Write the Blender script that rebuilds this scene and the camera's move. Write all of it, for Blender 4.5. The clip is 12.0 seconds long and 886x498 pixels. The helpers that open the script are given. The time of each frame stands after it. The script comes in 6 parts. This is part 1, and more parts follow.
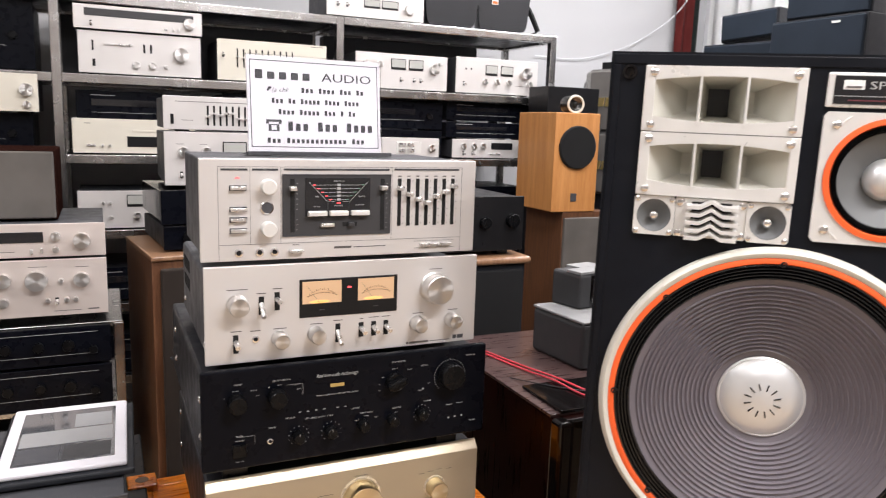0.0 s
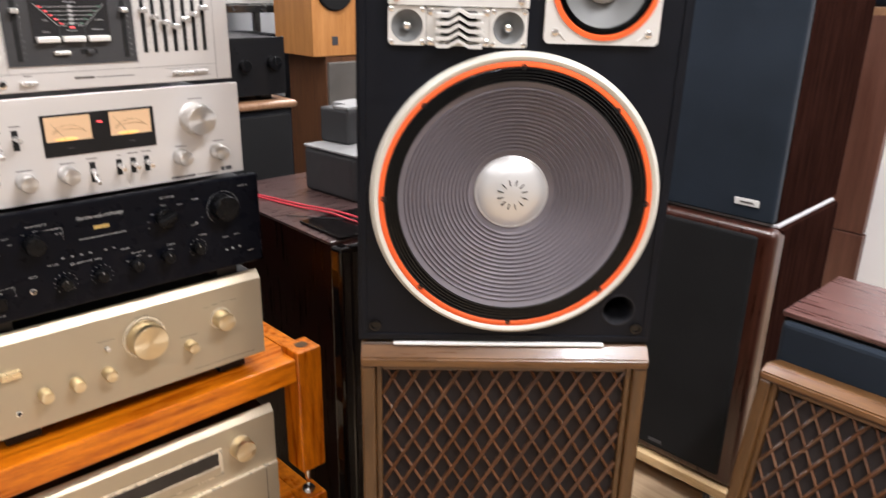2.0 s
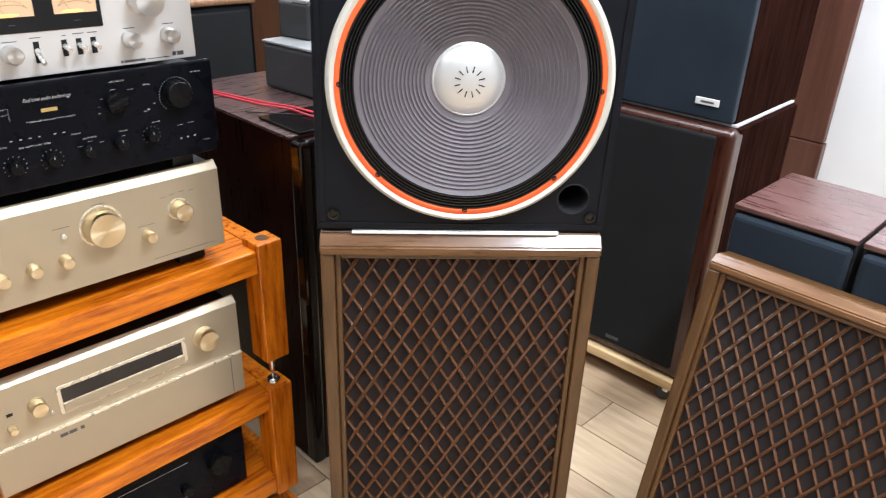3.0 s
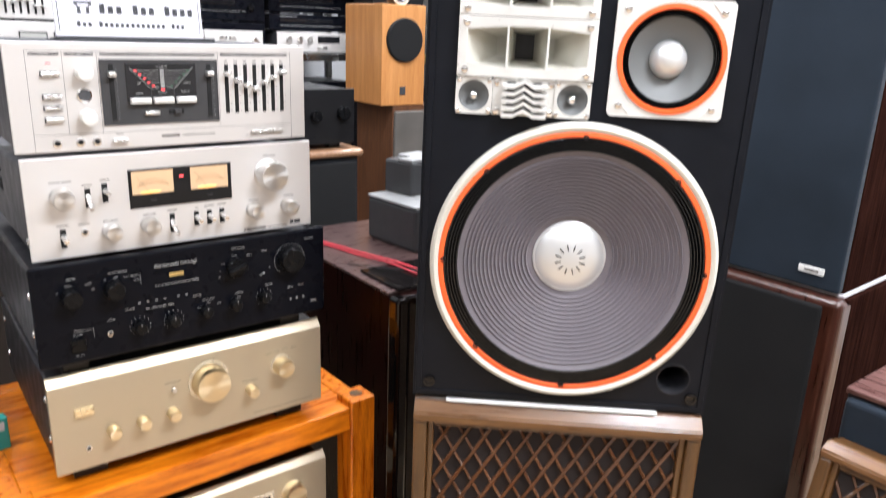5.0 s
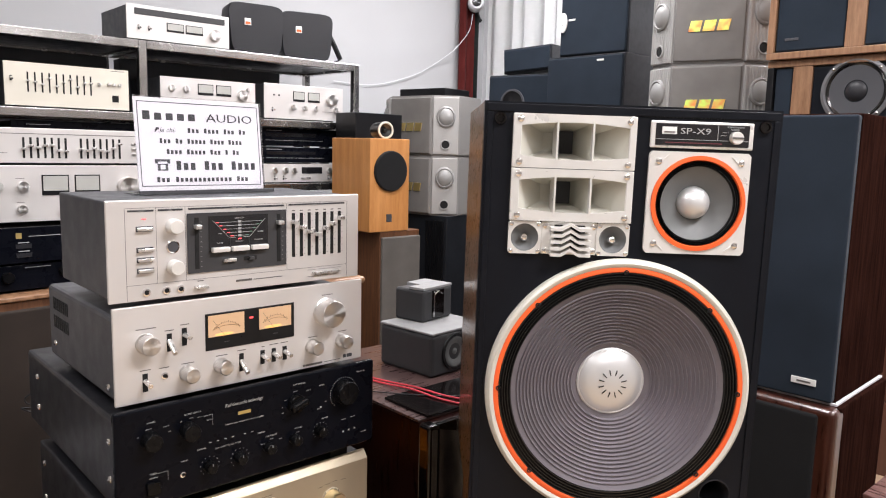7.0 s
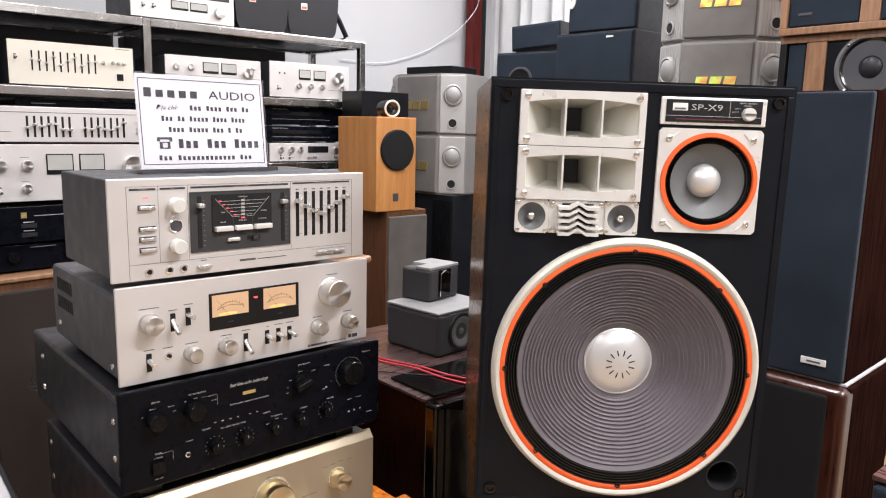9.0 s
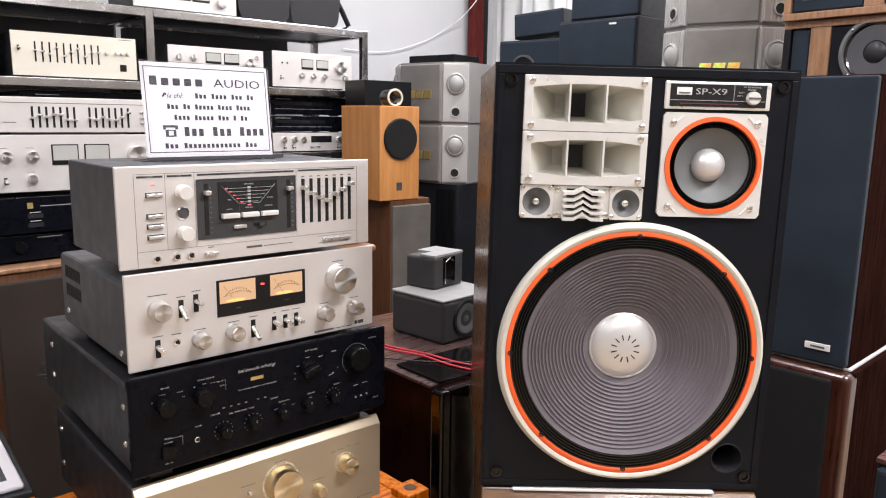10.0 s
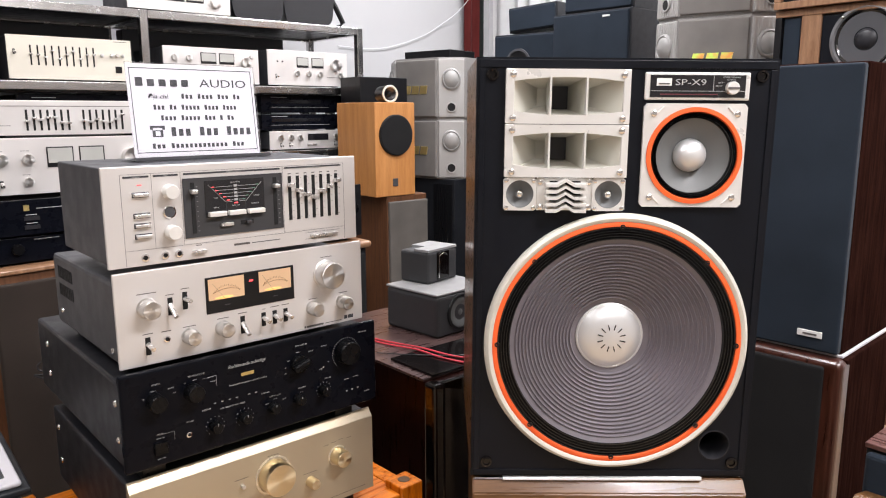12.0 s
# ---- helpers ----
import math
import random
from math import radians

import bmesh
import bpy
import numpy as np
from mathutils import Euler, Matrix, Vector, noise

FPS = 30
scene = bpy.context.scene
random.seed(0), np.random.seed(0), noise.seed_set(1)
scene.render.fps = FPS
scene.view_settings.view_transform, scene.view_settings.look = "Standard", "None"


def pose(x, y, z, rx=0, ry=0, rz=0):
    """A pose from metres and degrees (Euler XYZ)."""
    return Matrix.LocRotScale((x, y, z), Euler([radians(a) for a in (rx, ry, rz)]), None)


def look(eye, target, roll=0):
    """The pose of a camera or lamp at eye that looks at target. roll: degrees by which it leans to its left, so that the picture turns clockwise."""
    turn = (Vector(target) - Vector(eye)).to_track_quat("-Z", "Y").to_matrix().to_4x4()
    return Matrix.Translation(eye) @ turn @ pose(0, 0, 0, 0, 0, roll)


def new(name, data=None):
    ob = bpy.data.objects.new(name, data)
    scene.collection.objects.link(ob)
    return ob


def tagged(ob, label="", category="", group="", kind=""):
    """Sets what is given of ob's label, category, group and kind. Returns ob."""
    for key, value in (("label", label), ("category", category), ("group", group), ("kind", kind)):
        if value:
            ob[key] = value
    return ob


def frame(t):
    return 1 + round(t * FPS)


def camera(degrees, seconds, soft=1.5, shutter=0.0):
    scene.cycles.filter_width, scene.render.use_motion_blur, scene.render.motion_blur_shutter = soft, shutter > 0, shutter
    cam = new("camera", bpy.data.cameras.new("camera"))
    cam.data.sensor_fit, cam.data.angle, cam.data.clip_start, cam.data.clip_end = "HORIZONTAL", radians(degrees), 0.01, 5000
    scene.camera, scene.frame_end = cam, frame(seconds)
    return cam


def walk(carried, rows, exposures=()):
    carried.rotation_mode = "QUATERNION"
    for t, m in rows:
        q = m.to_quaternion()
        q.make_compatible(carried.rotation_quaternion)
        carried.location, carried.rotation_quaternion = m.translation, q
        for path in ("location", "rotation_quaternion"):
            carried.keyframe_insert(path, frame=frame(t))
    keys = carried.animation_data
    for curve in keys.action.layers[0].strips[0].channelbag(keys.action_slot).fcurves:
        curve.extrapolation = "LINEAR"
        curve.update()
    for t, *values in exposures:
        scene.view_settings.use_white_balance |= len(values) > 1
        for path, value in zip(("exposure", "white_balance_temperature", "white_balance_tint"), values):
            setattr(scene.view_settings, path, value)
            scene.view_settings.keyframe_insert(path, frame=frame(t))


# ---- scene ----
cam = camera(62.2, 12.0, soft=1.1, shutter=0.5)
PATH = [
    (0, (0.031, 0.031, 1.361), (0.862, 1.819, 1.027), 1.9),
    (0.5, (-0.034, 0.09, 1.355), (0.921, 1.808, 0.989), 1.4),
    (1, (-0.038, 0.082, 1.359), (1.054, 1.705, 0.941), 1.0),
    (1.5, (-0.018, 0.035, 1.331), (1.199, 1.516, 0.761), 1.0),
    (2, (0.015, -0.013, 1.306), (1.299, 1.364, 0.63), 1.1),
    (2.5, (0.027, -0.049, 1.283), (1.337, 1.229, 0.476), 1.8),
    (2.7, (0.02, -0.05, 1.268), (1.325, 1.196, 0.406), 2.2),
    (4.3, (0.004, -0.034, 1.274), (1.158, 1.365, 0.432), 2.4),
    (4.5, (0.009, -0.035, 1.295), (1.156, 1.404, 0.512), 2.4),
    (5, (0.003, -0.022, 1.343), (1.189, 1.481, 0.766), 2.2),
    (5.5, (-0.063, 0.009, 1.361), (1.206, 1.494, 0.931), 1.7),
    (6, (-0.128, 0.018, 1.379), (1.205, 1.47, 1.041), 1.6),
    (6.5, (-0.163, 0.021, 1.393), (1.177, 1.479, 1.115), 1.4),
    (7, (-0.176, 0.026, 1.387), (1.158, 1.491, 1.116), 1.4),
    (9, (-0.164, 0.035, 1.384), (1.15, 1.507, 1.058), 1.3),
    (9.5, (-0.169, 0.038, 1.375), (1.142, 1.509, 1.033), 1.2),
    (10, (-0.171, 0.032, 1.378), (1.134, 1.506, 1.026), 0.9),
    (10.5, (-0.169, 0.026, 1.381), (1.131, 1.503, 1.024), 0.6),
    (11, (-0.162, 0.01, 1.38), (1.135, 1.489, 1.02), 0.2),
    (11.5, (-0.16, 0.001, 1.381), (1.141, 1.477, 1.018), -0.0),
    (12, (-0.158, 0.002, 1.378), (1.136, 1.482, 1.014), -0.2),
]
EXPOSURES = [(0.0, 0.09, 6500, 10), (1.0, 0.10, 6500, 10), (2.0, 0.19, 6450, 9), (2.5, 0.43, 6200, 8), (2.7, 0.47, 6100, 6), (4.3, 0.70, 4750, -5), (4.5, 0.70, 4900, -5), (4.7, 0.63, 5450, 2), (5.0, 0.57, 6050, 6), (5.5, 0.32, 6250, 9), (6.0, 0.16, 6350, 10), (7.0, 0.06, 6450, 10), (9.5, 0.07, 6450, 10), (12.0, 0.11, 6450, 10)]
walk(cam, [(t, look(eye, target, roll)) for t, eye, target, roll in PATH], EXPOSURES)

# ---- world and light ----
world = bpy.data.worlds.new("world")
world.use_nodes = True
scene.world = world
world.node_tree.nodes["Background"].inputs[0].default_value = (0.9, 0.95, 1.0, 1)
world.node_tree.nodes["Background"].inputs[1].default_value = 0.0
scene.view_settings.exposure = 0.0


# ---- materials ----
def shader(name):
    m = bpy.data.materials.new(name)
    m.use_nodes = True
    nt = m.node_tree
    return m, nt, nt.nodes["Principled BSDF"]


def ramp_mix(nt, fac, a, b):
    mix = nt.nodes.new("ShaderNodeMix")
    mix.data_type = "RGBA"
    nt.links.new(fac, mix.inputs[0])
    mix.inputs[6].default_value = (*a, 1)
    mix.inputs[7].default_value = (*b, 1)
    return mix.outputs[2]


def stretched_noise(nt, scale, stretch=(1, 1, 1), detail=4.0):
    tc = nt.nodes.new("ShaderNodeTexCoord")
    mp = nt.nodes.new("ShaderNodeMapping")
    mp.inputs["Scale"].default_value = stretch
    nz = nt.nodes.new("ShaderNodeTexNoise")
    nz.inputs["Scale"].default_value = scale
    nz.inputs["Detail"].default_value = detail
    nt.links.new(tc.outputs["Object"], mp.inputs["Vector"])
    nt.links.new(mp.outputs["Vector"], nz.inputs["Vector"])
    return nz.outputs["Fac"]


def spread(nt, value, lo, hi):
    mr = nt.nodes.new("ShaderNodeMapRange")
    mr.inputs["From Min"].default_value = 0.3
    mr.inputs["From Max"].default_value = 0.7
    mr.inputs["To Min"].default_value = lo
    mr.inputs["To Max"].default_value = hi
    nt.links.new(value, mr.inputs["Value"])
    return mr.outputs[0]


def bumped(nt, bs, value, strength, dist=0.001):
    b = nt.nodes.new("ShaderNodeBump")
    b.inputs["Strength"].default_value = strength
    b.inputs["Distance"].default_value = dist
    nt.links.new(value, b.inputs["Height"])
    nt.links.new(b.outputs[0], bs.inputs["Normal"])


def surface(name, col, rough=0.5, metal=0.0, var=0.08, scale=12.0, grain=300.0, bump=0.05, stretch=(1, 1, 1), coat=0.0, rvar=0.08, spec=0.5):
    m, nt, bs = shader(name)
    bs.inputs["Specular IOR Level"].default_value = spec
    big = spread(nt, stretched_noise(nt, scale), 0, 1)
    fine = stretched_noise(nt, grain, stretch, 2.0)
    lo = tuple(max(0.0, c * (1 - var)) for c in col)
    hi = tuple(min(1.0, c * (1 + var)) for c in col)
    nt.links.new(ramp_mix(nt, big, lo, hi), bs.inputs["Base Color"])
    nt.links.new(spread(nt, stretched_noise(nt, scale * 4), max(0.02, rough - rvar), min(1, rough + rvar)), bs.inputs["Roughness"])
    bs.inputs["Metallic"].default_value = metal
    bs.inputs["Coat Weight"].default_value = coat
    bs.inputs["Coat Roughness"].default_value = 0.08
    if bump:
        bumped(nt, bs, fine, bump)
    return m


def wood(name, dark, light, rough=0.35, coat=0.3, along=(14, 14, 1.2), scale=6.0, bump=0.08, spec=0.5):
    m, nt, bs = shader(name)
    bs.inputs["Specular IOR Level"].default_value = spec
    a = stretched_noise(nt, scale, along, 6.0)
    b = stretched_noise(nt, scale * 9, along, 3.0)
    mx = nt.nodes.new("ShaderNodeMath")
    mx.operation = "MULTIPLY_ADD"
    nt.links.new(b, mx.inputs[0])
    mx.inputs[1].default_value = 0.45
    nt.links.new(a, mx.inputs[2])
    fac = nt.nodes.new("ShaderNodeMapRange")
    fac.inputs["From Min"].default_value, fac.inputs["From Max"].default_value = 0.5, 0.95
    nt.links.new(mx.outputs[0], fac.inputs["Value"])
    nt.links.new(ramp_mix(nt, fac.outputs[0], dark, light), bs.inputs["Base Color"])
    nt.links.new(spread(nt, a, rough - 0.06, rough + 0.08), bs.inputs["Roughness"])
    bs.inputs["Coat Weight"].default_value = coat
    bs.inputs["Coat Roughness"].default_value = 0.12
    bumped(nt, bs, b, bump, 0.0006)
    return m


def spun(name, col, rough=0.28):
    """Turned metal: highlights fan out from the axis."""
    m, nt, bs = shader(name)
    bs.inputs["Base Color"].default_value = (*col, 1)
    bs.inputs["Metallic"].default_value = 1.0
    bs.inputs["Roughness"].default_value = rough
    bs.inputs["Anisotropic"].default_value = 0.95
    tg = nt.nodes.new("ShaderNodeTangent")
    tg.direction_type, tg.axis = "RADIAL", "Y"
    nt.links.new(tg.outputs[0], bs.inputs["Tangent"])
    return m


def glow(name, col, strength, base=(0.05, 0.05, 0.05)):
    m, nt, bs = shader(name)
    bs.inputs["Base Color"].default_value = (*base, 1)
    bs.inputs["Emission Color"].default_value = (*col, 1)
    bs.inputs["Emission Strength"].default_value = strength
    return m


def cloth(name, col, rough=0.9, weave=900.0, var=0.15):
    m, nt, bs = shader(name)
    nt.links.new(ramp_mix(nt, spread(nt, stretched_noise(nt, 7), 0, 1), tuple(c * (1 - var) for c in col), tuple(c * (1 + var) for c in col)), bs.inputs["Base Color"])
    bs.inputs["Roughness"].default_value = rough
    bs.inputs["Specular IOR Level"].default_value = 0.2
    bs.inputs["Sheen Weight"].default_value = 0.06
    bs.inputs["Sheen Roughness"].default_value = 0.4
    bumped(nt, bs, stretched_noise(nt, weave, (1, 1, 1), 1.0), 0.25, 0.0008)
    return m


SILVER = surface("brushed_silver", (0.645, 0.622, 0.603), 0.40, 0.35, 0.03, 5, 260, 0.05, (0.02, 1, 1.6))
SILVER_OLD = surface("aged_silver", (0.62, 0.555, 0.515), 0.42, 0.4, 0.05, 5, 260, 0.05, (0.02, 1, 1.6))
CHAMPAGNE = surface("champagne_gold", (0.490, 0.422, 0.310), 0.42, 0.65, 0.03, 5, 260, 0.05, (0.02, 1, 1.6))
CHAMPAGNE_EDGE = surface("champagne_edge", (0.78, 0.71, 0.58), 0.28, 0.6, 0.02)
CREAM_METAL = surface("cream_metal", (0.66, 0.625, 0.535), 0.45, 0.15, 0.03, 5, 260, 0.04, (0.02, 1, 1.6))
KNOB = spun("turned_aluminium", (0.68, 0.67, 0.655), 0.30)
KNOB_GOLD = spun("turned_gold", (0.84, 0.72, 0.50), 0.32)
CHROME = surface("chrome", (0.86, 0.86, 0.86), 0.12, 1.0, 0.02, 6, 200, 0.0)
STEEL = surface("steel_tube", (0.50, 0.49, 0.48), 0.24, 1.0, 0.05, 5, 120, 0.02, (1, 1, 0.1), rvar=0.05)
VINYL = surface("grey_steel_case", (0.055, 0.056, 0.062), 0.48, 0.0, 0.1, 8, 700, 0.18, spec=0.4)
VINYL_DARK = surface("dark_steel_case", (0.016, 0.016, 0.019), 0.42, 0.0, 0.12, 8, 700, 0.15, spec=0.35)
BLACK_FRONT = surface("black_anodised", (0.003, 0.0035, 0.006), 0.30, 0.0, 0.1, 9, 260, 0.04, (0.02, 1, 1.6), spec=0.10)
KNOB_BLACK = surface("black_knob", (0.0035, 0.0035, 0.004), 0.28, 0, 0.15, 12, 400, 0.04, spec=0.16)
BLACK = surface("black_plastic", (0.006, 0.006, 0.007), 0.35, 0, 0.15, 12, 400, 0.04, spec=0.35)
BLACK_DEEP = surface("black_void", (0.004, 0.004, 0.004), 0.85, 0, 0.1, 12, 400, 0)
BLACK_GLOSS = surface("black_lacquer", (0.004, 0.003, 0.003), 0.1, 0, 0.1, 4, 20, 0.02, rvar=0.05, spec=0.4)
BAFFLE = surface("black_baffle", (0.0045, 0.0055, 0.0085), 0.42, 0, 0.15, 10, 600, 0.1, spec=0.18)
BLACK_VINYL = surface("black_grained_vinyl", (0.013, 0.0145, 0.018), 0.42, 0, 0.15, 10, 260, 0.35, spec=0.3)
GREY_CASE = surface("grey_moulding", (0.038, 0.038, 0.040), 0.5, 0, 0.06, 7, 500, 0.1, spec=0.4)
GREY_LIGHT = surface("light_grey_top", (0.24, 0.24, 0.24), 0.5, 0, 0.05, 7, 500, 0.08)
SHELF_BACK_GREY = surface("grey_shelf_back", (0.085, 0.09, 0.10), 0.6, 0, 0.15, 4, 200, 0.08)
GREY_FRAME = surface("grey_cast_frame", (0.13, 0.13, 0.135), 0.5, 0.2, 0.2, 30, 300, 0.15)
MESH_GREY = surface("grey_speaker_mesh", (0.27, 0.266, 0.258), 0.5, 0.1, 0.06, 7, 500, 0.2)
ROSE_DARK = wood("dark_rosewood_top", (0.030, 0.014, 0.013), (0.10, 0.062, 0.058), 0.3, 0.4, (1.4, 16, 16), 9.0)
WING_GREY = surface("bronze_grey_plastic", (0.255, 0.246, 0.237), 0.45, 0.1, 0.06, 7, 500, 0.08)
WING_SILVER = surface("ribbed_silver_plastic", (0.42, 0.412, 0.40), 0.40, 0.3, 0.06, 7, 500, 0.05)
CREAM = surface("cream_cast_frame", (0.62, 0.60, 0.53), 0.45, 0.1, 0.04, 9, 350, 0.06)
PLATE = surface("silver_cast_plate", (0.72, 0.71, 0.68), 0.34, 0.3, 0.06, 9, 420, 0.10)
HORN = surface("horn_cream", (0.56, 0.55, 0.485), 0.5, 0.0, 0.06, 9, 420, 0.05)
ORANGE = surface("orange_gasket", (0.85, 0.125, 0.03), 0.55, 0, 0.06, 14, 500, 0.08, spec=0.3)
RUBBER = surface("black_rubber", (0.006, 0.006, 0.006), 0.15, 0, 0.15, 14, 260, 0.6, spec=0.7)
CONE = surface("grey_paper_cone", (0.150, 0.134, 0.150), 0.45, 0, 0.10, 10, 700, 0.25, spec=0.45)
CONE_MID = surface("grey_mid_cone", (0.125, 0.13, 0.13), 0.5, 0, 0.12, 10, 700, 0.2)
DOME = surface("spun_aluminium_dome", (0.72, 0.725, 0.725), 0.40, 0.60, 0.04, 8, 900, 0.06)
PAPER = surface("white_paper", (0.60, 0.585, 0.615), 0.55, 0, 0.02, 4, 300, 0.02)
INK = surface("grey_black_ink", (0.035, 0.035, 0.04), 0.7, 0, 0.1, 20, 300, 0)
PRINT_W = surface("white_print", (0.36, 0.36, 0.355), 0.6, 0, 0.02, 20, 300, 0)
PRINT_D = surface("dark_print", (0.10, 0.09, 0.085), 0.6, 0, 0.05, 20, 300, 0)
GOLD_PRINT = surface("gold_print", (0.72, 0.55, 0.22), 0.35, 0.8, 0.05, 20, 300, 0)
ORANGE_WOOD = wood("orange_stained_wood", (0.30, 0.052, 0.0015), (0.80, 0.235, 0.005), 0.30, 0.25, (1.2, 14, 14), spec=0.35)
ORANGE_POST = wood("orange_stained_post", (0.30, 0.052, 0.0015), (0.80, 0.235, 0.005), 0.30, 0.25, spec=0.35)
OAK = wood("honey_oak", (0.40, 0.165, 0.045), (0.56, 0.26, 0.085), 0.45, 0.1, (9, 9, 0.7), 4.0)
WALNUT = wood("walnut_veneer", (0.075, 0.030, 0.014), (0.16, 0.070, 0.032), 0.42, 0.15)
WALNUT_MID = wood("walnut_frame", (0.055, 0.024, 0.007), (0.112, 0.052, 0.015), 0.34, 0.2)
SLAT_WOOD = wood("dark_slat_wood", (0.052, 0.021, 0.009), (0.120, 0.050, 0.021), 0.22, 0.9, (1.2, 14, 14))
# Walls out of view: dark taupe chosen to throw back less light
WALL_UNSEEN = surface("unseen_wall_dark", (0.30, 0.28, 0.26), 0.7, 0, 0.04, 2.5, 160, 0.12)
WALNUT_RAIL = wood("walnut_rail", (0.075, 0.030, 0.008), (0.160, 0.070, 0.019), 0.30, 0.35, (1.2, 14, 14))
TEAK = wood("teak_frame", (0.17, 0.085, 0.042), (0.30, 0.165, 0.09), 0.42, 0.15)
ROSE = wood("rosewood_top", (0.040, 0.014, 0.012), (0.13, 0.062, 0.055), 0.3, 0.4, (1.4, 16, 16), 9.0)
MAHOGANY_MID = wood("brown_lacquer", (0.020, 0.005, 0.003), (0.058, 0.016, 0.009), 0.32, 0.3)
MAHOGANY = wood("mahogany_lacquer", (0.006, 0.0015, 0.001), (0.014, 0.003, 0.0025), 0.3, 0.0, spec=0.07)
PALE_WOOD = wood("pale_plywood", (0.55, 0.36, 0.17), (0.74, 0.54, 0.30), 0.5, 0.05, (1.2, 14, 14))
SIDE_BROWN = wood("dark_brown_side", (0.008, 0.0032, 0.0026), (0.026, 0.0105, 0.008), 0.6, 0.0, spec=0.0)
TRIM_WOOD = wood("brown_door_trim", (0.070, 0.026, 0.017), (0.125, 0.052, 0.034), 0.42, 0.2, (12, 12, 0.6), 3.0)
GRILLE_BLUE = cloth("navy_grille_cloth", (0.0145, 0.0210, 0.0310))
GRILLE_BLACK = cloth("black_grille_cloth", (0.010, 0.010, 0.0105))
GRILLE_BROWN = cloth("brown_grille_cloth", (0.028, 0.021, 0.017))
GRILLE_GREY = cloth("taupe_grille_cloth", (0.108, 0.099, 0.090))
WING_CLOTH = cloth("bronze_speaker_mesh", (0.175, 0.166, 0.156))
GRILLE_LAT = cloth("dark_lattice_cloth", (0.024, 0.019, 0.018))
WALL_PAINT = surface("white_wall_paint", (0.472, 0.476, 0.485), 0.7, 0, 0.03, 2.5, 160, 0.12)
# Same white as WALL_PAINT, with the side wall's stronger light in the colour
WALL_LIT = surface("lit_white_wall_paint", (0.78, 0.785, 0.80), 0.7, 0, 0.03, 2.5, 160, 0.12)
CEIL_PAINT = surface("white_ceiling_paint", (0.82, 0.82, 0.82), 0.8, 0, 0.02, 2.5, 160, 0.08)
CURTAIN = cloth("white_curtain_cloth", (0.88, 0.885, 0.88), 0.9, 500, 0.02)
RED_CLOTH = cloth("dark_red_cloth", (0.16, 0.026, 0.024), 0.8, 500)
CABLE_RED = surface("red_cable", (0.55, 0.05, 0.07), 0.35, 0, 0.08, 20, 300, 0)
CABLE_BLACK = surface("black_cable", (0.02, 0.02, 0.022), 0.4, 0, 0.08, 20, 300, 0)
CABLE_WHITE = surface("white_cable", (0.75, 0.76, 0.78), 0.5, 0, 0.03, 20, 300, 0)
SCREEN = surface("dark_glass_screen", (0.06, 0.062, 0.068), 0.05, 0, 0.1, 14, 50, 0, coat=0.6, rvar=0.02)
LENS_DARK = surface("smoked_window", (0.010, 0.010, 0.012), 0.1, 0, 0.1, 30, 50, 0, coat=0.3, rvar=0.03)
METER_FACE = glow("lit_meter_face", (1.0, 0.50, 0.20), 0.20, (0.52, 0.37, 0.24))
METER_LAMP = glow("meter_lamp", (1.0, 0.42, 0.08), 0.75, (0.7, 0.45, 0.2))
METER_DULL = surface("unlit_meter_face", (0.40, 0.40, 0.375), 0.4, 0, 0.04, 20, 300, 0)
LED_RED = glow("red_led", (1.0, 0.06, 0.07), 2.2)
LED_GREEN = glow("green_led", (0.35, 0.9, 0.55), 0.22)
BADGE = surface("pale_badge", (0.72, 0.72, 0.70), 0.4, 0.0, 0.03, 20, 300, 0)
MAROON = surface("maroon_print", (0.10, 0.018, 0.025), 0.5, 0, 0.05, 20, 300, 0)


def hologram():
    m, nt, bs = shader("hologram_badge")
    nt.links.new(ramp_mix(nt, spread(nt, stretched_noise(nt, 34, (1, 1, 1), 1.0), 0, 1), (1.0, 0.30, 0.10), (0.75, 1.0, 0.20)), bs.inputs["Base Color"])
    bs.inputs["Roughness"].default_value = 0.3
    bs.inputs["Metallic"].default_value = 0.3
    return m


HOLO = hologram()
LAMP_WHITE = glow("lamp_diffuser", (1.0, 0.98, 0.95), 6.0, (0.8, 0.8, 0.8))


def plank_floor():
    m, nt, bs = shader("wood_look_tile")
    a = stretched_noise(nt, 5, (9, 1.0, 1), 6)
    info = nt.nodes.new("ShaderNodeObjectInfo")
    add = nt.nodes.new("ShaderNodeMath")
    add.operation = "MULTIPLY_ADD"
    nt.links.new(info.outputs["Random"], add.inputs[0])
    add.inputs[1].default_value = 0.35
    nt.links.new(a, add.inputs[2])
    fac = nt.nodes.new("ShaderNodeMapRange")
    fac.inputs["From Min"].default_value, fac.inputs["From Max"].default_value = 0.35, 0.95
    nt.links.new(add.outputs[0], fac.inputs["Value"])
    nt.links.new(ramp_mix(nt, fac.outputs[0], (0.30, 0.205, 0.125), (0.53, 0.40, 0.265)), bs.inputs["Base Color"])
    bs.inputs["Roughness"].default_value = 0.32
    bumped(nt, bs, a, 0.08)
    return m


TILE = plank_floor()
GROUT = surface("tile_grout", (0.50, 0.43, 0.34), 0.8, 0, 0.1, 12, 300, 0.1)


# ---- builders ----
def thing(name, m, label, category, group="", kind=""):
    ob = new(name)
    ob.empty_display_size = 0.05
    ob.matrix_basis = m
    return tagged(ob, label, category, group, kind)


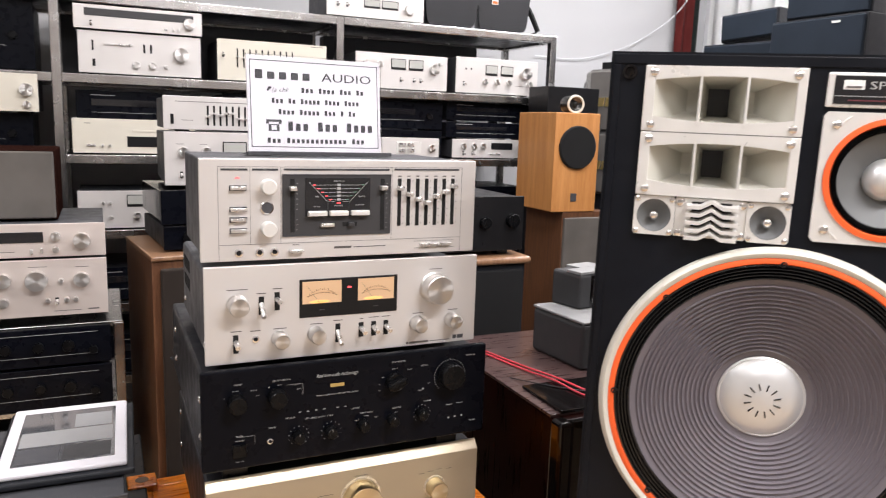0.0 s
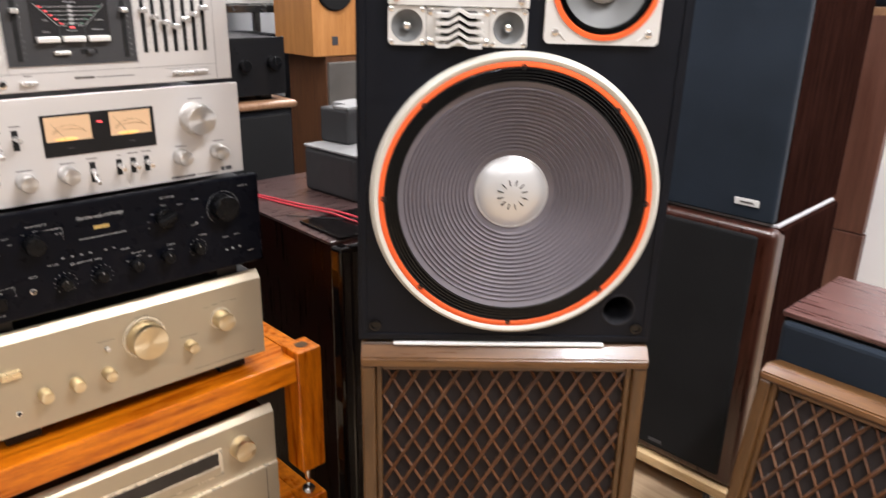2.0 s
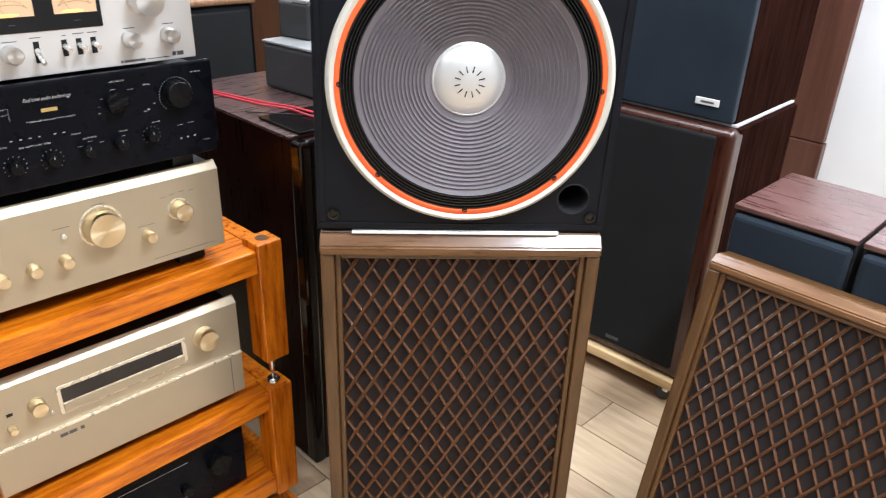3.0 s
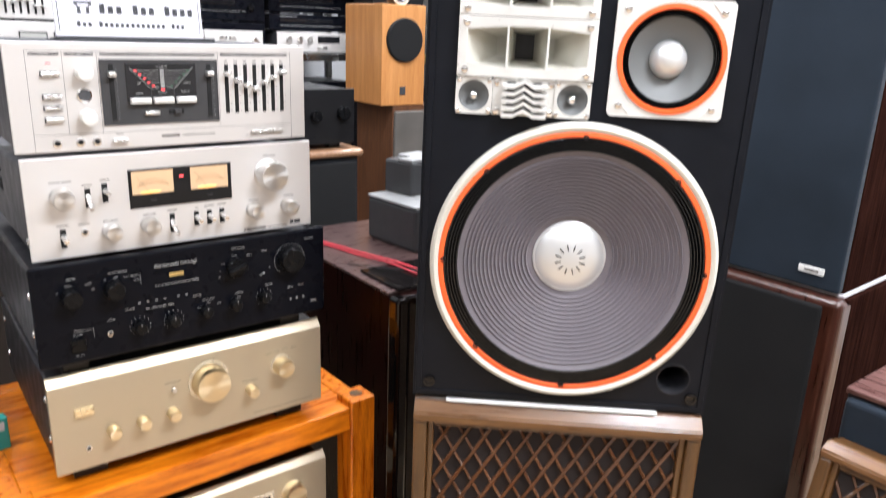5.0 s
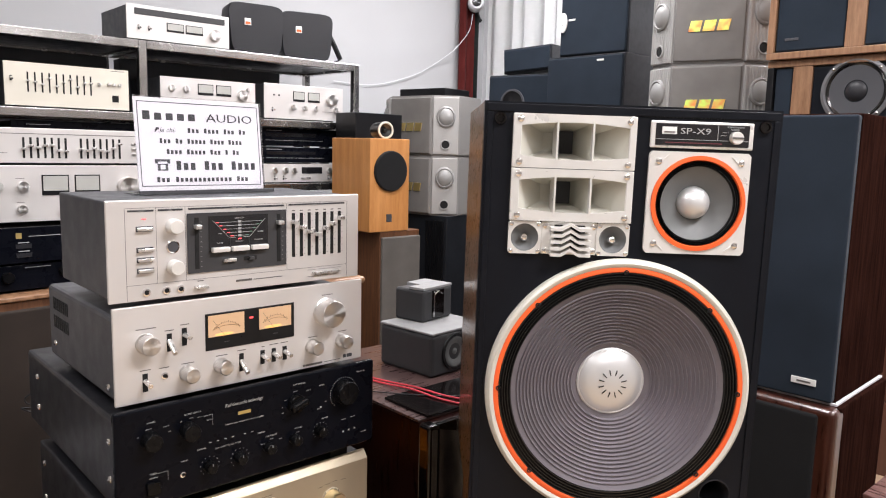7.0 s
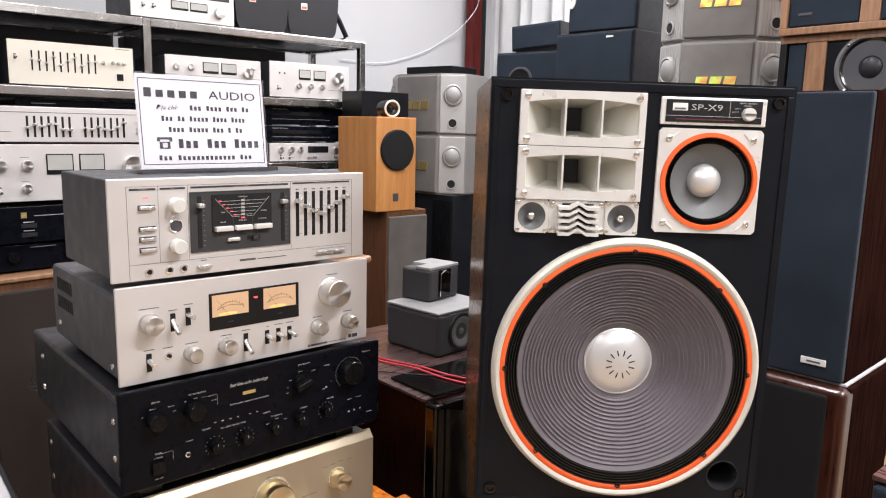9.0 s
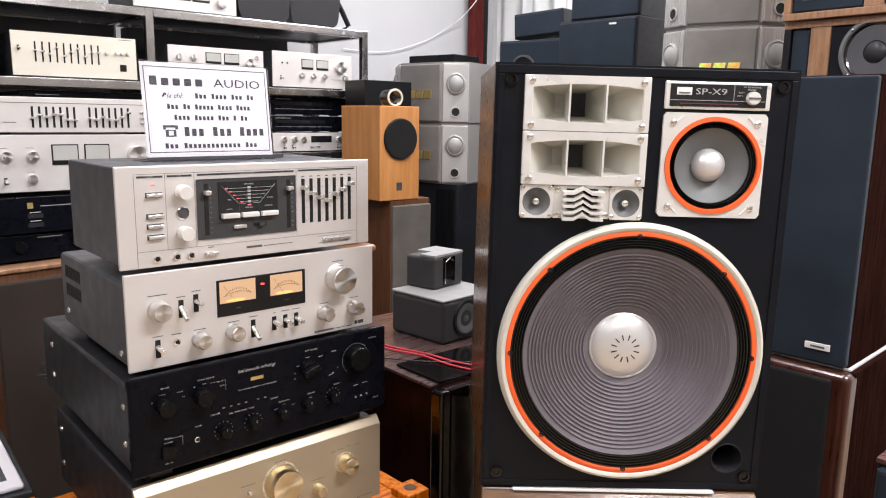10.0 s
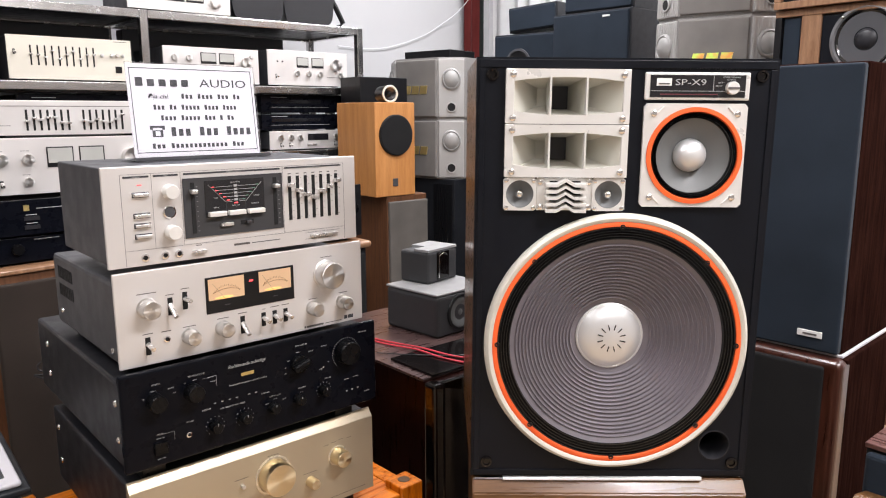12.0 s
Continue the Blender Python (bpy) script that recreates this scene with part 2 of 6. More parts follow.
def part(name, bm, material, parent, label="", loc=None, smooth=False):
    me = bpy.data.meshes.new(name)
    bm.to_mesh(me)
    bm.free()
    me.materials.append(material)
    if smooth:
        for p in me.polygons:
            p.use_smooth = True
        me.set_sharp_from_angle(angle=radians(38))
    ob = new(name, me)
    ob.parent = parent
    if loc:
        ob.location = loc
    if label:
        tagged(ob, label)
    return ob


def again(ob, loc, parent=None):
    """Another part on the same mesh."""
    o = new(ob.name.split(".")[0], ob.data)
    o.parent = parent or ob.parent
    o.location = loc
    if ob.get("label"):
        o["label"] = ob["label"]
    return o


def add_box(bm, x0, x1, y0, y1, z0, z1, bevel=0.0, seg=2):
    r = bmesh.ops.create_cube(bm, size=1)
    bmesh.ops.transform(bm, matrix=Matrix.Translation(((x0 + x1) / 2, (y0 + y1) / 2, (z0 + z1) / 2)) @ Matrix.Diagonal((x1 - x0, y1 - y0, z1 - z0, 1)), verts=r["verts"])
    if bevel:
        edges = list({e for v in r["verts"] for e in v.link_edges})
        bmesh.ops.bevel(bm, geom=edges, offset=bevel, segments=seg, affect="EDGES", profile=0.5)
    return bm


def box(x0, x1, y0, y1, z0, z1, bevel=0.0, seg=2):
    return add_box(bmesh.new(), x0, x1, y0, y1, z0, z1, bevel, seg)


def add_lathe(bm, profile, n=48, cx=0.0, cz=0.0, cy=0.0, sx=1.0, sz=1.0):
    """Rings of (radius, depth) round the y axis; depth grows towards the front (-y)."""
    rings = []
    for r, d in profile:
        if r < 1e-6:
            rings.append([bm.verts.new((cx, cy - d, cz))])
        else:
            rings.append([bm.verts.new((cx + sx * r * math.cos(2 * math.pi * k / n), cy - d, cz + sz * r * math.sin(2 * math.pi * k / n))) for k in range(n)])
    for a, b in zip(rings, rings[1:]):
        for k in range(n):
            j = (k + 1) % n
            if len(a) == 1 and len(b) > 1:
                bm.faces.new((a[0], b[j], b[k]))
            elif len(b) == 1 and len(a) > 1:
                bm.faces.new((a[k], a[j], b[0]))
            elif len(a) > 1:
                bm.faces.new((a[k], a[j], b[j], b[k]))
    return bm


def lathe(profile, n=48, **kw):
    bm = add_lathe(bmesh.new(), profile, n, **kw)
    bmesh.ops.recalc_face_normals(bm, faces=bm.faces)
    return bm


def knob_mesh(r, h, ribs=0, skirt=0.0):
    """A turned knob with its axis along y, standing out to the front by h."""
    b = min(0.0012, r * 0.15)
    prof = [(r + skirt, 0), (r + skirt, 0.002), (r, 0.003)] if skirt else [(r, 0)]
    prof += [(r, h - b), (r - b, h), (r * 0.5, h + 0.0001), (0, h)]
    n = 64 if ribs else 32
    bm = bmesh.new()
    rings = []
    for q, d in prof:
        if q == 0:
            rings.append([bm.verts.new((0, -d, 0))])
            continue
        ring = []
        for k in range(n):
            rr = q - (0.0006 if ribs and k % 2 and 0.001 < d < h - b / 2 else 0)
            ring.append(bm.verts.new((rr * math.cos(2 * math.pi * k / n), -d, rr * math.sin(2 * math.pi * k / n))))
        rings.append(ring)
    for a, c in zip(rings, rings[1:]):
        for k in range(n):
            j = (k + 1) % n
            if len(c) == 1:
                bm.faces.new((a[k], a[j], c[0]))
            else:
                bm.faces.new((a[k], a[j], c[j], c[k]))
    bmesh.ops.recalc_face_normals(bm, faces=bm.faces)
    return bm


def tube(points, r, n=8):
    """A round cable or bar through the points."""
    bm = bmesh.new()
    pts = [Vector(p) for p in points]
    rings = []
    for i, p in enumerate(pts):
        d = (pts[min(i + 1, len(pts) - 1)] - pts[max(i - 1, 0)]).normalized()
        side = d.orthogonal().normalized() if abs(d.z) > 0.95 else d.cross(Vector((0, 0, 1))).normalized()
        up = side.cross(d)
        rings.append([bm.verts.new(p + r * (math.cos(2 * math.pi * k / n) * side + math.sin(2 * math.pi * k / n) * up)) for k in range(n)])
    for a, b in zip(rings, rings[1:]):
        for k in range(n):
            bm.faces.new((a[k], a[(k + 1) % n], b[(k + 1) % n], b[k]))
    bm.faces.new(rings[0])
    bm.faces.new(rings[-1])
    bmesh.ops.recalc_face_normals(bm, faces=bm.faces)
    return bm


def curve_points(ctrl, n=30):
    """A smooth line through the control points."""
    c = [Vector(p) for p in ctrl]
    c = [2 * c[0] - c[1], *c, 2 * c[-1] - c[-2]]
    out = []
    per = max(2, n // (len(c) - 3))
    for i in range(1, len(c) - 2):
        for k in range(per):
            t = k / per
            p0, p1, p2, p3 = c[i - 1], c[i], c[i + 1], c[i + 2]
            out.append(0.5 * ((2 * p1) + (p2 - p0) * t + (2 * p0 - 5 * p1 + 4 * p2 - p3) * t * t + (3 * p1 - p0 - 3 * p2 + p3) * t ** 3))
    out.append(c[-2])
    return out


def words(name, text, x, z, size, material, parent, y=-0.0006, align="LEFT", stretch=1.0, shear=0.0):
    cu = bpy.data.curves.new(name, "FONT")
    cu.body, cu.size, cu.align_x, cu.extrude, cu.resolution_u, cu.shear = text, size, align, 0.0002, 2, shear
    cu.materials.append(material)
    ob = new(name, cu)
    ob.parent = parent
    ob.location = (x, y, z)
    ob.rotation_euler = (radians(90), 0, 0)
    ob.scale = (stretch, 1, 1)
    return ob


def bars(name, rows, material, parent, y=0.0, t=0.0006, label=""):
    """Flat printed marks: rows of x0, x1, z0, z1."""
    bm = bmesh.new()
    for x0, x1, z0, z1 in rows:
        add_box(bm, x0, x1, y - t, y, z0, z1)
    return part(name, bm, material, parent, label)


def plate_with_hole(w, h, r, t, cx=0.0, cz=0.0, n=64, bevel=0.0):
    """A plate w by h with a round hole, front at y = -t."""
    bm = bmesh.new()
    front_o, front_i, back_o, back_i = [], [], [], []
    for k in range(n):
        a = 2 * math.pi * (k + 0.5) / n
        c, s = math.cos(a), math.sin(a)
        m = min((w / 2) / max(abs(c), 1e-6), (h / 2) / max(abs(s), 1e-6))
        for lst, q, y in ((front_o, None, -t), (front_i, r, -t), (back_o, None, 0), (back_i, r, 0)):
            if q is None:
                lst.append(bm.verts.new((c * m, y, s * m)))
            else:
                lst.append(bm.verts.new((cx + c * q, y, cz + s * q)))
    for k in range(n):
        j = (k + 1) % n
        bm.faces.new((front_o[k], front_o[j], front_i[j], front_i[k]))
        bm.faces.new((front_o[k], back_o[k], back_o[j], front_o[j]))
        bm.faces.new((front_i[k], front_i[j], back_i[j], back_i[k]))
    bmesh.ops.recalc_face_normals(bm, faces=bm.faces)
    return bm


def pierced_panel(x0, x1, z0, z1, y0, y1, holes):
    """A board from y0 (front) to y1 with round holes, each x, z, radius, steps."""
    bm = bmesh.new()
    loops = [[(x0, z0), (x1, z0), (x1, z1), (x0, z1)]]
    for cx, cz, r, n in holes:
        loops.append([(cx + r * math.cos(2 * math.pi * k / n), cz + r * math.sin(2 * math.pi * k / n)) for k in range(n)])
    edges = []
    for lp in loops:
        f = [bm.verts.new((x, y0, z)) for x, z in lp]
        g = [bm.verts.new((x, y1, z)) for x, z in lp]
        for k in range(len(f)):
            j = (k + 1) % len(f)
            bm.faces.new((f[k], f[j], g[j], g[k]))
            edges.append(bm.edges.get((f[k], f[j])))
    bmesh.ops.triangle_fill(bm, edges=edges, use_beauty=True, use_dissolve=False)
    bmesh.ops.recalc_face_normals(bm, faces=bm.faces)
    return bm


# ---- setting ----
def slab(name, x0, x1, y0, y1, z0, z1, material, label, category):
    ob = part(name, box(x0, x1, y0, y1, z0, z1), material, None)
    return tagged(ob, label, category, kind="structure")


XL, XR, YB, YF, ZC = -2.2, 3.4, 3.6, -2.4, 2.95
floor = slab("floor", XL, XR, YF, YB, -0.10, -0.006, GROUT, "wood-look plank tiles with thin grout joints", "floor")
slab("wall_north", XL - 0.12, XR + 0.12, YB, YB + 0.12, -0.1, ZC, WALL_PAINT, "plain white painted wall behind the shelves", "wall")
slab("wall_east", XR, XR + 0.12, YF, YB, -0.1, ZC, WALL_LIT, "plain white painted side wall", "wall")
slab("wall_west", XL - 0.12, XL, YF, YB, -0.1, ZC, WALL_UNSEEN, "unseen plain side wall, dark to cut the fill light", "wall")
slab("wall_south", XL - 0.12, XR + 0.12, YF - 0.12, YF, -0.1, ZC, WALL_UNSEEN, "unseen plain wall, dark to cut the fill light", "wall")
slab("ceiling", XL - 0.12, XR + 0.12, YF - 0.12, YB + 0.12, ZC, ZC + 0.1, CEIL_PAINT, "plain white painted ceiling", "ceiling")


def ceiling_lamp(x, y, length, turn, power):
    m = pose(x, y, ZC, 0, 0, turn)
    t = thing("ceiling_light", m, "white ceiling tube light fixture out of view, switched on", "ceiling light", "ceiling lights")
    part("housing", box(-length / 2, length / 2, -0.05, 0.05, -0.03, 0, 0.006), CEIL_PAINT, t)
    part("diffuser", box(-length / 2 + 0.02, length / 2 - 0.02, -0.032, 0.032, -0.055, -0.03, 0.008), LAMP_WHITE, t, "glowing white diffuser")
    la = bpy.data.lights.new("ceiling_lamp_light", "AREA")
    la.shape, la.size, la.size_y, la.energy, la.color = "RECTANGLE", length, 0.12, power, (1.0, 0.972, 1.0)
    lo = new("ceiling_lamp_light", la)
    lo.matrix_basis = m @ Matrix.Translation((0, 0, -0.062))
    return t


# Unseen fixtures: number and places assumed, powers set to balance the room
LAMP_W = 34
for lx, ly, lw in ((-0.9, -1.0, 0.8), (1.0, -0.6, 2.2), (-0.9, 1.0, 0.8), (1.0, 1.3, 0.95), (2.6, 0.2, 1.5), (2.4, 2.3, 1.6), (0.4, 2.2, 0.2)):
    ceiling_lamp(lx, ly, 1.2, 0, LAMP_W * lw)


# ---- the big loudspeaker ----
def screw(parent, x, z, y, r=0.0035, material=None):
    if "screw" not in SHARED:
        SHARED["screw"] = part("screw", lathe([(0.0052, 0), (0.0049, 0.0014), (0.0034, 0.0026), (0.0012, 0.0029), (0.0011, 0.0016), (0, 0.0016)], 16), CHROME, parent, loc=(x, y, z), smooth=True)
        return SHARED["screw"]
    return again(SHARED["screw"], (x, y, z), parent)


SHARED = {}


def horn_plate(parent, x0, x1, z0, z1, y):
    """Cast plate with three flared cells, the middle one with the deep throat."""
    w, h, cx, cz = x1 - x0, z1 - z0, (x0 + x1) / 2, (z0 + z1) / 2
    bm = bmesh.new()
    ix0, ix1, iz0, iz1 = x0 + 0.013, x1 - 0.011, z0 + 0.011, z1 - 0.010
    add_box(bm, x0, ix0, y - 0.008, y + 0.004, z0, z1, 0.0012)
    add_box(bm, ix1, x1, y - 0.008, y + 0.004, z0, z1, 0.0012)
    third = (ix1 - ix0) / 3
    # top and bottom lips bow outwards in the middle
    n = 18
    for top in (0, 1):
        vs = []
        for k in range(n + 1):
            u = k / n
            x = ix0 + (ix1 - ix0) * u
            bow = 0.006 * (1 - (2 * u - 1) ** 2)
            outer, inner = (z1, iz1 - 0.008 + bow) if top else (z0, iz0 + 0.008 - bow)
            vs.append([bm.verts.new((x, yy, zz)) for yy, zz in ((y - 0.008, outer), (y - 0.008, inner), (y + 0.004, inner), (y + 0.004, outer))])
        for a, b in zip(vs, vs[1:]):
            for i in range(4):
                bm.faces.new((a[i], a[(i + 1) % 4], b[(i + 1) % 4], b[i]))
        bm.faces.new(vs[0]), bm.faces.new(vs[-1])
    bmesh.ops.recalc_face_normals(bm, faces=bm.faces)
    plate = part("horn_plate", bm, PLATE, parent, "cast silver horn plate")
    # flared cells running back to a shared throat
    zc0, zc1 = iz0 + 0.001, iz1 - 0.001
    tx = (ix0 + third * 1.26, ix0 + third * 1.74)
    tz = (cz - 0.018, cz + 0.018)
    back, mid = y + 0.085, y - 0.004
    for i in range(3):
        bm = bmesh.new()
        a, b = ix0 + third * i, ix0 + third * (i + 1)
        fa, fb = ((tx[0], tx[1]) if i == 1 else (a + 0.75 * third, b + 0.05 * third) if i == 0 else (a - 0.05 * third, b - 0.75 * third))
        dz = 0.0 if i == 1 else 0.004
        f = [bm.verts.new(p) for p in ((a, mid, zc0), (b, mid, zc0), (b, mid, zc1), (a, mid, zc1))]
        yb = back if i == 1 else y + 0.05
        g = [bm.verts.new(p) for p in ((fa, yb, tz[0] + dz), (fb, yb, tz[0] + dz), (fb, yb, tz[1] - dz), (fa, yb, tz[1] - dz))]
        for k in range(4):
            bm.faces.new((f[k], f[(k + 1) % 4], g[(k + 1) % 4], g[k]))
        if i != 1:
            bm.faces.new(g)
        part("horn_cell", bm, HORN, plate, "cream flared horn cell")
    part("throat", box(tx[0] - 0.002, tx[1] + 0.002, back - 0.002, back + 0.001, tz[0] - 0.002, tz[1] + 0.002), VINYL, plate, "dark horn throat")
    bm = bmesh.new()
    for i in (1, 2):
        xx = ix0 + third * i
        add_box(bm, xx - 0.0014, xx + 0.0014, y - 0.009, y + 0.03, iz0 - 0.002, iz1 + 0.002)
    part("divider", bm, PLATE, plate)
    for xx in (x0 + 0.011, x1 - 0.011):
        for zz in (z0 + 0.0085, z1 - 0.0085):
            screw(plate, xx, zz, y - 0.008)


def tweeter(parent, cx, cz, y, s=0.0508):
    t = part("tweeter", plate_with_hole(s, s, s * 0.42, 0.005, n=48), PLATE, parent, "small square tweeter with chrome phase plug", loc=(cx, y, cz))
    part("tweeter_cone", lathe([(s * 0.43, 0.002), (s * 0.415, 0.0045), (s * 0.37, 0.0015), (s * 0.34, -0.001), (s * 0.1, -0.009), (0, -0.0095)], 40), CONE_MID, t, "grey cone", smooth=True)
    part("phase_plug", lathe([(s * 0.13, -0.009), (s * 0.14, -0.001), (s * 0.11, 0.003), (s * 0.05, 0.0055), (0, 0.006)], 24), CHROME, t, "chrome plug", smooth=True)
    for a in (-1, 1):
        for b in (-1, 1):
            screw(t, a * s * 0.415, b * s * 0.415, -0.005).scale = (0.7, 0.7, 0.7)


def big_speaker(m):
    s = thing("loudspeaker", m, "large black loudspeaker with orange-ringed woofer and silver horns", "speaker")
    W, H, D = 0.457, 0.677, 0.37
    # black front in a walnut case
    # hollow case: two sides, top, bottom and back
    for x0, x1, z0, z1 in ((-W / 2, -W / 2 + 0.018, 0, H), (W / 2 - 0.018, W / 2, 0, H), (-W / 2 + 0.018, W / 2 - 0.018, 0, 0.018), (-W / 2 + 0.018, W / 2 - 0.018, H - 0.018, H)):
        part("case_panel", box(x0, x1, 0.0035, D, z0, z1, 0.0015), WALNUT_RAIL, s, "walnut veneer case panel")
    part("back_panel", box(-W / 2 + 0.018, W / 2 - 0.018, D - 0.012, D - 0.001, 0.018, H - 0.018), BLACK, s)
    # black front with openings for the drivers
    fr = pierced_panel(-W / 2, W / 2, 0, 0.444, -0.0145, 0.0035, ((0.001, 0.231, 0.190, 96), (0.1735, 0.056, 0.0245, 40)))
    for x0, x1, z0, z1 in ((-W / 2, -0.182, 0.444, 0.652), (0.0015, 0.028, 0.444, 0.652), (-0.182, 0.0015, 0.444, 0.449), (0.028, 0.1785, 0.444, 0.458), (0.028, 0.1785, 0.606, 0.652), (0.1785, W / 2, 0.444, 0.652), (-W / 2, W / 2, 0.652, H)):
        part("baffle_panel", box(x0, x1, -0.0145, 0.0035, z0, z1), BAFFLE, s)
    part("baffle", fr, BAFFLE, s, "black front baffle")
    bm = bmesh.new()
    add_box(bm, -W / 2 + 0.004, W / 2 - 0.004, -0.0165, -0.0138, H - 0.0155, H - 0.003, 0.001)
    add_box(bm, -W / 2 + 0.004, W / 2 - 0.004, -0.0165, -0.0138, 0.003, 0.012, 0.001)
    add_box(bm, -W / 2 + 0.004, -W / 2 + 0.013, -0.0165, -0.0138, 0.0125, H - 0.016, 0.001)
    add_box(bm, W / 2 - 0.013, W / 2 - 0.004, -0.0165, -0.0138, 0.0125, H - 0.016, 0.001)
    part("baffle_rim", bm, BAFFLE, s)
    F = -0.0145   # the front plane of the baffle
    ux = -0.1395  # local x of u = 0
    z0 = 0.780
    # grille sockets
    for u, z in ((-0.0635, 0.806), (0.3435, 0.806), (-0.0645, 1.4315), (0.342, 1.4315)):
        so = part("grille_socket", lathe([(0.0095, 0), (0.009, 0.004), (0.006, 0.0045), (0.005, 0.001), (0, 0.0005)], 28), BLACK_GLOSS, s, "black rubber grille socket", loc=(u + ux, F, z - z0), smooth=True)
    horn_plate(s, -0.0452 + ux, 0.1432 + ux, 1.3585 - z0, 1.4400 - z0, F)
    horn_plate(s, -0.0452 + ux, 0.1432 + ux, 1.2775 - z0, 1.3575 - z0, F)
    tweeter(s, -0.0198 + ux, 1.2512 - z0, F)
    tweeter(s, 0.1172 + ux, 1.2512 - z0, F)
    # fin lens between the tweeters
    lx = ux - 0.0042
    br = part("lens_bracket", box(0.0102 + lx, 0.0962 + lx, F - 0.0035, F + 0.001, 1.2262 - z0, 1.2765 - z0, 0.001), PLATE, s, "silver bracket of the acoustic lens")
    part("lens_throat", box(0.030 + lx, 0.078 + lx, F - 0.0045, F - 0.003, 1.232 - z0, 1.272 - z0), BLACK_DEEP, br)
    for k in range(5):
        bm = bmesh.new()
        zz = 1.2675 - z0 - k * 0.0098
        pts = [(0.0235, -0.002), (0.040, -0.002), (0.0535, 0.0058), (0.067, -0.002), (0.0855, -0.002)]
        front, rear = [], []
        for u, dz in pts:
            front.append([bm.verts.new((u + lx, F - 0.017, zz + dz + e)) for e in (-0.0022, 0.0022)])
            rear.append([bm.verts.new((u + lx, F - 0.0035, zz + dz + e + 0.002)) for e in (-0.0022, 0.0022)])
        for i in range(len(pts) - 1):
            a, b, c, d = front[i], front[i + 1], rear[i], rear[i + 1]
            bm.faces.new((a[0], b[0], b[1], a[1])), bm.faces.new((c[0], c[1], d[1], d[0]))
            bm.faces.new((a[1], b[1], d[1], c[1])), bm.faces.new((a[0], c[0], d[0], b[0]))
        bm.faces.new((front[0][0], front[0][1], rear[0][1], rear[0][0]))
        bm.faces.new((front[-1][0], rear[-1][0], rear[-1][1], front[-1][1]))
        bmesh.ops.recalc_face_normals(bm, faces=bm.faces)
        part("fin", bm, PLATE, br, "folded silver lens fin")
    for uu in (0.0165, 0.0905):
        for zz in (1.2315, 1.2705):
            screw(br, uu + lx, zz - z0, F - 0.0035)
    # name plate
    px = ux - 0.009
    np_ = part("name_plate", box(0.174 + px, 0.333 + px, F - 0.004, F + 0.001, 1.3955 - z0, 1.4365 - z0, 0.002), PLATE, s, "silver framed black name plate")
    part("panel", box(0.1815 + px, 0.3255 + px, F - 0.0048, F - 0.0035, 1.3995 - z0, 1.4325 - z0), LENS_DARK, np_, "black panel")
    bars("badge", [(0.191 + px, 0.2135 + px, 1.4165 - z0, 1.4275 - z0)], BADGE, np_, F - 0.0048)
    bars("badge_mark", [(0.194 + px, 0.2105 + px, 1.4185 - z0, 1.4205 - z0)], PRINT_D, np_, F - 0.0055)
    words("model_text", "SP-X9", 0.2185 + px, 1.4175 - z0, 0.0128, PRINT_W, np_, F - 0.0052, stretch=1.50)
    bars("rule", [(0.1815 + px, 0.3255 + px, 1.4085 - z0, 1.4092 - z0), (0.2765 + px, 0.2772 + px, 1.4092 - z0, 1.4325 - z0)], PRINT_W, np_, F - 0.0048)
    bars("small_print", [(0.197 + px, 0.284 + px, 1.4032 - z0, 1.4048 - z0)], MAROON, np_, F - 0.0048)
    words("dial_text", "SOUND BALANCE", 0.2905 + px, 1.4285 - z0, 0.0032, PRINT_W, np_, F - 0.0052)
    words("dial_text", "NORMAL", 0.2965 + px, 1.4248 - z0, 0.0032, PRINT_W, np_, F - 0.0052)
    words("dial_text", "SOFT 1", 0.2835 + px, 1.4205 - z0, 0.0030, PRINT_W, np_, F - 0.0052)
    words("dial_text", "SOFT 2", 0.2805 + px, 1.4155 - z0, 0.0030, PRINT_W, np_, F - 0.0052)
    part("dial", knob_mesh(0.0098, 0.009, 1), PLATE, np_, "silver balance dial", loc=(0.3045 + px, F - 0.0048, 1.4135 - z0))
    part("dial_pointer", box(-0.0085, 0.0085, -0.0012, 0, -0.0013, 0.0013), PRINT_D, np_, loc=(0.3045 + px, F - 0.0138, 1.4135 - z0))
    # mid driver
    mx, mz = 0.2438 + ux, 1.3118 - z0
    ox, oz = 0.0015, 0.0
    md = part("midrange_driver", plate_with_hole(0.157, 0.1575, 0.0722, 0.0055, n=96), PLATE, s, "square silver midrange driver frame", loc=(mx, F, mz))
    part("ring", lathe([(0.0738, 0.0035), (0.0732, 0.0078), (0.0672, 0.0082), (0.0660, 0.0060), (0.0660, -0.002)], 72), ORANGE, md, "orange ring", loc=(ox, 0, oz), smooth=True)
    part("surround", lathe([(0.0662, 0.003), (0.0646, 0.006), (0.0632, 0.0028), (0.0620, 0.0055), (0.0606, 0.0022), (0.0596, 0.0042), (0.0582, 0.0014), (0.0574, 0.0026), (0.0566, -0.001)], 72), RUBBER, md, "black pleated surround", loc=(ox, 0, oz), smooth=True)
    part("cone", lathe([(0.0569, -0.0005), (0.050, -0.004), (0.036, -0.011), (0.0255, -0.018)], 72), CONE_MID, md, "grey cone", loc=(ox, 0, oz), smooth=True)
    part("dome", lathe([(0.0258, -0.018), (0.0250, -0.012), (0.0215, -0.004), (0.0150, 0.002), (0.0075, 0.0048), (0, 0.0055)], 48), DOME, md, "silver dust dome", loc=(ox, 0, oz), smooth=True)
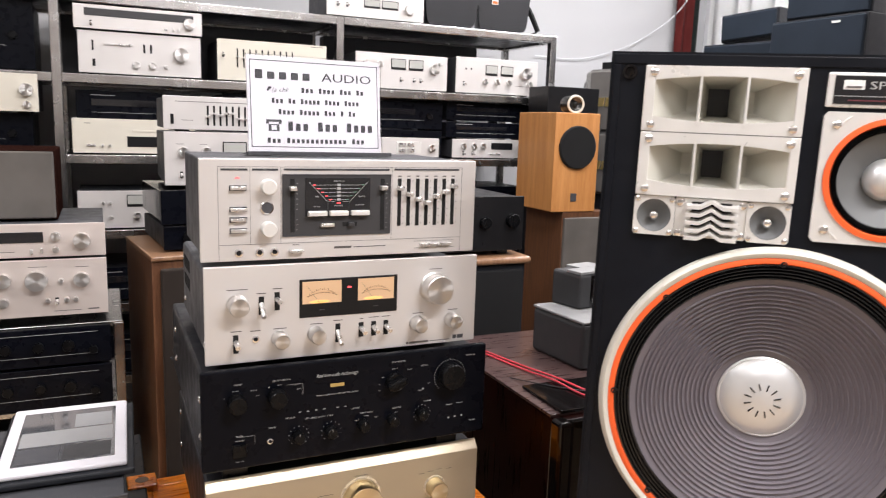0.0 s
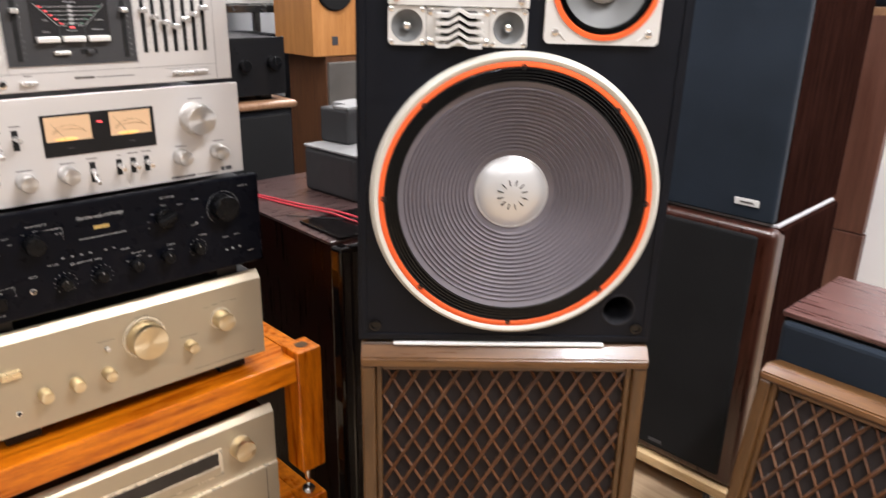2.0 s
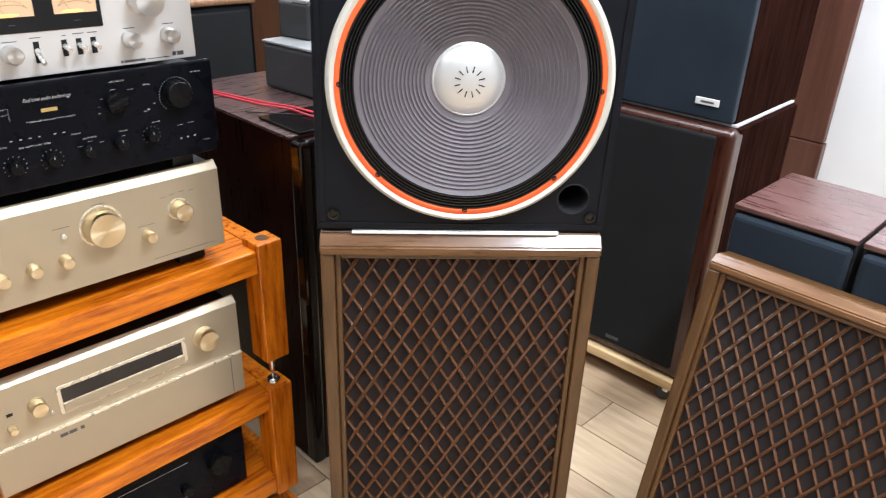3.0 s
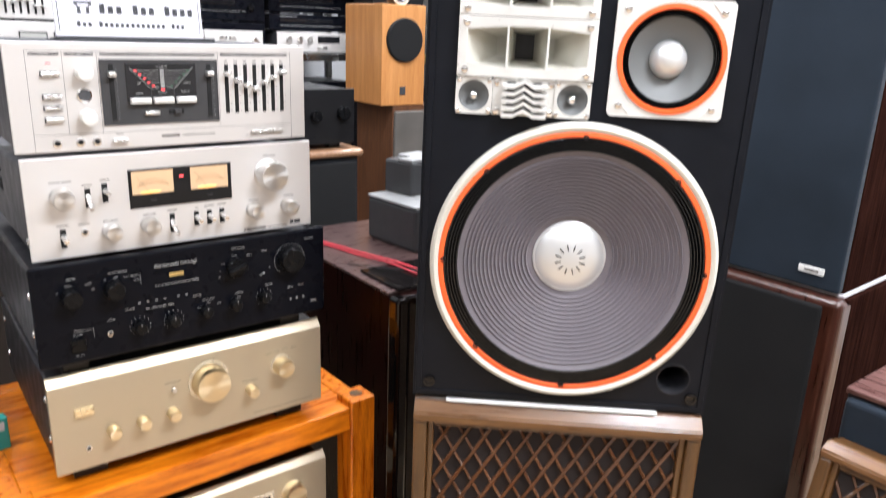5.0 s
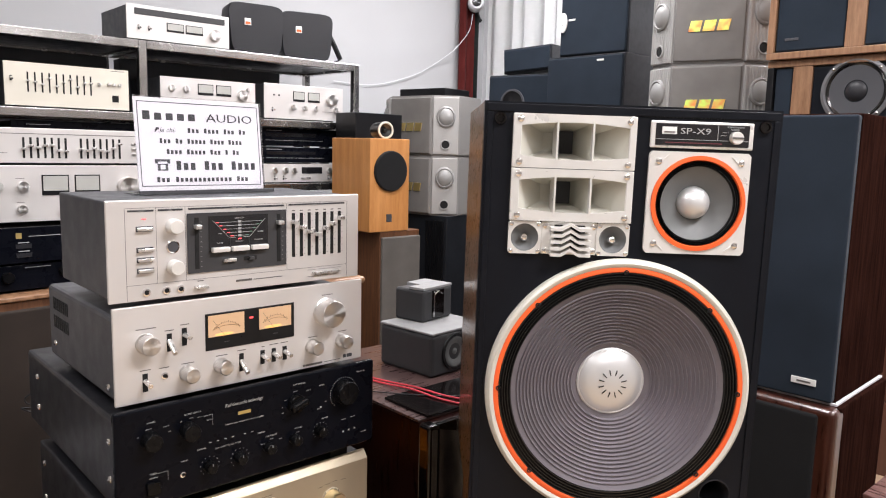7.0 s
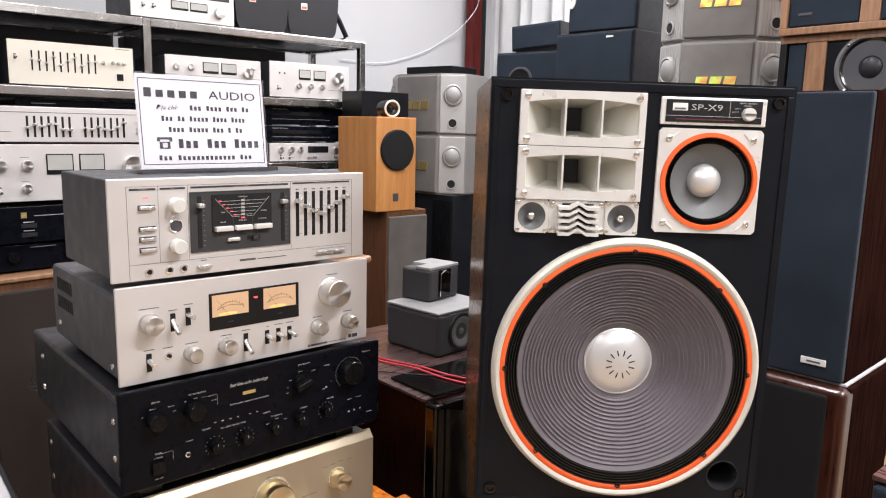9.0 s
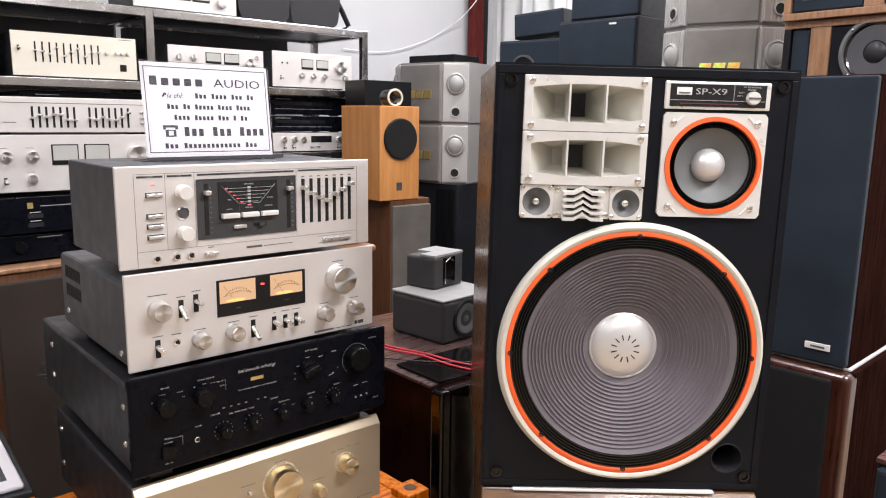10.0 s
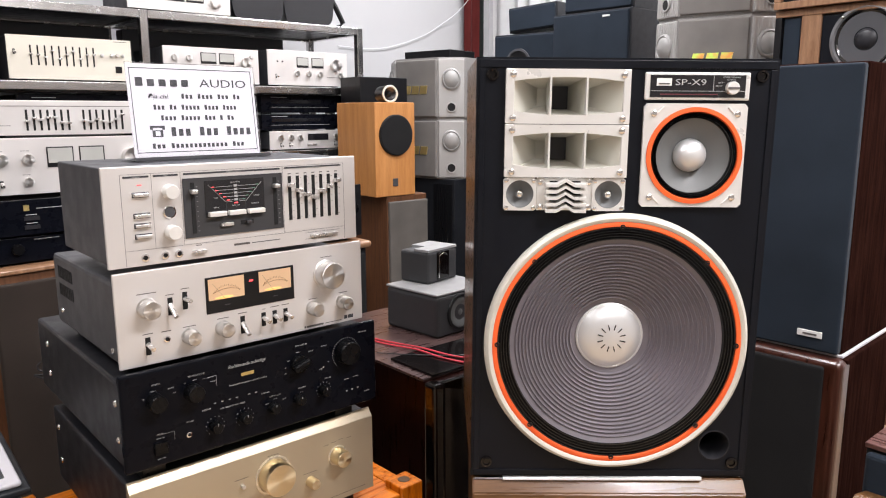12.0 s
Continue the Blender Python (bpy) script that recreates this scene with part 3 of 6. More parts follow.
    for a in (-1, 1):
        for b in (-1, 1):
            rib = part("corner_rib", box(-0.010, 0.010, -0.0068, -0.005, -0.0012, 0.0012, 0.0006), PLATE, md, loc=(a * 0.056, 0, b * 0.0745 - b * 0.008))
            rib.rotation_euler = (0, radians(45 * a * b), 0)
            screw(md, a * 0.0635, b * 0.0635, -0.0055)
    # woofer
    wx, wz = 0.1405 + ux, 1.011 - z0
    wf = part("woofer", lathe([(0.2115, 0), (0.2118, 0.004), (0.2090, 0.0110), (0.2048, 0.0140), (0.2005, 0.0130), (0.1987, 0.0112), (0.1985, 0.002)], 128), CREAM, s, "cream cast woofer frame", loc=(wx, F, wz), smooth=True)
    part("ring", lathe([(0.1987, 0.006), (0.1986, 0.0114), (0.1977, 0.0120), (0.1920, 0.0120), (0.1911, 0.0112), (0.1909, 0.002)], 128), ORANGE, wf, "orange ring", smooth=True)
    pleats = [(0.1911, 0.0060), (0.1902, 0.0100), (0.1884, 0.0105), (0.1870, 0.0065)]
    for k in range(4):
        r0 = 0.1862 - 0.0042 * k
        pleats += [(r0, 0.0062 - 0.0005 * k), (r0 - 0.0012, 0.0096 - 0.0006 * k), (r0 - 0.0022, 0.0097 - 0.0006 * k), (r0 - 0.0034, 0.0064 - 0.0005 * k)]
    pleats += [(0.1696, 0.0035)]
    part("surround", lathe(pleats, 128), RUBBER, wf, "glossy black pleated surround", smooth=True)
    prof = [(0.1702, 0.0050)]
    RIBS, Q0, Q1 = 17, 0.07, 0.92
    for k in range(RIBS):
        for f, h in ((0.0, 0.0), (0.18, 0.0024), (0.32, 0.0034), (0.46, 0.0024), (0.64, 0.0)):
            q = Q0 + (Q1 - Q0) * (k + f) / RIBS
            prof.append((0.1702 - 0.1172 * q, 0.0050 - 0.0490 * q ** 0.90 + h))
    for q in (0.93, 1.0):
        prof.append((0.1702 - 0.1172 * q, 0.0050 - 0.0490 * q ** 0.90))
    part("cone", lathe(prof, 128), CONE, wf, "ribbed grey paper cone", smooth=True)
    part("dome", lathe([(0.0560, -0.043), (0.0560, -0.0405), (0.0540, -0.039), (0.0530, -0.0395), (0.0490, -0.0352), (0.0400, -0.0300), (0.0300, -0.0265), (0.0180, -0.0242), (0.0080, -0.0234), (0, -0.0233)], 96), DOME, wf, "spun aluminium dust dome", smooth=True)
    slot = None
    for k in range(12):
        a = 2 * math.pi * (k + 0.5) / 12
        loc = (0.0188 * math.cos(a), 0.0244, 0.0188 * math.sin(a))
        if slot is None:
            slot = part("vent_slot", box(-0.0046, 0.0046, -0.0009, 0.001, -0.0008, 0.0008), BLACK, wf, "dark vent slot", loc=loc)
            o = slot
        else:
            o = again(slot, loc)
        o.rotation_euler = (0, -a, 0)
    bolt = None
    for k in range(8):
        a = math.pi * k / 4
        loc = (0.1910 * math.cos(a), -0.0112, 0.1910 * math.sin(a))
        if bolt is None:
            bolt = part("bolt", lathe([(0.0042, 0), (0.0040, 0.002), (0.0022, 0.0022), (0.002, 0.0006), (0, 0.0006)], 16), BLACK, wf, "black socket bolt", loc=loc)
        else:
            again(bolt, loc)
    # bass port: a flared tube running back through the baffle
    part("port", lathe([(0.0262, 0.0), (0.0258, 0.0012), (0.0245, 0.0012), (0.0222, -0.006), (0.0212, -0.016), (0.0210, -0.11), (0.0, -0.11)], 48), VINYL_DARK, s, "round black bass port", loc=(0.1735, F, 0.056), smooth=True)
    return s


TURN_SPK, LEAN = -41.0, 0.62
A42 = radians(-42)
EX, NX = Vector((math.cos(A42), math.sin(A42), 0)), Vector((math.sin(A42), -math.cos(A42), 0))


def face(u, d, z):
    """A place in the frame of the turned loudspeaker: along its front, out of it, height."""
    return EX * u + NX * d + Vector((0, 0, z))


SPK = face(0.1375, -1.0505, 0.7815)
big_speaker(pose(*SPK, 0, 0, TURN_SPK) @ pose(0, 0, 0, 0, LEAN, 0))


# ---- lattice-front loudspeakers ----
def lattice_speaker(m, W, H, D, label, rail=0.034, stile=0.022, n_across=11.8):
    s = thing("lattice_speaker", m, label, "speaker", "lattice-front speakers")
    part("cabinet", box(-W / 2, W / 2, 0.002, D, 0, H, 0.004), WALNUT_MID, s, "walnut case")
    # bevelled top and bottom rails and side stiles
    for z_in, z_out in ((H - rail, H), (rail, 0)):
        bm = bmesh.new()
        vs = []
        for x in (-W / 2, W / 2):
            vs.append([bm.verts.new(p) for p in ((x, 0.004, z_out), (x, -0.006, z_out), (x, -0.024, z_in + (z_out - z_in) * 0.45), (x, -0.024, z_in), (x, 0.004, z_in))])
        for i in range(5):
            bm.faces.new((vs[0][i], vs[0][(i + 1) % 5], vs[1][(i + 1) % 5], vs[1][i]))
        bm.faces.new(vs[0]), bm.faces.new(vs[1])
        bmesh.ops.recalc_face_normals(bm, faces=bm.faces)
        bmesh.ops.bevel(bm, geom=list(bm.edges), offset=0.0025, segments=2, affect="EDGES")
        part("rail", bm, WALNUT_RAIL, s, "moulded walnut rail")
    for a in (-1, 1):
        x0, x1 = sorted((a * W / 2, a * (W / 2 - stile)))
        part("stile", box(x0, x1, -0.022, 0.003, rail, H - rail, 0.004), WALNUT_MID, s, "walnut stile")
        xa, xb = sorted((a * (W / 2 - stile), a * (W / 2 - stile - 0.010)))
        part("inner_stile", box(xa, xb, -0.015, 0.002, rail, H - rail, 0.003), WALNUT_MID, s)
    part("inner_rail", box(-W / 2 + stile + 0.010, W / 2 - stile - 0.010, -0.015, 0.002, H - rail - 0.010, H - rail, 0.003), WALNUT_MID, s)
    iw, iz0, iz1 = W - 2 * stile - 0.020, rail, H - rail - 0.010
    part("grille_cloth", box(-iw / 2, iw / 2, -0.003, 0.003, iz0, iz1), GRILLE_LAT, s, "dark brown grille cloth")
    # crossing slats at a steep angle; one set lies over the other
    px = iw / n_across
    pz = px * 1.72
    for sgn, yy in ((1, -0.0105), (-1, -0.0075)):
        k0 = -int((iz1 - iz0) / pz) - 2
        for k in range(k0, int(n_across) + 3 - k0):
            # line x = xs + sgn * (z - iz0) * px / pz
            xs = -iw / 2 + px * (k + 0.5)
            ends = []
            for z in (iz0, iz1):
                ends.append([xs + sgn * (z - iz0) * px / pz, z])
            (xa, za), (xb, zb) = ends
            lo, hi = -iw / 2, iw / 2
            if max(xa, xb) < lo or min(xa, xb) > hi:
                continue
            def cut(p, q):
                x, z = p
                if x < lo or x > hi:
                    lim = lo if x < lo else hi
                    z = z + (lim - x) * (q[1] - z) / (q[0] - x)
                    x = lim
                return x, z
            a, b = cut((xa, za), (xb, zb)), cut((xb, zb), (xa, za))
            d = Vector((b[0] - a[0], 0, b[1] - a[1]))
            if d.length < 0.03:
                continue
            L = d.length
            bm = bmesh.new()
            hw = 0.0029
            rows = []
            for end in (0, L):
                rows.append([bm.verts.new(p) for p in ((end, yy + 0.008, -hw), (end, yy + 0.0005, -hw), (end, yy - 0.0025, 0), (end, yy + 0.0005, hw), (end, yy + 0.008, hw))])
            for i in range(4):
                bm.faces.new((rows[0][i], rows[1][i], rows[1][i + 1], rows[0][i + 1]))
            bmesh.ops.recalc_face_normals(bm, faces=bm.faces)
            o = part("slat", bm, SLAT_WOOD, s, loc=(a[0], 0, a[1]))
            o.rotation_euler = (0, -math.atan2(d.z, d.x), 0)
    return s


LOW = face(0.1385, -1.0445, 0)
lattice_speaker(pose(*LOW, 0, 0, -42), 0.452, 0.7755, 0.30, "walnut loudspeaker with diamond lattice grille, under another speaker")
lattice_speaker(pose(1.066, 0.155, 0.012, -13.5, 0, -90), 0.57, 0.698, 0.05, "walnut loudspeaker with diamond lattice grille on the floor", rail=0.028, n_across=15)
strip = tagged(part("paper_strip", box(-0.165, 0.165, -0.009, 0.02, 0, 0.0045, 0.001), CEIL_PAINT, None), "white folded paper strip under the loudspeaker", "paper")
strip.matrix_basis = pose(*face(0.128, -1.040, 0.7755), 0, 0, -42)


# ---- hi-fi units: origin at the lower left of the front, front at y = 0 ----
def knob(parent, x, z, r, h, material, ribs=1, skirt=0.0, pointer=False, label="", y=0.0):
    key = ("knob", round(r, 4), round(h, 4), material.name, skirt)
    if key in SHARED:
        k = again(SHARED[key], (x, y, z), parent)
    else:
        k = SHARED[key] = part("knob", knob_mesh(r, h, ribs, skirt), material, parent, label, loc=(x, y, z), smooth=True)
    return k


def lever(parent, x, z, down=0.0, slot_h=0.024):
    part("slot", box(x - 0.0036, x + 0.0036, -0.0008, 0.001, z - slot_h / 2, z + slot_h / 2), BLACK_DEEP, parent, "black lever slot")
    bm = tube([(0, 0, 0), (0, -0.006, -0.0010 - 0.3 * down), (0, -0.021, -0.003 - down)], 0.0034, 14)
    part("lever", bm, KNOB_PLAIN, parent, "turned silver lever", loc=(x, 0, z + 0.003), smooth=True)


KNOB_PLAIN = surface("plain_aluminium", (0.68, 0.67, 0.655), 0.28, 0.85, 0.03, 20, 300, 0)


def feet(parent, W, D, h, r=0.018, below=0.0):
    for fx in (0.05, W - 0.05):
        for fy in (0.05, D - 0.05):
            part("foot", box(fx - r, fx + r, fy - r, fy + r, -below, h + 0.002, 0.002), BLACK, parent, "black foot")


def jack(parent, x, z, r=0.0055):
    part("jack", lathe([(r, 0), (r, 0.0022), (r * 0.62, 0.0026), (r * 0.55, 0.0006), (0, 0.0004)], 24), CHROME, parent, "phone jack", loc=(x, 0, z), smooth=True)
    part("jack_hole", lathe([(r * 0.56, 0.001), (0, 0.0012)], 20), BLACK_DEEP, parent, loc=(x, 0, z))


def case(parent, W, H, D, inset, foot, material, front, front_t=0.006, drop=0.0, bevel=0.0025):
    """Chassis, front panel and feet."""
    part("front_panel", box(0, W, 0, front_t, foot, H, 0.0012), front, parent, "brushed front panel")
    part("cover", box(inset, W - inset, front_t, D, foot + 0.002, H - drop, bevel), material, parent, "painted steel cover")
    feet(parent, W, D, foot)


def cassette_deck(m):
    W, H, D = 0.408, 0.1435, 0.235
    s = thing("cassette_deck", m, "silver cassette unit with fader window and equalizer sliders", "cassette deck")
    case(s, W, H, D, 0.006, 0.004, VINYL, SILVER, drop=0.002)
    # panel outlines
    bars("groove", [(0.024, 0.384, 0.1325, 0.1329), (0.024, 0.0244, 0.006, 0.1329), (0.384, 0.3844, 0.006, 0.1329), (0.024, 0.384, 0.0265, 0.0269), (0.066, 0.0663, 0.0269, 0.1325), (0.1075, 0.1078, 0.0269, 0.1325), (0.2705, 0.2708, 0.0269, 0.1325)], VINYL, s, 0.0, 0.0003)
    bars("header_bar", [(0.028, 0.063, 0.1275, 0.1302), (0.069, 0.104, 0.1275, 0.1302), (0.112, 0.266, 0.1278, 0.1305), (0.274, 0.379, 0.1285, 0.131)], INK, s)
    for tx, tt in ((0.0455, "POWER"), (0.0865, "MIC"), (0.189, "FADER CONTROL"), (0.3265, "GRAPHIC EQUALIZER")):
        words("header_text", tt, tx, 0.1278, 0.0026, PRINT_W, s, -0.0008, "CENTER", 1.15)
    bars("power_led", [(0.0465, 0.0525, 0.1168, 0.1182)], LED_RED, s, label="small red power light")
    for bz in (0.104, 0.075, 0.061, 0.046):
        part("push_button", box(0.0395, 0.0605, -0.006, 0.001, bz - 0.0024, bz + 0.0024, 0.0008), KNOB_PLAIN, s, "flat silver button")
        part("button_gap", box(0.0385, 0.0615, -0.0006, 0.0005, bz - 0.0036, bz + 0.0036), INK, s)
    for kz in (0.106, 0.048):
        knob(s, 0.0895, kz, 0.0105, 0.016, PLATE, 1, label="ribbed pale silver knob")
    part("mic_socket", lathe([(0.0092, 0), (0.0092, 0.002), (0.0078, 0.0028), (0.0074, 0.0012), (0, 0.001)], 32), CHROME, s, "microphone socket", loc=(0.0885, 0, 0.077), smooth=True)
    part("socket_mesh", lathe([(0.0076, 0.0018), (0, 0.0022)], 28), VINYL, s, loc=(0.0885, 0, 0.077))
    # fader window
    win = part("fader_window", box(0.110, 0.268, -0.0015, 0.002, 0.0365, 0.1225, 0.0008), GREY_CASE, s, "dark grey fader window")
    bars("window_edge", [(0.110, 0.268, 0.1215, 0.1228), (0.110, 0.268, 0.036, 0.0373), (0.1095, 0.111, 0.036, 0.1228), (0.267, 0.2685, 0.036, 0.1228)], INK, win, -0.0015)
    for fx, fz in ((0.1235, 0.1035), (0.2555, 0.1035)):
        part("fader_slot", box(fx - 0.003, fx + 0.003, -0.0022, -0.001, 0.042, 0.1165), BLACK_DEEP, win)
        part("fader_knob", box(fx - 0.0048, fx + 0.0048, -0.012, -0.001, fz - 0.003, fz + 0.003, 0.001), KNOB_PLAIN, win, "silver fader knob")
        bars("fader_scale", [(fx + 0.0055, fx + 0.0075, 0.045 + 0.0072 * q, 0.0454 + 0.0072 * q) for q in range(10)], PRINT_W, win, -0.0015)
    dis = part("display", box(0.1415, 0.2365, -0.0025, 0.001, 0.0635, 0.1175), LENS_DARK, win, "black level display")
    rows_w, rows_r, rows_g = [], [], []
    for q in range(5):
        zz = 0.1075 - q * 0.0052
        wl = 0.030 - q * 0.0058
        bars("level_line", [(0.1895 - wl - 0.004, 0.1895 - 0.004, zz, zz + 0.0005), (0.1895 + 0.004, 0.1895 + wl + 0.004, zz, zz + 0.0005)], PRINT_W, dis, -0.0025)
        rows_w.append((0.1868, 0.1922, zz - 0.001, zz + 0.0022))
        rows_r.append((0.1895 - wl - 0.0075, 0.1895 - wl - 0.0035, zz - 0.0001, zz + 0.0010))
        rows_g.append((0.1895 + wl + 0.0035, 0.1895 + wl + 0.0075, zz - 0.0001, zz + 0.0010))
    bars("level_mark", rows_w, PRINT_W, dis, -0.0026)
    for sg_ in (-1, 1):
        part("level_frame", tube([(0.1895 + sg_ * 0.0425, -0.0028, 0.1115), (0.1895 + sg_ * 0.0165, -0.0028, 0.0845), (0.1895 + sg_ * 0.006, -0.0028, 0.0845)], 0.00035, 5), PRINT_W, dis)
    bars("level_led", rows_r + [(0.1868, 0.1922, 0.0815, 0.0832)], LED_RED, dis, -0.0026, label="red level lights")
    bars("level_led", rows_g, LED_GREEN, dis, -0.0026, label="green level lights")
    for tx, tz, tt in ((0.1895, 0.1125, "LEVEL METER"), (0.158, 0.0905, "TAPE"), (0.2235, 0.0905, "SOURCE"), (0.1575, 0.0765, "TAPE IN"), (0.189, 0.0775, "FADE OUT"), (0.2205, 0.0785, "SOURCE IN")):
        words("display_text", tt, tx, tz, 0.0026, PRINT_W, dis, -0.0028, "CENTER")
    for q, bx in enumerate((0.158, 0.189, 0.2205)):
        part("piano_key", box(bx - 0.0135, bx + 0.0135, -0.010, -0.002, 0.0645, 0.0715, 0.001), PLATE, win, "white piano key")
    for q in (0.1735, 0.2045):
        bars("key_gap", [(q - 0.0004, q + 0.0004, 0.0635, 0.088)], GREY_CASE, dis, -0.0026)
    part("push_button", box(0.163, 0.183, -0.006, 0, 0.0485, 0.0535, 0.0008), KNOB_PLAIN, win, "flat silver button")
    part("slide_switch", box(0.196, 0.217, -0.0022, 0, 0.0485, 0.0545), BLACK_DEEP, win)
    part("slide_knob", box(0.2035, 0.2125, -0.007, -0.002, 0.0490, 0.0540, 0.0008), GREY_CASE, win)
    # seven equalizer sliders
    for q, kz in enumerate((0.103, 0.094, 0.0865, 0.081, 0.0905, 0.097, 0.1055)):
        sx = 0.2825 + q * 0.01445
        part("slider_slot", box(sx - 0.0028, sx + 0.0028, -0.0008, 0.001, 0.0465, 0.1165), BLACK_DEEP, s, "black slider slot")
        part("slider_knob", box(sx - 0.0046, sx + 0.0046, -0.011, 0, kz - 0.0032, kz + 0.0032, 0.001), KNOB_PLAIN, s, "silver slider knob")
        bars("slider_scale", [(sx + 0.0045, sx + 0.0068, 0.050 + 0.0105 * k, 0.0504 + 0.0105 * k) for k in range(7)], PRINT_D, s)
        bars("slider_figure", [(sx - 0.0025, sx + 0.0025, 0.1195, 0.121)], PRINT_D, s)
    bars("pushes_frame", [(0.308, 0.3735, 0.0118, 0.0122), (0.308, 0.3735, 0.0225, 0.0229)], VINYL, s, 0, 0.0003)
    for bx in (0.325, 0.3425, 0.36):
        part("push_button", box(bx - 0.0085, bx + 0.0085, -0.005, 0.001, 0.0145, 0.0192, 0.0008), KNOB_PLAIN, s, "flat silver button")
    for jx in (0.050, 0.078, 0.0985):
        jack(s, jx, 0.0155)
    part("push_button", box(0.1185, 0.1385, -0.006, 0.001, 0.0125, 0.0172, 0.0008), KNOB_PLAIN, s, "flat silver button")
    bars("push_label", [(0.124, 0.133, 0.0235, 0.0245)], PRINT_D, s)
    bars("maker_mark", [(0.184, 0.2095, 0.0165, 0.0195)], PRINT_D, s)
    bars("small_print", [(0.213, 0.262, 0.0172, 0.0182)], VINYL, s, 0, 0.0004)
    return s


def meter_amplifier(m):
    W, H, D = 0.412, 0.141, 0.335
    s = thing("stereo_amplifier", m, "silver amplifier with two amber lit meters", "amplifier")
    case(s, W, H, D, 0.005, 0.003, VINYL, SILVER, drop=0.016, bevel=0.006)
    vent = part("side_vent", box(0.0042, 0.006, 0, 0.006, 0, 0.020), BLACK_DEEP, s, "dark side vent", loc=(0, 0.225, 0.058))
    for q in range(2):
        for k in range(8):
            if q or k:
                again(vent, (0, 0.225 + 0.0105 * k, 0.058 + 0.030 * q))
    for yy, zz in ((0.04, 0.022), (0.30, 0.03)):
        sc = screw(s, 0.0048, zz, yy)
        sc.rotation_euler = (0, 0, radians(-90))
    win = part("meter_window", box(0.130, 0.2785, -0.0015, 0.003, 0.0612, 0.117, 0.0008), BLACK, s, "black meter window")
    for x0, x1 in ((0.134, 0.1915), (0.2165, 0.2725)):
        f = part("meter_face", box(x0, x1, -0.0022, -0.001, 0.0815, 0.114), METER_FACE, win, "amber lit meter face")
        cx = (x0 + x1) / 2
        rows = []
        for k in range(17):
            a = radians(52 - 104 * k / 16)
            px, pz = cx + 0.026 * math.sin(-a), 0.0795 + 0.0245 * math.cos(a) - 0.003
            rows.append((px - 0.00025, px + 0.00025, pz, pz + (0.003 if k % 2 else 0.0018)))
        bars("meter_scale", rows, TEAK, f, -0.0022)
        bars("meter_arc", [(cx - 0.022 + 0.0022 * k, cx - 0.0198 + 0.0022 * k, 0.0855 + 0.0115 * math.cos(radians(-55 + 5.5 * k)), 0.0859 + 0.0115 * math.cos(radians(-55 + 5.5 * k))) for k in range(20)], TEAK, f, -0.0022)
        part("meter_lamp", lathe([(0.0150, 0), (0.012, 0.0005), (0, 0.0008)], 28, sz=0.16), METER_LAMP, f, "glowing meter lamp", loc=(cx - 0.004, -0.0022, 0.0840))
        part("pointer", tube([(cx - 0.004, -0.0030, 0.0825), (x0 + 0.006, -0.0030, 0.108)], 0.00018, 5), PRINT_D, f)
        bars("meter_mark", [(cx - 0.004, cx + 0.004, 0.071, 0.0722)], VINYL, win, -0.0015)
    bars("power_led", [(0.2005, 0.2065, 0.1015, 0.1040)], LED_RED, win, -0.0015, label="small red power light")
    knob(s, 0.0435, 0.087, 0.0135, 0.022, KNOB, 1, 0.0012, label="large turned silver knob")
    knob(s, 0.339, 0.0935, 0.0222, 0.027, KNOB, 1, 0.0015, label="large turned volume knob")
    for kx, kz in ((0.313, 0.0365), (0.371, 0.0375), (0.1025, 0.0315), (0.1545, 0.0335)):
        knob(s, kx - 0.001, kz + 0.0025, 0.0112, 0.022, KNOB, 1, 0.001, label="turned silver knob")
    lever(s, 0.0765, 0.0835, 0.012, 0.026)
    lever(s, 0.0985, 0.0885, -0.003, 0.026)
    lever(s, 0.041, 0.031, 0.000, 0.026)
    lever(s, 0.1868, 0.0345, 0.012, 0.028)
    for q in (0.2225, 0.242, 0.2615):
        lever(s, q, 0.0365, 0.000, 0.022)
    jack(s, 0.068, 0.0365, 0.0048)
    for x0, x1, z in ((0.030, 0.058, 0.1075), (0.070, 0.083, 0.1005), (0.093, 0.106, 0.1060), (0.034, 0.049, 0.0485), (0.061, 0.075, 0.0475), (0.093, 0.112, 0.0480), (0.146, 0.164, 0.0505), (0.180, 0.194, 0.0530), (0.221, 0.226, 0.0525), (0.235, 0.250, 0.0535), (0.255, 0.268, 0.0535), (0.305, 0.322, 0.0540), (0.364, 0.381, 0.0555), (0.331, 0.352, 0.1215)):
        bars("knob_label", [(x0, x1, z, z + 0.0011)], PRINT_D, s, 0, 0.0004)
    bars("maker_mark", [(0.300, 0.332, 0.0068, 0.0100), (0.2955, 0.2985, 0.0066, 0.0102)], PRINT_D, s)
    bars("small_print", [(0.335, 0.368, 0.0078, 0.0088)], VINYL, s, 0, 0.0004)
    bars("model_mark", [(0.374, 0.380, 0.0085, 0.0145), (0.3815, 0.392, 0.0085, 0.0145)], VINYL, s, 0, 0.0004)
    return s


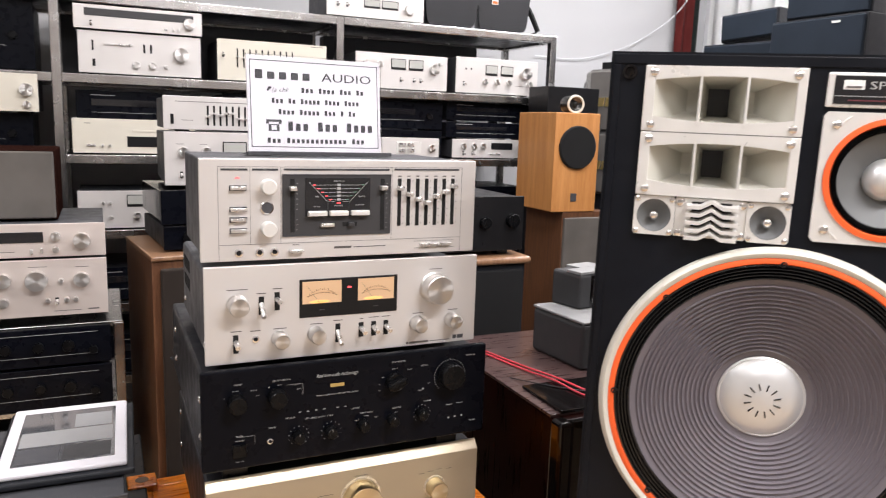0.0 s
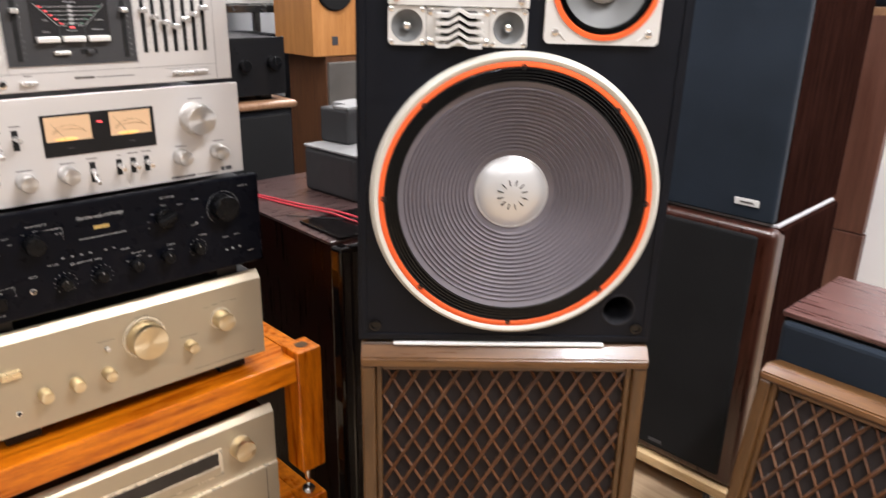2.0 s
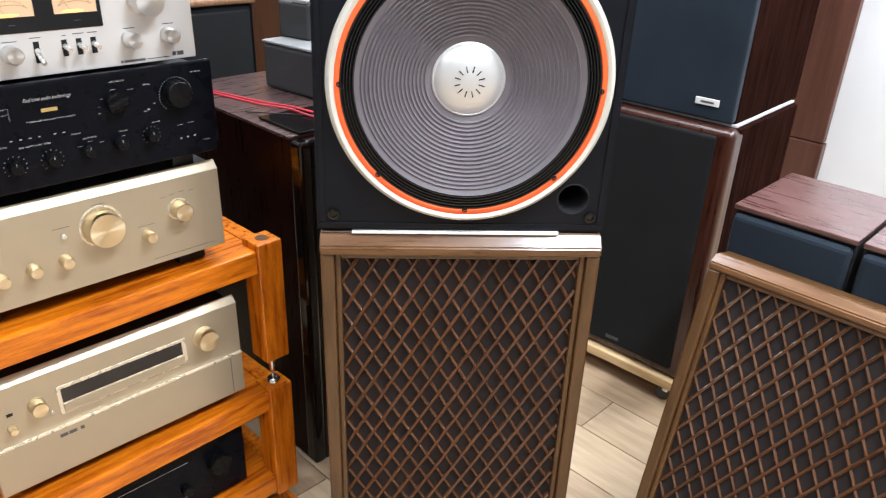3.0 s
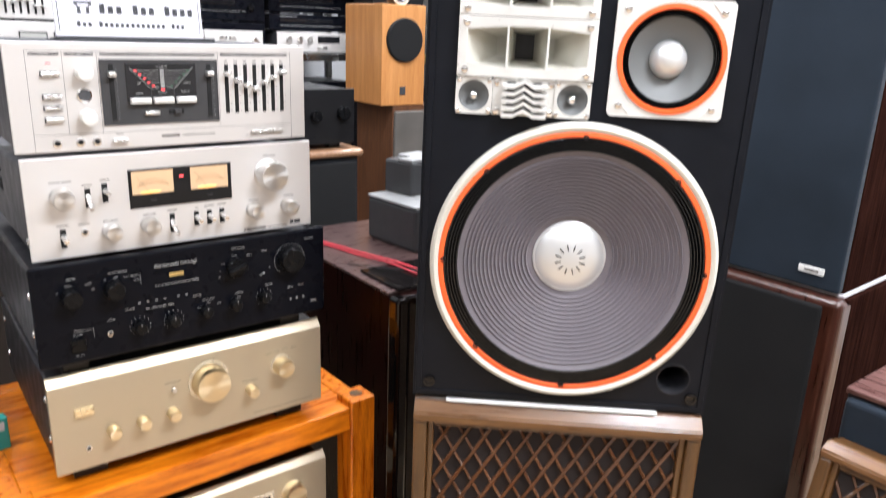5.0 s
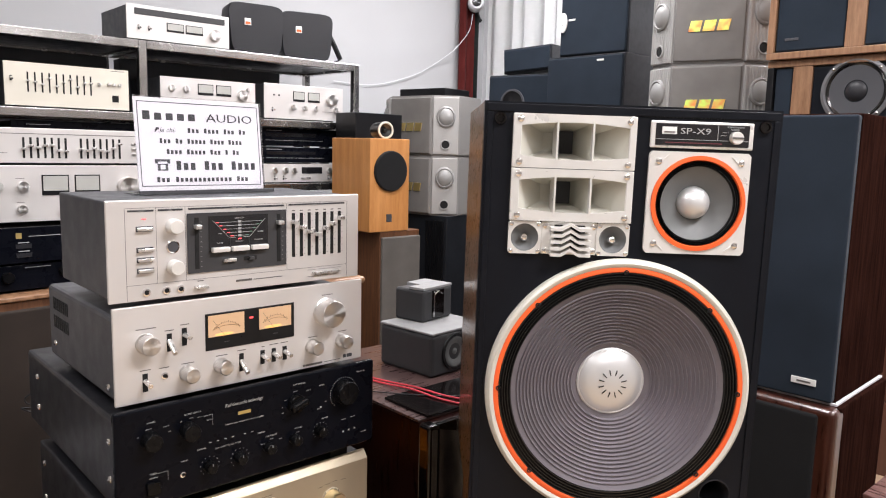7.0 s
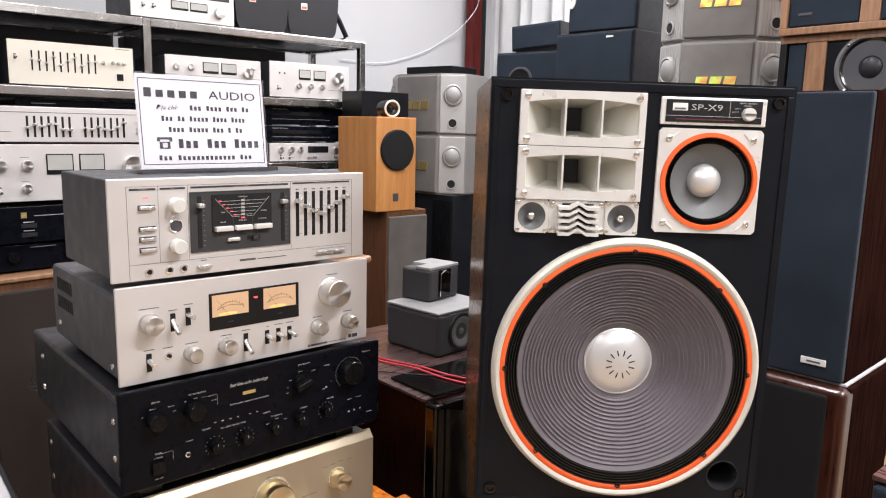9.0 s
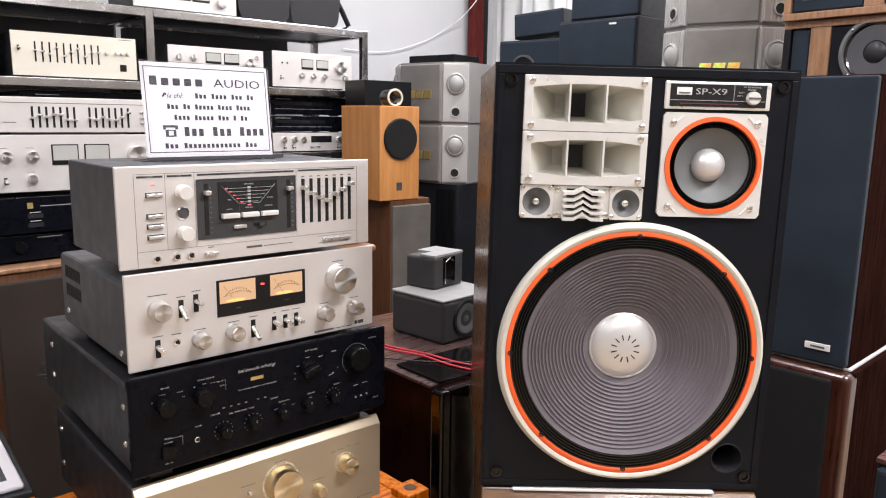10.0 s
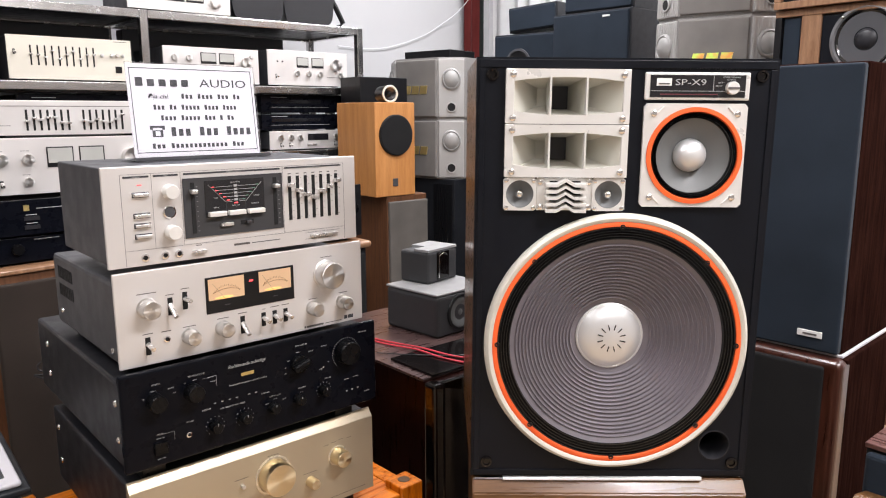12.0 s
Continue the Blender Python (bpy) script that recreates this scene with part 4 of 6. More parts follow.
def black_amplifier(m):
    W, H, D = 0.436, 0.1525, 0.465
    s = thing("stereo_amplifier", m, "black amplifier with fine white lettering and round knobs", "amplifier")
    part("front_panel", box(0, W, 0, 0.012, 0.006, H, 0.004, 3), BLACK_FRONT, s, "black anodised front panel")
    part("cover", box(0.003, W - 0.003, 0.012, D, 0.010, H - 0.013, 0.005), VINYL_DARK, s, "black steel cover")
    vent = part("top_vent", box(0, 0.006, 0.10, 0.34, H - 0.0135, H - 0.0125), BLACK_DEEP, s, "dark top vent", loc=(0.10, 0, 0))
    for k in range(1, 24):
        again(vent, (0.10 + 0.010 * k, 0, 0))
    feet(s, W, D, 0.008, 0.018, 0.0225)
    for yy, zz in ((0.03, 0.05), (0.40, 0.05), (0.03, 0.105), (0.40, 0.105)):
        sc = screw(s, 0.0028, zz, yy)
        sc.rotation_euler = (0, 0, radians(-90))
    words("script_text", "Real time audio technology", 0.1905, 0.1275, 0.0076, PRINT_W, s, -0.0006, "CENTER", 0.74, 0.45)
    bars("maker_mark", [(0.1805, 0.2015, 0.1112, 0.1162)], GOLD_PRINT, s, label="small gold maker's mark")
    words("small_text", "Precision audio component / pre-main amplifier", 0.1915, 0.0995, 0.0036, PRINT_W, s, -0.0006, "CENTER", 0.92)
    words("small_text", "PMA-890", 0.414, 0.0270, 0.0028, PRINT_W, s, -0.0006, "CENTER")
    def caption(tt, x, z, size=0.0036):
        words("caption_text", tt, x, z + (0.005 if z < 0.09 else 0.003), size * 0.86, PRINT_W, s, -0.0006, "CENTER", 0.9)
    for tt, x, z in (("SPEAKERS", 0.050, 0.1265), ("REC OUT SELECTOR", 0.110, 0.1265), ("INPUT SELECTOR", 0.2865, 0.1345), ("MUTING", 0.329, 0.1240), ("VOLUME / dB", 0.407, 0.1330), ("POWER", 0.051, 0.0490), ("PHONES", 0.096, 0.0555), ("BASS - DIRECT COUPLE - TREBLE", 0.164, 0.0620), ("TURNOVER", 0.122, 0.0665), ("SUBSONIC", 0.219, 0.0680), ("TAPE MONITOR", 0.236, 0.0590), ("LOUDNESS", 0.285, 0.0600), ("BALANCE", 0.335, 0.0645), ("on/standby", 0.051, 0.0430), ("auto  auto", 0.051, 0.0120)):
        caption(tt, x, z)
    for tt, x, z in (("off", 0.031, 0.1090), ("system-A", 0.046, 0.1180), ("system-B", 0.071, 0.1165), ("A+B", 0.076, 0.1080), ("off", 0.092, 0.1180), ("source", 0.107, 0.1200), ("tape 1>2", 0.131, 0.1180), ("tape 2>1", 0.135, 0.1110), ("tuner", 0.262, 0.1130), ("phono-1", 0.280, 0.1240), ("phono-2", 0.304, 0.1210), ("cd", 0.256, 0.1020), ("aux", 0.256, 0.0930), ("tape-1", 0.221, 0.0490), ("tape-2", 0.252, 0.0500), ("source", 0.236, 0.0540), ("defeat", 0.284, 0.0530), ("-20dB", 0.322, 0.0830), ("on", 0.337, 0.0950)):
        caption(tt, x, z, 0.0031)
    bars("printed_frame", [(0.117, 0.140, 0.1220, 0.1223), (0.140, 0.1403, 0.1060, 0.1223), (0.050, 0.072, 0.0535, 0.0538), (0.0717, 0.072, 0.0400, 0.0538)], PRINT_W, s, 0, 0.0004)
    rows = []
    for x in (0.140, 0.152, 0.164, 0.176, 0.196, 0.208):
        rows.append((x - 0.006, x - 0.0025, 0.0785, 0.0797))
    rows += [(0.368, 0.378, 0.0585, 0.0592), (0.386, 0.397, 0.0595, 0.0602), (0.371, 0.374, 0.0360, 0.0385), (0.382, 0.385, 0.0365, 0.0390), (0.394, 0.397, 0.0370, 0.0395), (0.326, 0.329, 0.0895, 0.0920)]
    for row in rows:
        bars("printed_mark", [row], PRINT_W, s, 0, 0.0004)
    for kx, kz, r, h in ((0.047, 0.106, 0.0128, 0.020), (0.102, 0.107, 0.0128, 0.020)):
        knob(s, kx, kz, r, h, KNOB_BLACK, 1, label="round black knob")
    sel = knob(s, 0.280, 0.1085, 0.0145, 0.010, KNOB_BLACK, 1, label="round black selector knob")
    bm = box(-0.0062, 0.0062, -0.020, -0.008, -0.016, 0.016, 0.004, 3)
    grip = part("selector_grip", bm, KNOB_BLACK, s, "glossy lever of the selector", loc=(0.280, 0, 0.1085))
    grip.rotation_euler = (0, radians(72), 0)
    knob(s, 0.371, 0.109, 0.0200, 0.020, KNOB_BLACK, 1, label="large black volume knob")
    rows = []
    for k in range(31):
        a = radians(-135 + 9 * k)
        px, pz = 0.3725 + 0.0262 * math.sin(a), 0.1065 + 0.0262 * math.cos(a)
        rows.append((px - 0.0005, px + 0.0005, pz - 0.0007, pz + 0.0007))
    for cx in (0.1345, 0.1825):
        for k in range(11):
            a = radians(-135 + 27 * k)
            px, pz = cx + 0.0145 * math.sin(a), 0.0435 + 0.0145 * math.cos(a)
            rows.append((px - 0.0005, px + 0.0005, pz - 0.0006, pz + 0.0006))
    for k in range(11):
        a = radians(-135 + 27 * k)
        px, pz = 0.3265 + 0.0135 * math.sin(a), 0.0510 + 0.0135 * math.cos(a)
        rows.append((px - 0.0005, px + 0.0005, pz - 0.0006, pz + 0.0006))
    bars("dial_dot", rows, PRINT_W, s, 0, 0.0004)
    for kx, kz in ((0.132, 0.0445), (0.180, 0.0450), (0.2295, 0.0480), (0.276, 0.0495), (0.323, 0.0525)):
        knob(s, kx, kz, 0.0085, 0.017, KNOB_BLACK, 1, label="small round black knob")
        part("knob_pointer", box(-0.0004, 0.0004, -0.0006, 0, 0.004, 0.008), PRINT_W, s, loc=(kx, -0.0172, kz))
    part("power_button", box(0.041, 0.060, -0.006, 0.001, 0.026, 0.0435, 0.001), KNOB_BLACK, s, "square black power button")
    jack(s, 0.093, 0.0420, 0.0042)
    return s


def gold_front(parent, W, H, foot, edge):
    """Champagne panel whose top edge is turned back in a bright bevel."""
    bm = bmesh.new()
    prof = [(0.014, H - 0.001), (0.011, H), (0.0005, H - edge), (0, H - edge - 0.001), (0, foot), (0.014, foot)]
    vs = [[bm.verts.new((x, y, z)) for y, z in prof] for x in (0, W)]
    for i in range(len(prof)):
        bm.faces.new((vs[0][i], vs[0][(i + 1) % len(prof)], vs[1][(i + 1) % len(prof)], vs[1][i]))
    bm.faces.new(vs[0]), bm.faces.new(vs[1])
    bmesh.ops.recalc_face_normals(bm, faces=bm.faces)
    part("front_panel", bm, CHAMPAGNE, parent, "champagne gold front panel with bevelled top edge")


def gold_amplifier(m):
    W, H, D = 0.428, 0.1545, 0.42
    s = thing("stereo_amplifier", m, "champagne gold amplifier with a large round volume knob", "amplifier")
    gold_front(s, W, H, 0.003, 0.013)
    part("cover", box(0.002, W - 0.002, 0.014, D, 0.006, H - 0.006, 0.004), VINYL_DARK, s, "black steel cover")
    feet(s, W, D, 0.008, 0.024, 0.0250)
    for yy, zz in ((0.03, 0.05), (0.39, 0.05), (0.03, 0.115), (0.39, 0.115)):
        sc = screw(s, 0.0018, zz, yy)
        sc.rotation_euler = (0, 0, radians(-90))
    part("recess", lathe([(0.0330, 0), (0.0325, 0.0012), (0.0300, 0.0012), (0.0295, -0.001)], 64), CHAMPAGNE_EDGE, s, "ring round the volume knob", loc=(0.228, 0, 0.0940), smooth=True)
    knob(s, 0.228, 0.0940, 0.0272, 0.027, KNOB_GOLD, 1, label="large turned gold volume knob")
    part("recess", lathe([(0.0185, 0), (0.018, 0.001), (0.016, 0.001), (0.0158, -0.001)], 48), CHAMPAGNE_EDGE, s, "ring round the selector knob", loc=(0.3525, 0, 0.0885), smooth=True)
    knob(s, 0.3525, 0.0885, 0.0150, 0.024, KNOB_GOLD, 1, label="turned gold selector knob")
    for kx, kz in ((0.2965, 0.059), (0.168, 0.056), (0.123, 0.0555), (0.080, 0.054)):
        knob(s, kx, kz, 0.0092, 0.020, KNOB_GOLD, 1, label="small turned gold knob")
    knob(s, 0.172, 0.0945, 0.0034, 0.008, KNOB_PLAIN, 0)
    part("power_button", box(0.031, 0.057, -0.007, 0.001, 0.0905, 0.1025, 0.0015), KNOB_GOLD_PLAIN, s, "gold power button")
    jack(s, 0.045, 0.035, 0.0045)
    mk = part("maker_mark", box(-0.0125, 0.0125, -0.0005, 0.0, -0.0028, 0.0028), GOLD_PRINT, s, "small gold maker's mark", loc=(0.058, 0.0055, 0.1478))
    mk.rotation_euler = (radians(-39), 0, 0)
    rows = [(0.160, 0.184, 0.1060, 0.1067), (0.325, 0.335, 0.1135, 0.1141), (0.340, 0.350, 0.1150, 0.1156), (0.355, 0.365, 0.1165, 0.1171), (0.372, 0.382, 0.1150, 0.1156), (0.283, 0.311, 0.0745, 0.0751), (0.218, 0.239, 0.1290, 0.1296), (0.30, 0.41, 0.0125, 0.0131)]
    for row in rows:
        bars("small_print", [row], PRINT_D, s, 0, 0.0003)
    return s


KNOB_GOLD_PLAIN = surface("satin_gold", (0.80, 0.68, 0.45), 0.3, 0.85, 0.03, 20, 300, 0)


def gold_player(m):
    W, H, D = 0.43, 0.187, 0.38
    s = thing("disc_player", m, "champagne gold player with a dark display window", "player")
    gold_front(s, W, H, -0.014, 0.012)
    part("cover", box(0.002, W - 0.002, 0.014, D, 0.014, H - 0.014, 0.004), VINYL_DARK, s, "black steel cover")
    feet(s, W, D, 0.014, 0.022, 0.0385)
    part("lower_ledge", box(0, W, -0.005, 0.003, -0.016, 0.0685, 0.002), CHAMPAGNE, s, "lower front ledge")
    # Paler gold puts the highlight along the ledge into the colour
    part("ledge_highlight", box(0, W, -0.0062, 0.002, 0.0675, 0.0708, 0.001), CHAMPAGNE_EDGE, s, "ledge edge with its highlight in the colour")
    bars("door_line", [(0.405, 0.4058, -0.010, 0.0675)], INK, s, -0.005)
    part("display_frame", box(0.108, 0.326, -0.0015, 0.002, 0.0900, 0.1430, 0.001), CHAMPAGNE_EDGE, s, "gold display frame")
    part("display", box(0.114, 0.318, -0.0022, 0.001, 0.1120, 0.1375), LENS_DARK, s, "dark display window")
    part("drawer", box(0.114, 0.320, -0.004, 0.001, 0.0935, 0.1095, 0.001), CHAMPAGNE, s, "disc drawer front")
    knob(s, 0.361, 0.130, 0.0195, 0.023, KNOB_GOLD, 1, 0.0012, label="turned gold knob")
    knob(s, 0.077, 0.126, 0.0125, 0.020, KNOB_GOLD, 1, 0.001, label="small turned gold knob")
    knob(s, 0.096, 0.103, 0.003, 0.004, KNOB_PLAIN, 0)
    knob(s, 0.037, 0.103, 0.0065, 0.015, KNOB_GOLD, 1)
    part("sensor", box(0.034, 0.043, -0.0008, 0.001, 0.124, 0.129), BLACK, s, "dark sensor window")
    for x0, x1 in ((0.098, 0.110), (0.112, 0.124), (0.130, 0.136)):
        bars("printed_mark", [(x0, x1, 0.052, 0.058)], PRINT_D, s, -0.005)
    return s


gold_amplifier(pose(0.143, 1.034, 0.697))
black_amplifier(pose(0.137, 1.020, 0.8685))
meter_amplifier(pose(0.1465, 1.038, 1.0215 - 0.001))
cassette_deck(pose(0.1435, 1.040, 1.1650 - 0.001))
gold_player(pose(0.150, 1.036, 0.400))


# ---- acrylic sign on the deck ----
def sign(m):
    s = thing("desk_sign", m, "white printed card in a clear acrylic stand", "sign")
    W, H = 0.210, 0.146
    part("card", box(0, W, 0, 0.002, 0.004, H, 0.0004), PAPER, s, "white printed card")
    bars("border", [(0.004, W - 0.004, H - 0.0075, H - 0.0062), (0.004, W - 0.004, 0.0105, 0.0118), (0.004, 0.0052, 0.0105, H - 0.0062), (W - 0.0052, W - 0.004, 0.0105, H - 0.0062)], VINYL, s, 0, 0.0003, "grey printed border")
    def line(name, z, h, letters, x0, x1, material=INK):
        """One printed line: a plain upright bar stands for each letter."""
        step = (x1 - x0) / (sum(letters) + len(letters) - 1)
        x, rows = x0, []
        for n in letters:
            for k in range(n):
                rows.append((x, x + step * 0.62, z, z + h * (1.0 if k == 0 else 0.80)))
                x += step
            x += step
        bars(name, rows, material, s, 0, 0.0003, "dark printed bars of lettering")
    line("printed_line", 0.1120, 0.0135, [5], 0.012, 0.102)
    words("printed_word", "AUDIO", 0.1135, 0.1120, 0.0182, INK, s, -0.0004, stretch=1.42)
    words("printed_word", "\u0110\u1ecba ch\u1ec9:", 0.028, 0.0935, 0.0100, INK, s, -0.0004, stretch=1.1, shear=0.3)
    line("printed_line", 0.0935, 0.0078, [3, 4, 3, 2], 0.082, 0.184)
    line("printed_line", 0.0765, 0.0078, [3, 2, 5, 4, 4], 0.036, 0.176)
    line("printed_line", 0.0600, 0.0078, [4, 5, 3, 1, 2], 0.046, 0.170)
    line("printed_line", 0.0355, 0.0140, [3, 3, 4], 0.060, 0.200)
    line("printed_line", 0.0170, 0.0078, [3, 13, 3], 0.028, 0.184)
    bm = bmesh.new()
    add_box(bm, 0.0265, 0.0500, -0.0004, 0, 0.0485, 0.0520, 0.0)
    add_box(bm, 0.0265, 0.0310, -0.0004, 0, 0.0455, 0.0486, 0.0)
    add_box(bm, 0.0455, 0.0500, -0.0004, 0, 0.0455, 0.0486, 0.0)
    add_box(bm, 0.0300, 0.0465, -0.0004, 0, 0.0345, 0.0450, 0.0)
    part("printed_pictogram", bm, VINYL, s, "grey telephone pictogram")
    part("dial_pad", box(0.0345, 0.0420, -0.0007, -0.0003, 0.0365, 0.0435), PAPER, s)
    m2, nt, bs = shader("clear_acrylic")
    bs.inputs["Transmission Weight"].default_value = 1.0
    bs.inputs["Roughness"].default_value = 0.02
    bs.inputs["IOR"].default_value = 1.3
    front = part("front_sheet", box(-0.0015, W + 0.0015, -0.0030, -0.0014, 0.003, H + 0.0015, 0.0004), m2, s, "clear acrylic sheet")
    front.visible_shadow = False
    base = part("base", box(-0.004, W + 0.014, -0.010, 0.050, -0.002, 0.0035, 0.0014), m2, s, "clear acrylic base")
    part("base_edge", box(-0.004, W + 0.014, -0.0112, -0.0098, -0.002, 0.0035, 0.0004), INK, s, "dark edge of the base")
    return s


sg = sign(pose(0.2285, 1.150, 1.3085, -6, 0, 2))


# ---- orange wooden stand under the units ----
def rack_stand(m):
    s = thing("wooden_rack", m, "orange-stained wooden audio rack with square posts and metal spikes", "rack")
    # local x from the left post's middle, y from the front post's middle
    W, D, P = 0.563, 0.405, 0.026
    levels = ((0.430, 0.684), (0.090, 0.365))
    for x in (0, W):
        for y in (0, D):
            for z0, z1 in levels:
                bm = box(x - P, x + P, y - P, y + P, z0, z1, 0.003)
                po = part("post", bm, ORANGE_POST, s, "square orange-stained post")
                part("peg_hole", lathe([(0.012, 0), (0.0115, 0.0004), (0, 0.0003)], 24), WALNUT_MID, po, "peg recess in the post").matrix_basis = pose(x, y, z1 + 0.0006, -90)
                part("spike", lathe([(0.0015, -0.036), (0.0085, 0.006), (0.0095, 0.016), (0.0085, 0.0185), (0.0, 0.0185)], 20), CHROME, po, "chrome spike", smooth=True).matrix_basis = pose(x, y, z0 - 0.0185, -90)
                if z1 < 0.5:
                    part("spike_cup", lathe([(0.014, 0), (0.0135, 0.005), (0.010, 0.009), (0.0, 0.0085)], 24), CHROME, po, "chrome spike cup", smooth=True).matrix_basis = pose(x, y, z1 + 0.0008, -90)
    for zt in (0.672, 0.361, 0.145):
        part("rail", box(P, W - P, -0.022, 0.012, zt - 0.046, zt, 0.003), ORANGE_WOOD, s, "orange-stained front rail")
        part("rail", box(P, W - P, D - 0.012, D + 0.022, zt - 0.046, zt, 0.003), ORANGE_WOOD, s, "orange-stained back rail")
        for x in (0, W):
            part("side_rail", box(x - 0.017, x + 0.017, P, D - P, zt - 0.046, zt, 0.003), ORANGE_POST, s, "orange-stained side rail")
        part("shelf", box(0.017, W - 0.017, 0.012, D - 0.012, zt - 0.024, zt - 0.002, 0.001), ORANGE_WOOD, s, "orange-stained shelf board")
    for x in (0, W):
        for y in (0, D):
            part("post", box(x - P, x + P, y - P, y + P, 0.0, 0.045, 0.003), ORANGE_POST, s, "square orange-stained foot post")
    return s


rack_stand(pose(0.084, 1.024, 0.0, 0, 0, 1.6))


# ---- stored hi-fi units ----
def unit(name, m, W, H, D, front, cover, label, category, group="", knobs=(), levers=(), windows=(), buttons=(), sliders=(), prints=(), foot=0.006, knob_mat=None, meters=()):
    s = thing(name, m, label, category, group)
    case(s, W, H, D, 0.004, foot, cover, front, drop=0.003)
    for x, z, r in knobs:
        knob(s, x, z, r, max(0.012, r * 0.9), knob_mat or KNOB, 1, label="turned knob")
    for x, z in levers:
        lever(s, x, z, 0.004, 0.018)
    for x0, x1, z0, z1, mt in windows:
        part("window", box(x0, x1, -0.0018, 0.002, z0, z1, 0.0008), mt, s)
    for x0, x1, z0, z1 in meters:
        me = part("meter", box(x0, x1, -0.002, 0.002, z0, z1, 0.0008), BLACK, s, "black framed meter")
        part("meter_face", box(x0 + 0.003, x1 - 0.003, -0.0028, -0.001, z0 + (z1 - z0) * 0.22, z1 - 0.003), METER_DULL, me, "pale unlit meter face")
    for x0, x1, z0, z1 in buttons:
        part("push_button", box(x0, x1, -0.005, 0.001, z0, z1, 0.0008), KNOB_PLAIN, s, "flat silver button")
    for x, z0, z1, kz in sliders:
        part("slider_slot", box(x - 0.0026, x + 0.0026, -0.0008, 0.001, z0, z1), BLACK_DEEP, s, "black slider slot")
        part("slider_knob", box(x - 0.005, x + 0.005, -0.010, 0, kz - 0.003, kz + 0.003, 0.001), KNOB_PLAIN, s, "silver slider knob")
    for row in prints:
        bars("small_print", [row], PRINT_D if front is not BLACK_FRONT else PRINT_W, s, 0, 0.0004)
    return s


def wood_top_speaker(m, W, H, D, top, side, cloth_mat, label, frame=0.02, group=""):
    """A box loudspeaker, front at y = 0, with an inset cloth grille."""
    s = thing("floor_speaker", m, label, "speaker", group)
    part("cabinet", box(0, W, 0.004, D, 0, H - 0.012, 0.003), side, s, "veneered cabinet")
    part("top_board", box(-0.002, W + 0.002, -0.004, D, H - 0.012, H, 0.003), top, s, "wooden top")
    part("grille", box(frame, W - frame, -0.012, 0.006, frame, H - 0.012 - frame, 0.006, 3), cloth_mat, s, "cloth grille")
    return s


def random_sliders(x0, n, step, z0, z1, seed):
    rng = random.Random(seed)
    return [(x0 + k * step, z0, z1, z0 + (z1 - z0) * (0.35 + 0.45 * rng.random())) for k in range(n)]


# stack behind the signed deck
EQ0, EQ1, EQP = 0.112, 0.246, 0.0162
YS = 2.10
wood_top_speaker(pose(0.131, 1.975, 0.0, 0, 0, 7.5), 0.42, 1.010, 0.37, TEAK, WALNUT, GRILLE_BROWN, "tall brown loudspeaker with wooden top, carrying amplifiers")
unit("stereo_amplifier", pose(0.165, 2.03, 1.010, 0, 0, 6), 0.43, 0.068, 0.33, BLACK_FRONT, VINYL_DARK, "black amplifier on a tall loudspeaker", "amplifier", "black amplifiers",
     knobs=((0.06, 0.04, 0.014), (0.19, 0.045, 0.012), (0.225, 0.045, 0.012), (0.30, 0.045, 0.012), (0.38, 0.042, 0.018)), knob_mat=KNOB_BLACK, prints=((0.10, 0.16, 0.06, 0.0615), (0.20, 0.27, 0.066, 0.067)))
au = unit("stereo_amplifier", pose(0.160, 2.02, 1.0785, 0, 0, 5), 0.43, 0.0935, 0.36, BLACK_FRONT, BLACK_GLOSS, "glossy black amplifier with small gold mark", "amplifier", "black amplifiers",
          knobs=((0.395, 0.045, 0.016),), knob_mat=KNOB_BLACK, buttons=(), prints=((0.115, 0.195, 0.070, 0.0715), (0.09, 0.115, 0.055, 0.057), (0.09, 0.115, 0.034, 0.036)))
bars("maker_mark", [(0.086, 0.099, 0.066, 0.080)], GOLD_PRINT, au)
bars("key", [(0.085, 0.120, 0.042, 0.052), (0.085, 0.120, 0.020, 0.030)], VINYL_DARK, au, 0, 0.002)
unit("stereo_amplifier", pose(0.177, YS, 1.172), 0.42, 0.148, 0.34, SILVER, VINYL, "silver amplifier with two unlit meters", "amplifier", "silver units",
     knobs=((0.048, 0.095, 0.0135), (0.106, 0.095, 0.0135), (0.102, 0.038, 0.0115), (0.360, 0.092, 0.026), (0.20, 0.034, 0.010), (0.26, 0.034, 0.010)), levers=((0.042, 0.034), (0.30, 0.034)),
     meters=((0.149, 0.213, 0.072, 0.124), (0.227, 0.290, 0.072, 0.124)), prints=((0.03, 0.05, 0.115, 0.1162), (0.09, 0.11, 0.115, 0.1162), (0.09, 0.108, 0.055, 0.0562)))
unit("graphic_equalizer", pose(0.177, YS, 1.320), 0.42, 0.093, 0.30, SILVER, VINYL, "silver graphic equalizer with two banks of sliders", "equalizer", "silver units",
     sliders=random_sliders(EQ0, 7, EQP, 0.018, 0.070, 3) + random_sliders(EQ1, 7, EQP, 0.018, 0.070, 4), buttons=((0.375, 0.395, 0.056, 0.061), (0.375, 0.395, 0.042, 0.047), (0.375, 0.395, 0.028, 0.033)),
     windows=((0.018, 0.026, 0.02, 0.046, BLACK),), prints=((0.03, 0.40, 0.078, 0.0795), (0.045, 0.075, 0.030, 0.0312)))

